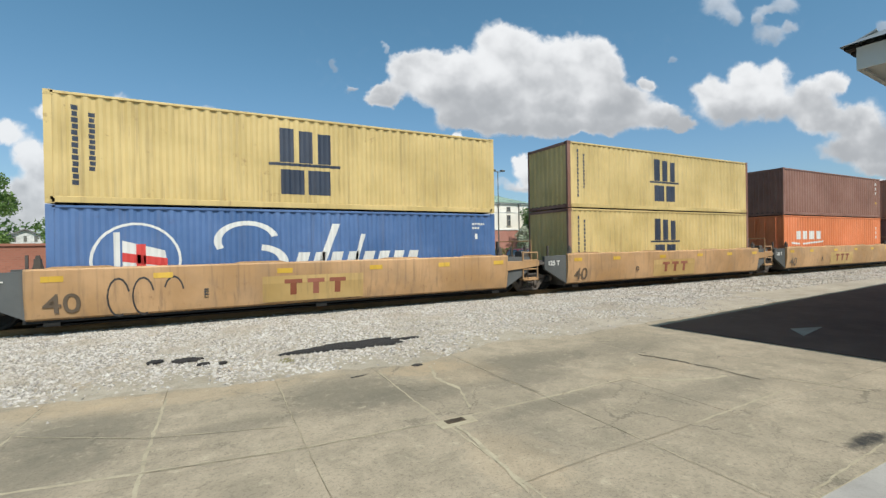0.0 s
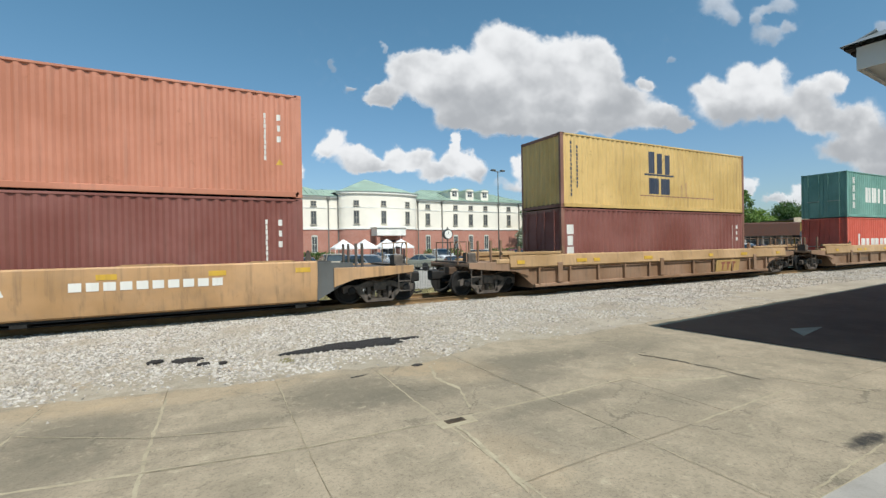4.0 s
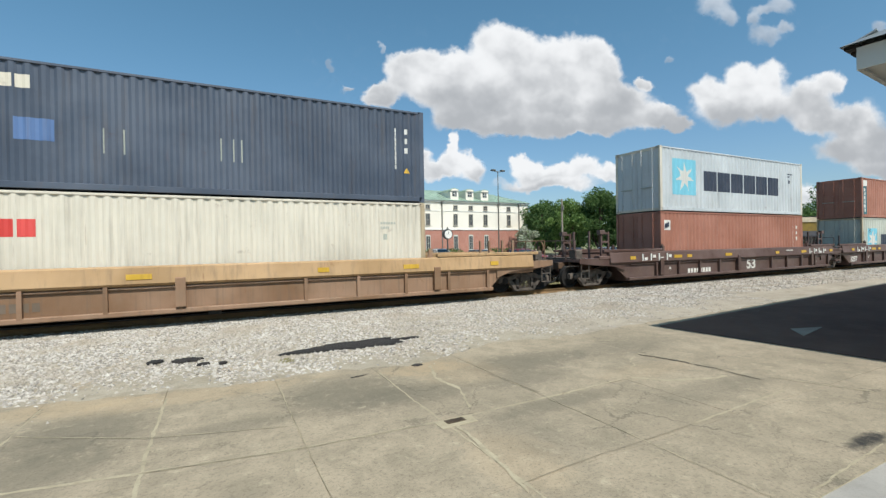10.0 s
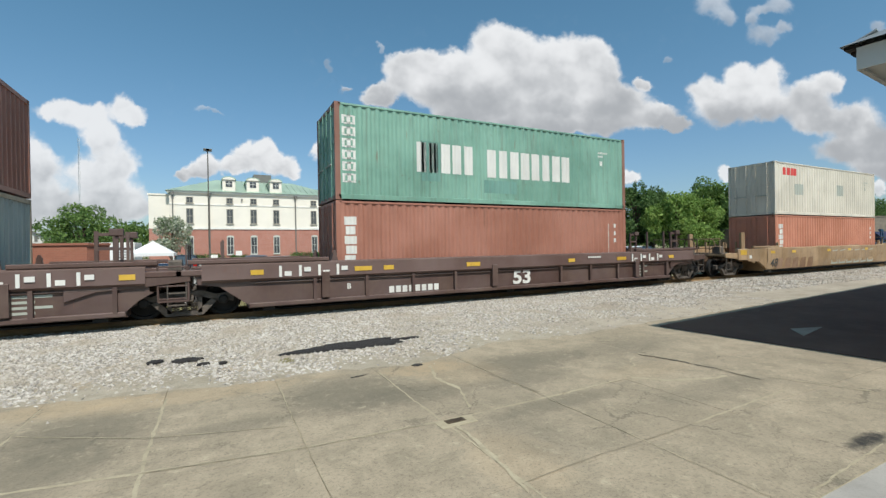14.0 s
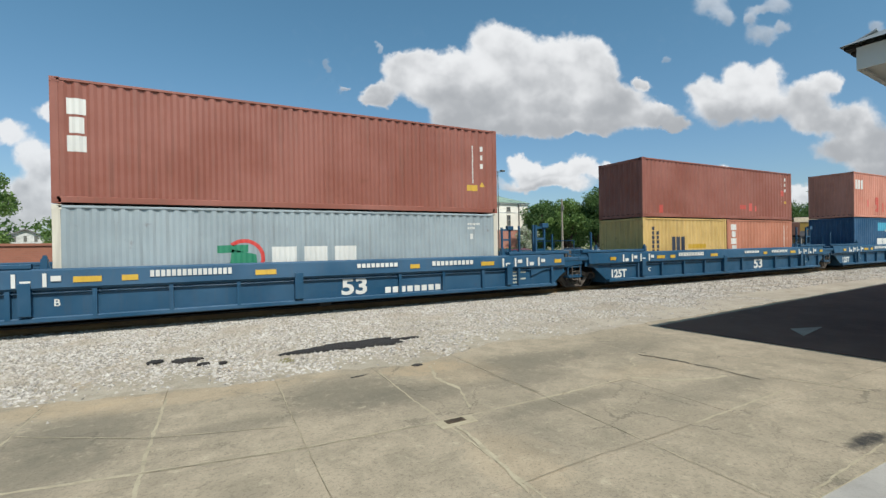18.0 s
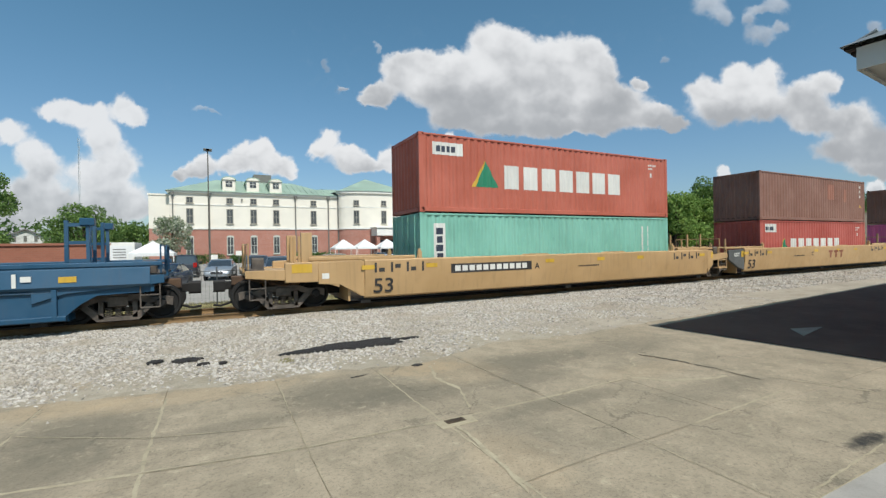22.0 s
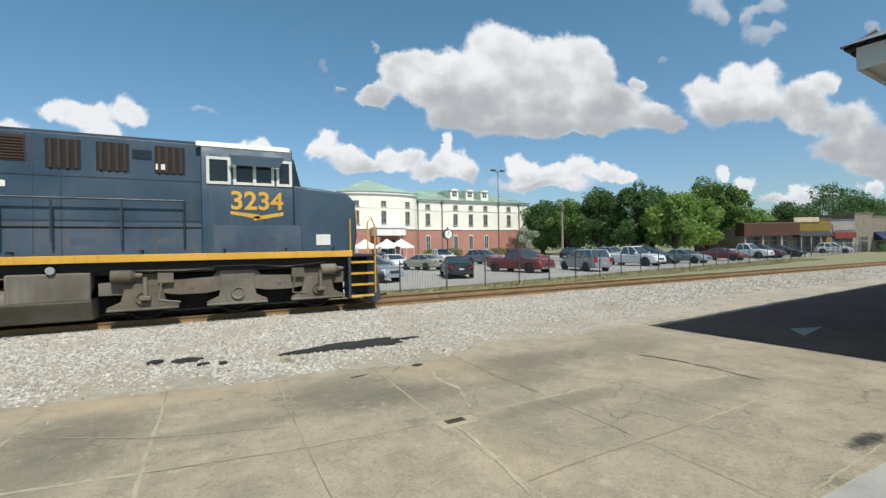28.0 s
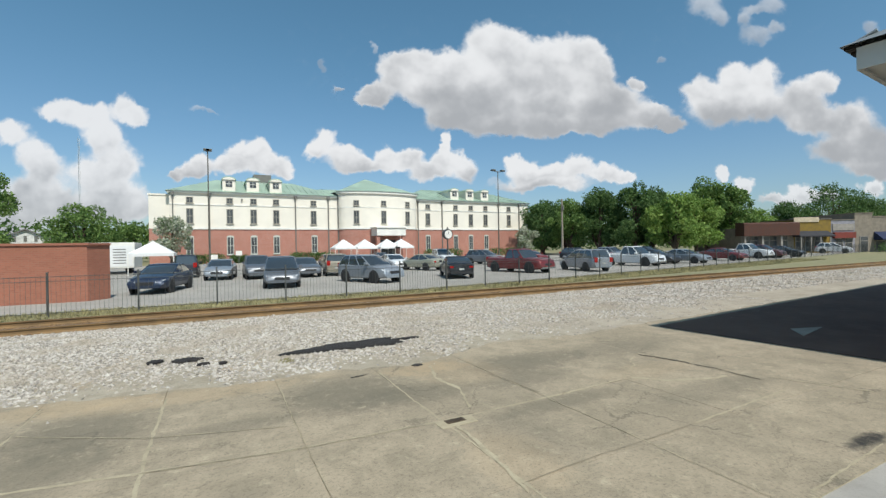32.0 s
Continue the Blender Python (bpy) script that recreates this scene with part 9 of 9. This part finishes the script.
cloud("cumulus_left", "tall white cumulus towers beyond the trees", up_([(105, 195, 48, 24), (155, 205, 60, 28), (215, 190, 30, 28), (235, 205, 38, 20), (20, 235, 44, 30), (60, 275, 44, 36), (80, 300, 50, 40), (180, 240, 50, 36), (205, 290, 56, 48), (165, 310, 60, 50), (210, 345, 62, 36), (60, 345, 90, 42), (150, 370, 130, 34), (20, 390, 90, 40), (240, 365, 40, 34)]), 441 - 400, 441 - 190, 0.48, 0.95, -6, 0.16)
cloud("cumulus_low", "small white cumulus over the roof", up_([(352, 288, 26, 30), (338, 305, 30, 18), (312, 312, 14, 12), (455, 265, 24, 26), (430, 275, 36, 26), (480, 290, 40, 26), (410, 295, 60, 20), (505, 303, 22, 16)]), 441 - 320, 441 - 255, 0.42, 1.0, 20, 0.22)
cloud("cumulus_low", "small white cumulus over the roof ridge", up_([(572, 252, 28, 26), (560, 272, 30, 22), (610, 275, 40, 22), (680, 275, 28, 24), (720, 282, 44, 24), (640, 292, 80, 18), (788, 256, 14, 26), (795, 285, 34, 26), (825, 300, 26, 26), (760, 305, 60, 20)]), 441 - 315, 441 - 245, 0.42, 1.0, 20, 0.22)
cloud("cumulus_low", "low white cumulus above the treetops", up_([(912, 288, 26, 20), (930, 302, 44, 26), (1018, 292, 34, 24), (985, 305, 60, 22), (1070, 308, 44, 18), (1100, 318, 30, 14), (960, 325, 110, 16)]), 441 - 335, 441 - 280, 0.42, 1.0, 14, 0.22)
cloud("cumulus_low", "low white cumulus above the shops", up_([(1282, 310, 16, 16), (1318, 328, 24, 20), (1415, 338, 34, 20), (1450, 345, 40, 14), (1540, 335, 26, 18), (1380, 350, 50, 12)]), 441 - 355, 441 - 315, 0.4, 0.9, 8, 0.2)
cloud("cloud_scrap", "small faint scrap of cloud", up_([(350, 198, 22, 7), (372, 202, 12, 5)]), 230, 250, 0.9, 0.42, 16)
cloud("cloud_scrap", "small faint scrap of cloud", up_([(598, 160, 13, 8)]), 275, 290, 0.9, 0.8, 24)
cloud("cloud_scrap", "small faint scrap of cloud", up_([(1170, 110, 15, 7), (658, 88, 7, 12), (568, 120, 9, 12)]), 310, 370, 0.9, 0.4, 20)



# ---- what moves ----
def motions():
    """The train rolls to the left at one speed, its wheels turn, the clouds drift."""
    for ob, x, y, z in RIDERS:
        walk(ob, [(t, pose(x - SPEED * t, y, z)) for t in (0.0, 16.0, 32.0)])
    for ob, (x, y, z), r in SPINNERS:
        turn = math.degrees(SPEED / 30.0 / r)
        walk(ob, [(k / 30.0, pose(x, y, z) @ Matrix.Rotation(radians(-turn * k), 4, 'Y')) for k in range(961)])
    for ob, start, drift in CLOUDS:
        walk(ob, [(0.0, Matrix.Translation(-drift) @ start), (32.0, start)])


motions()
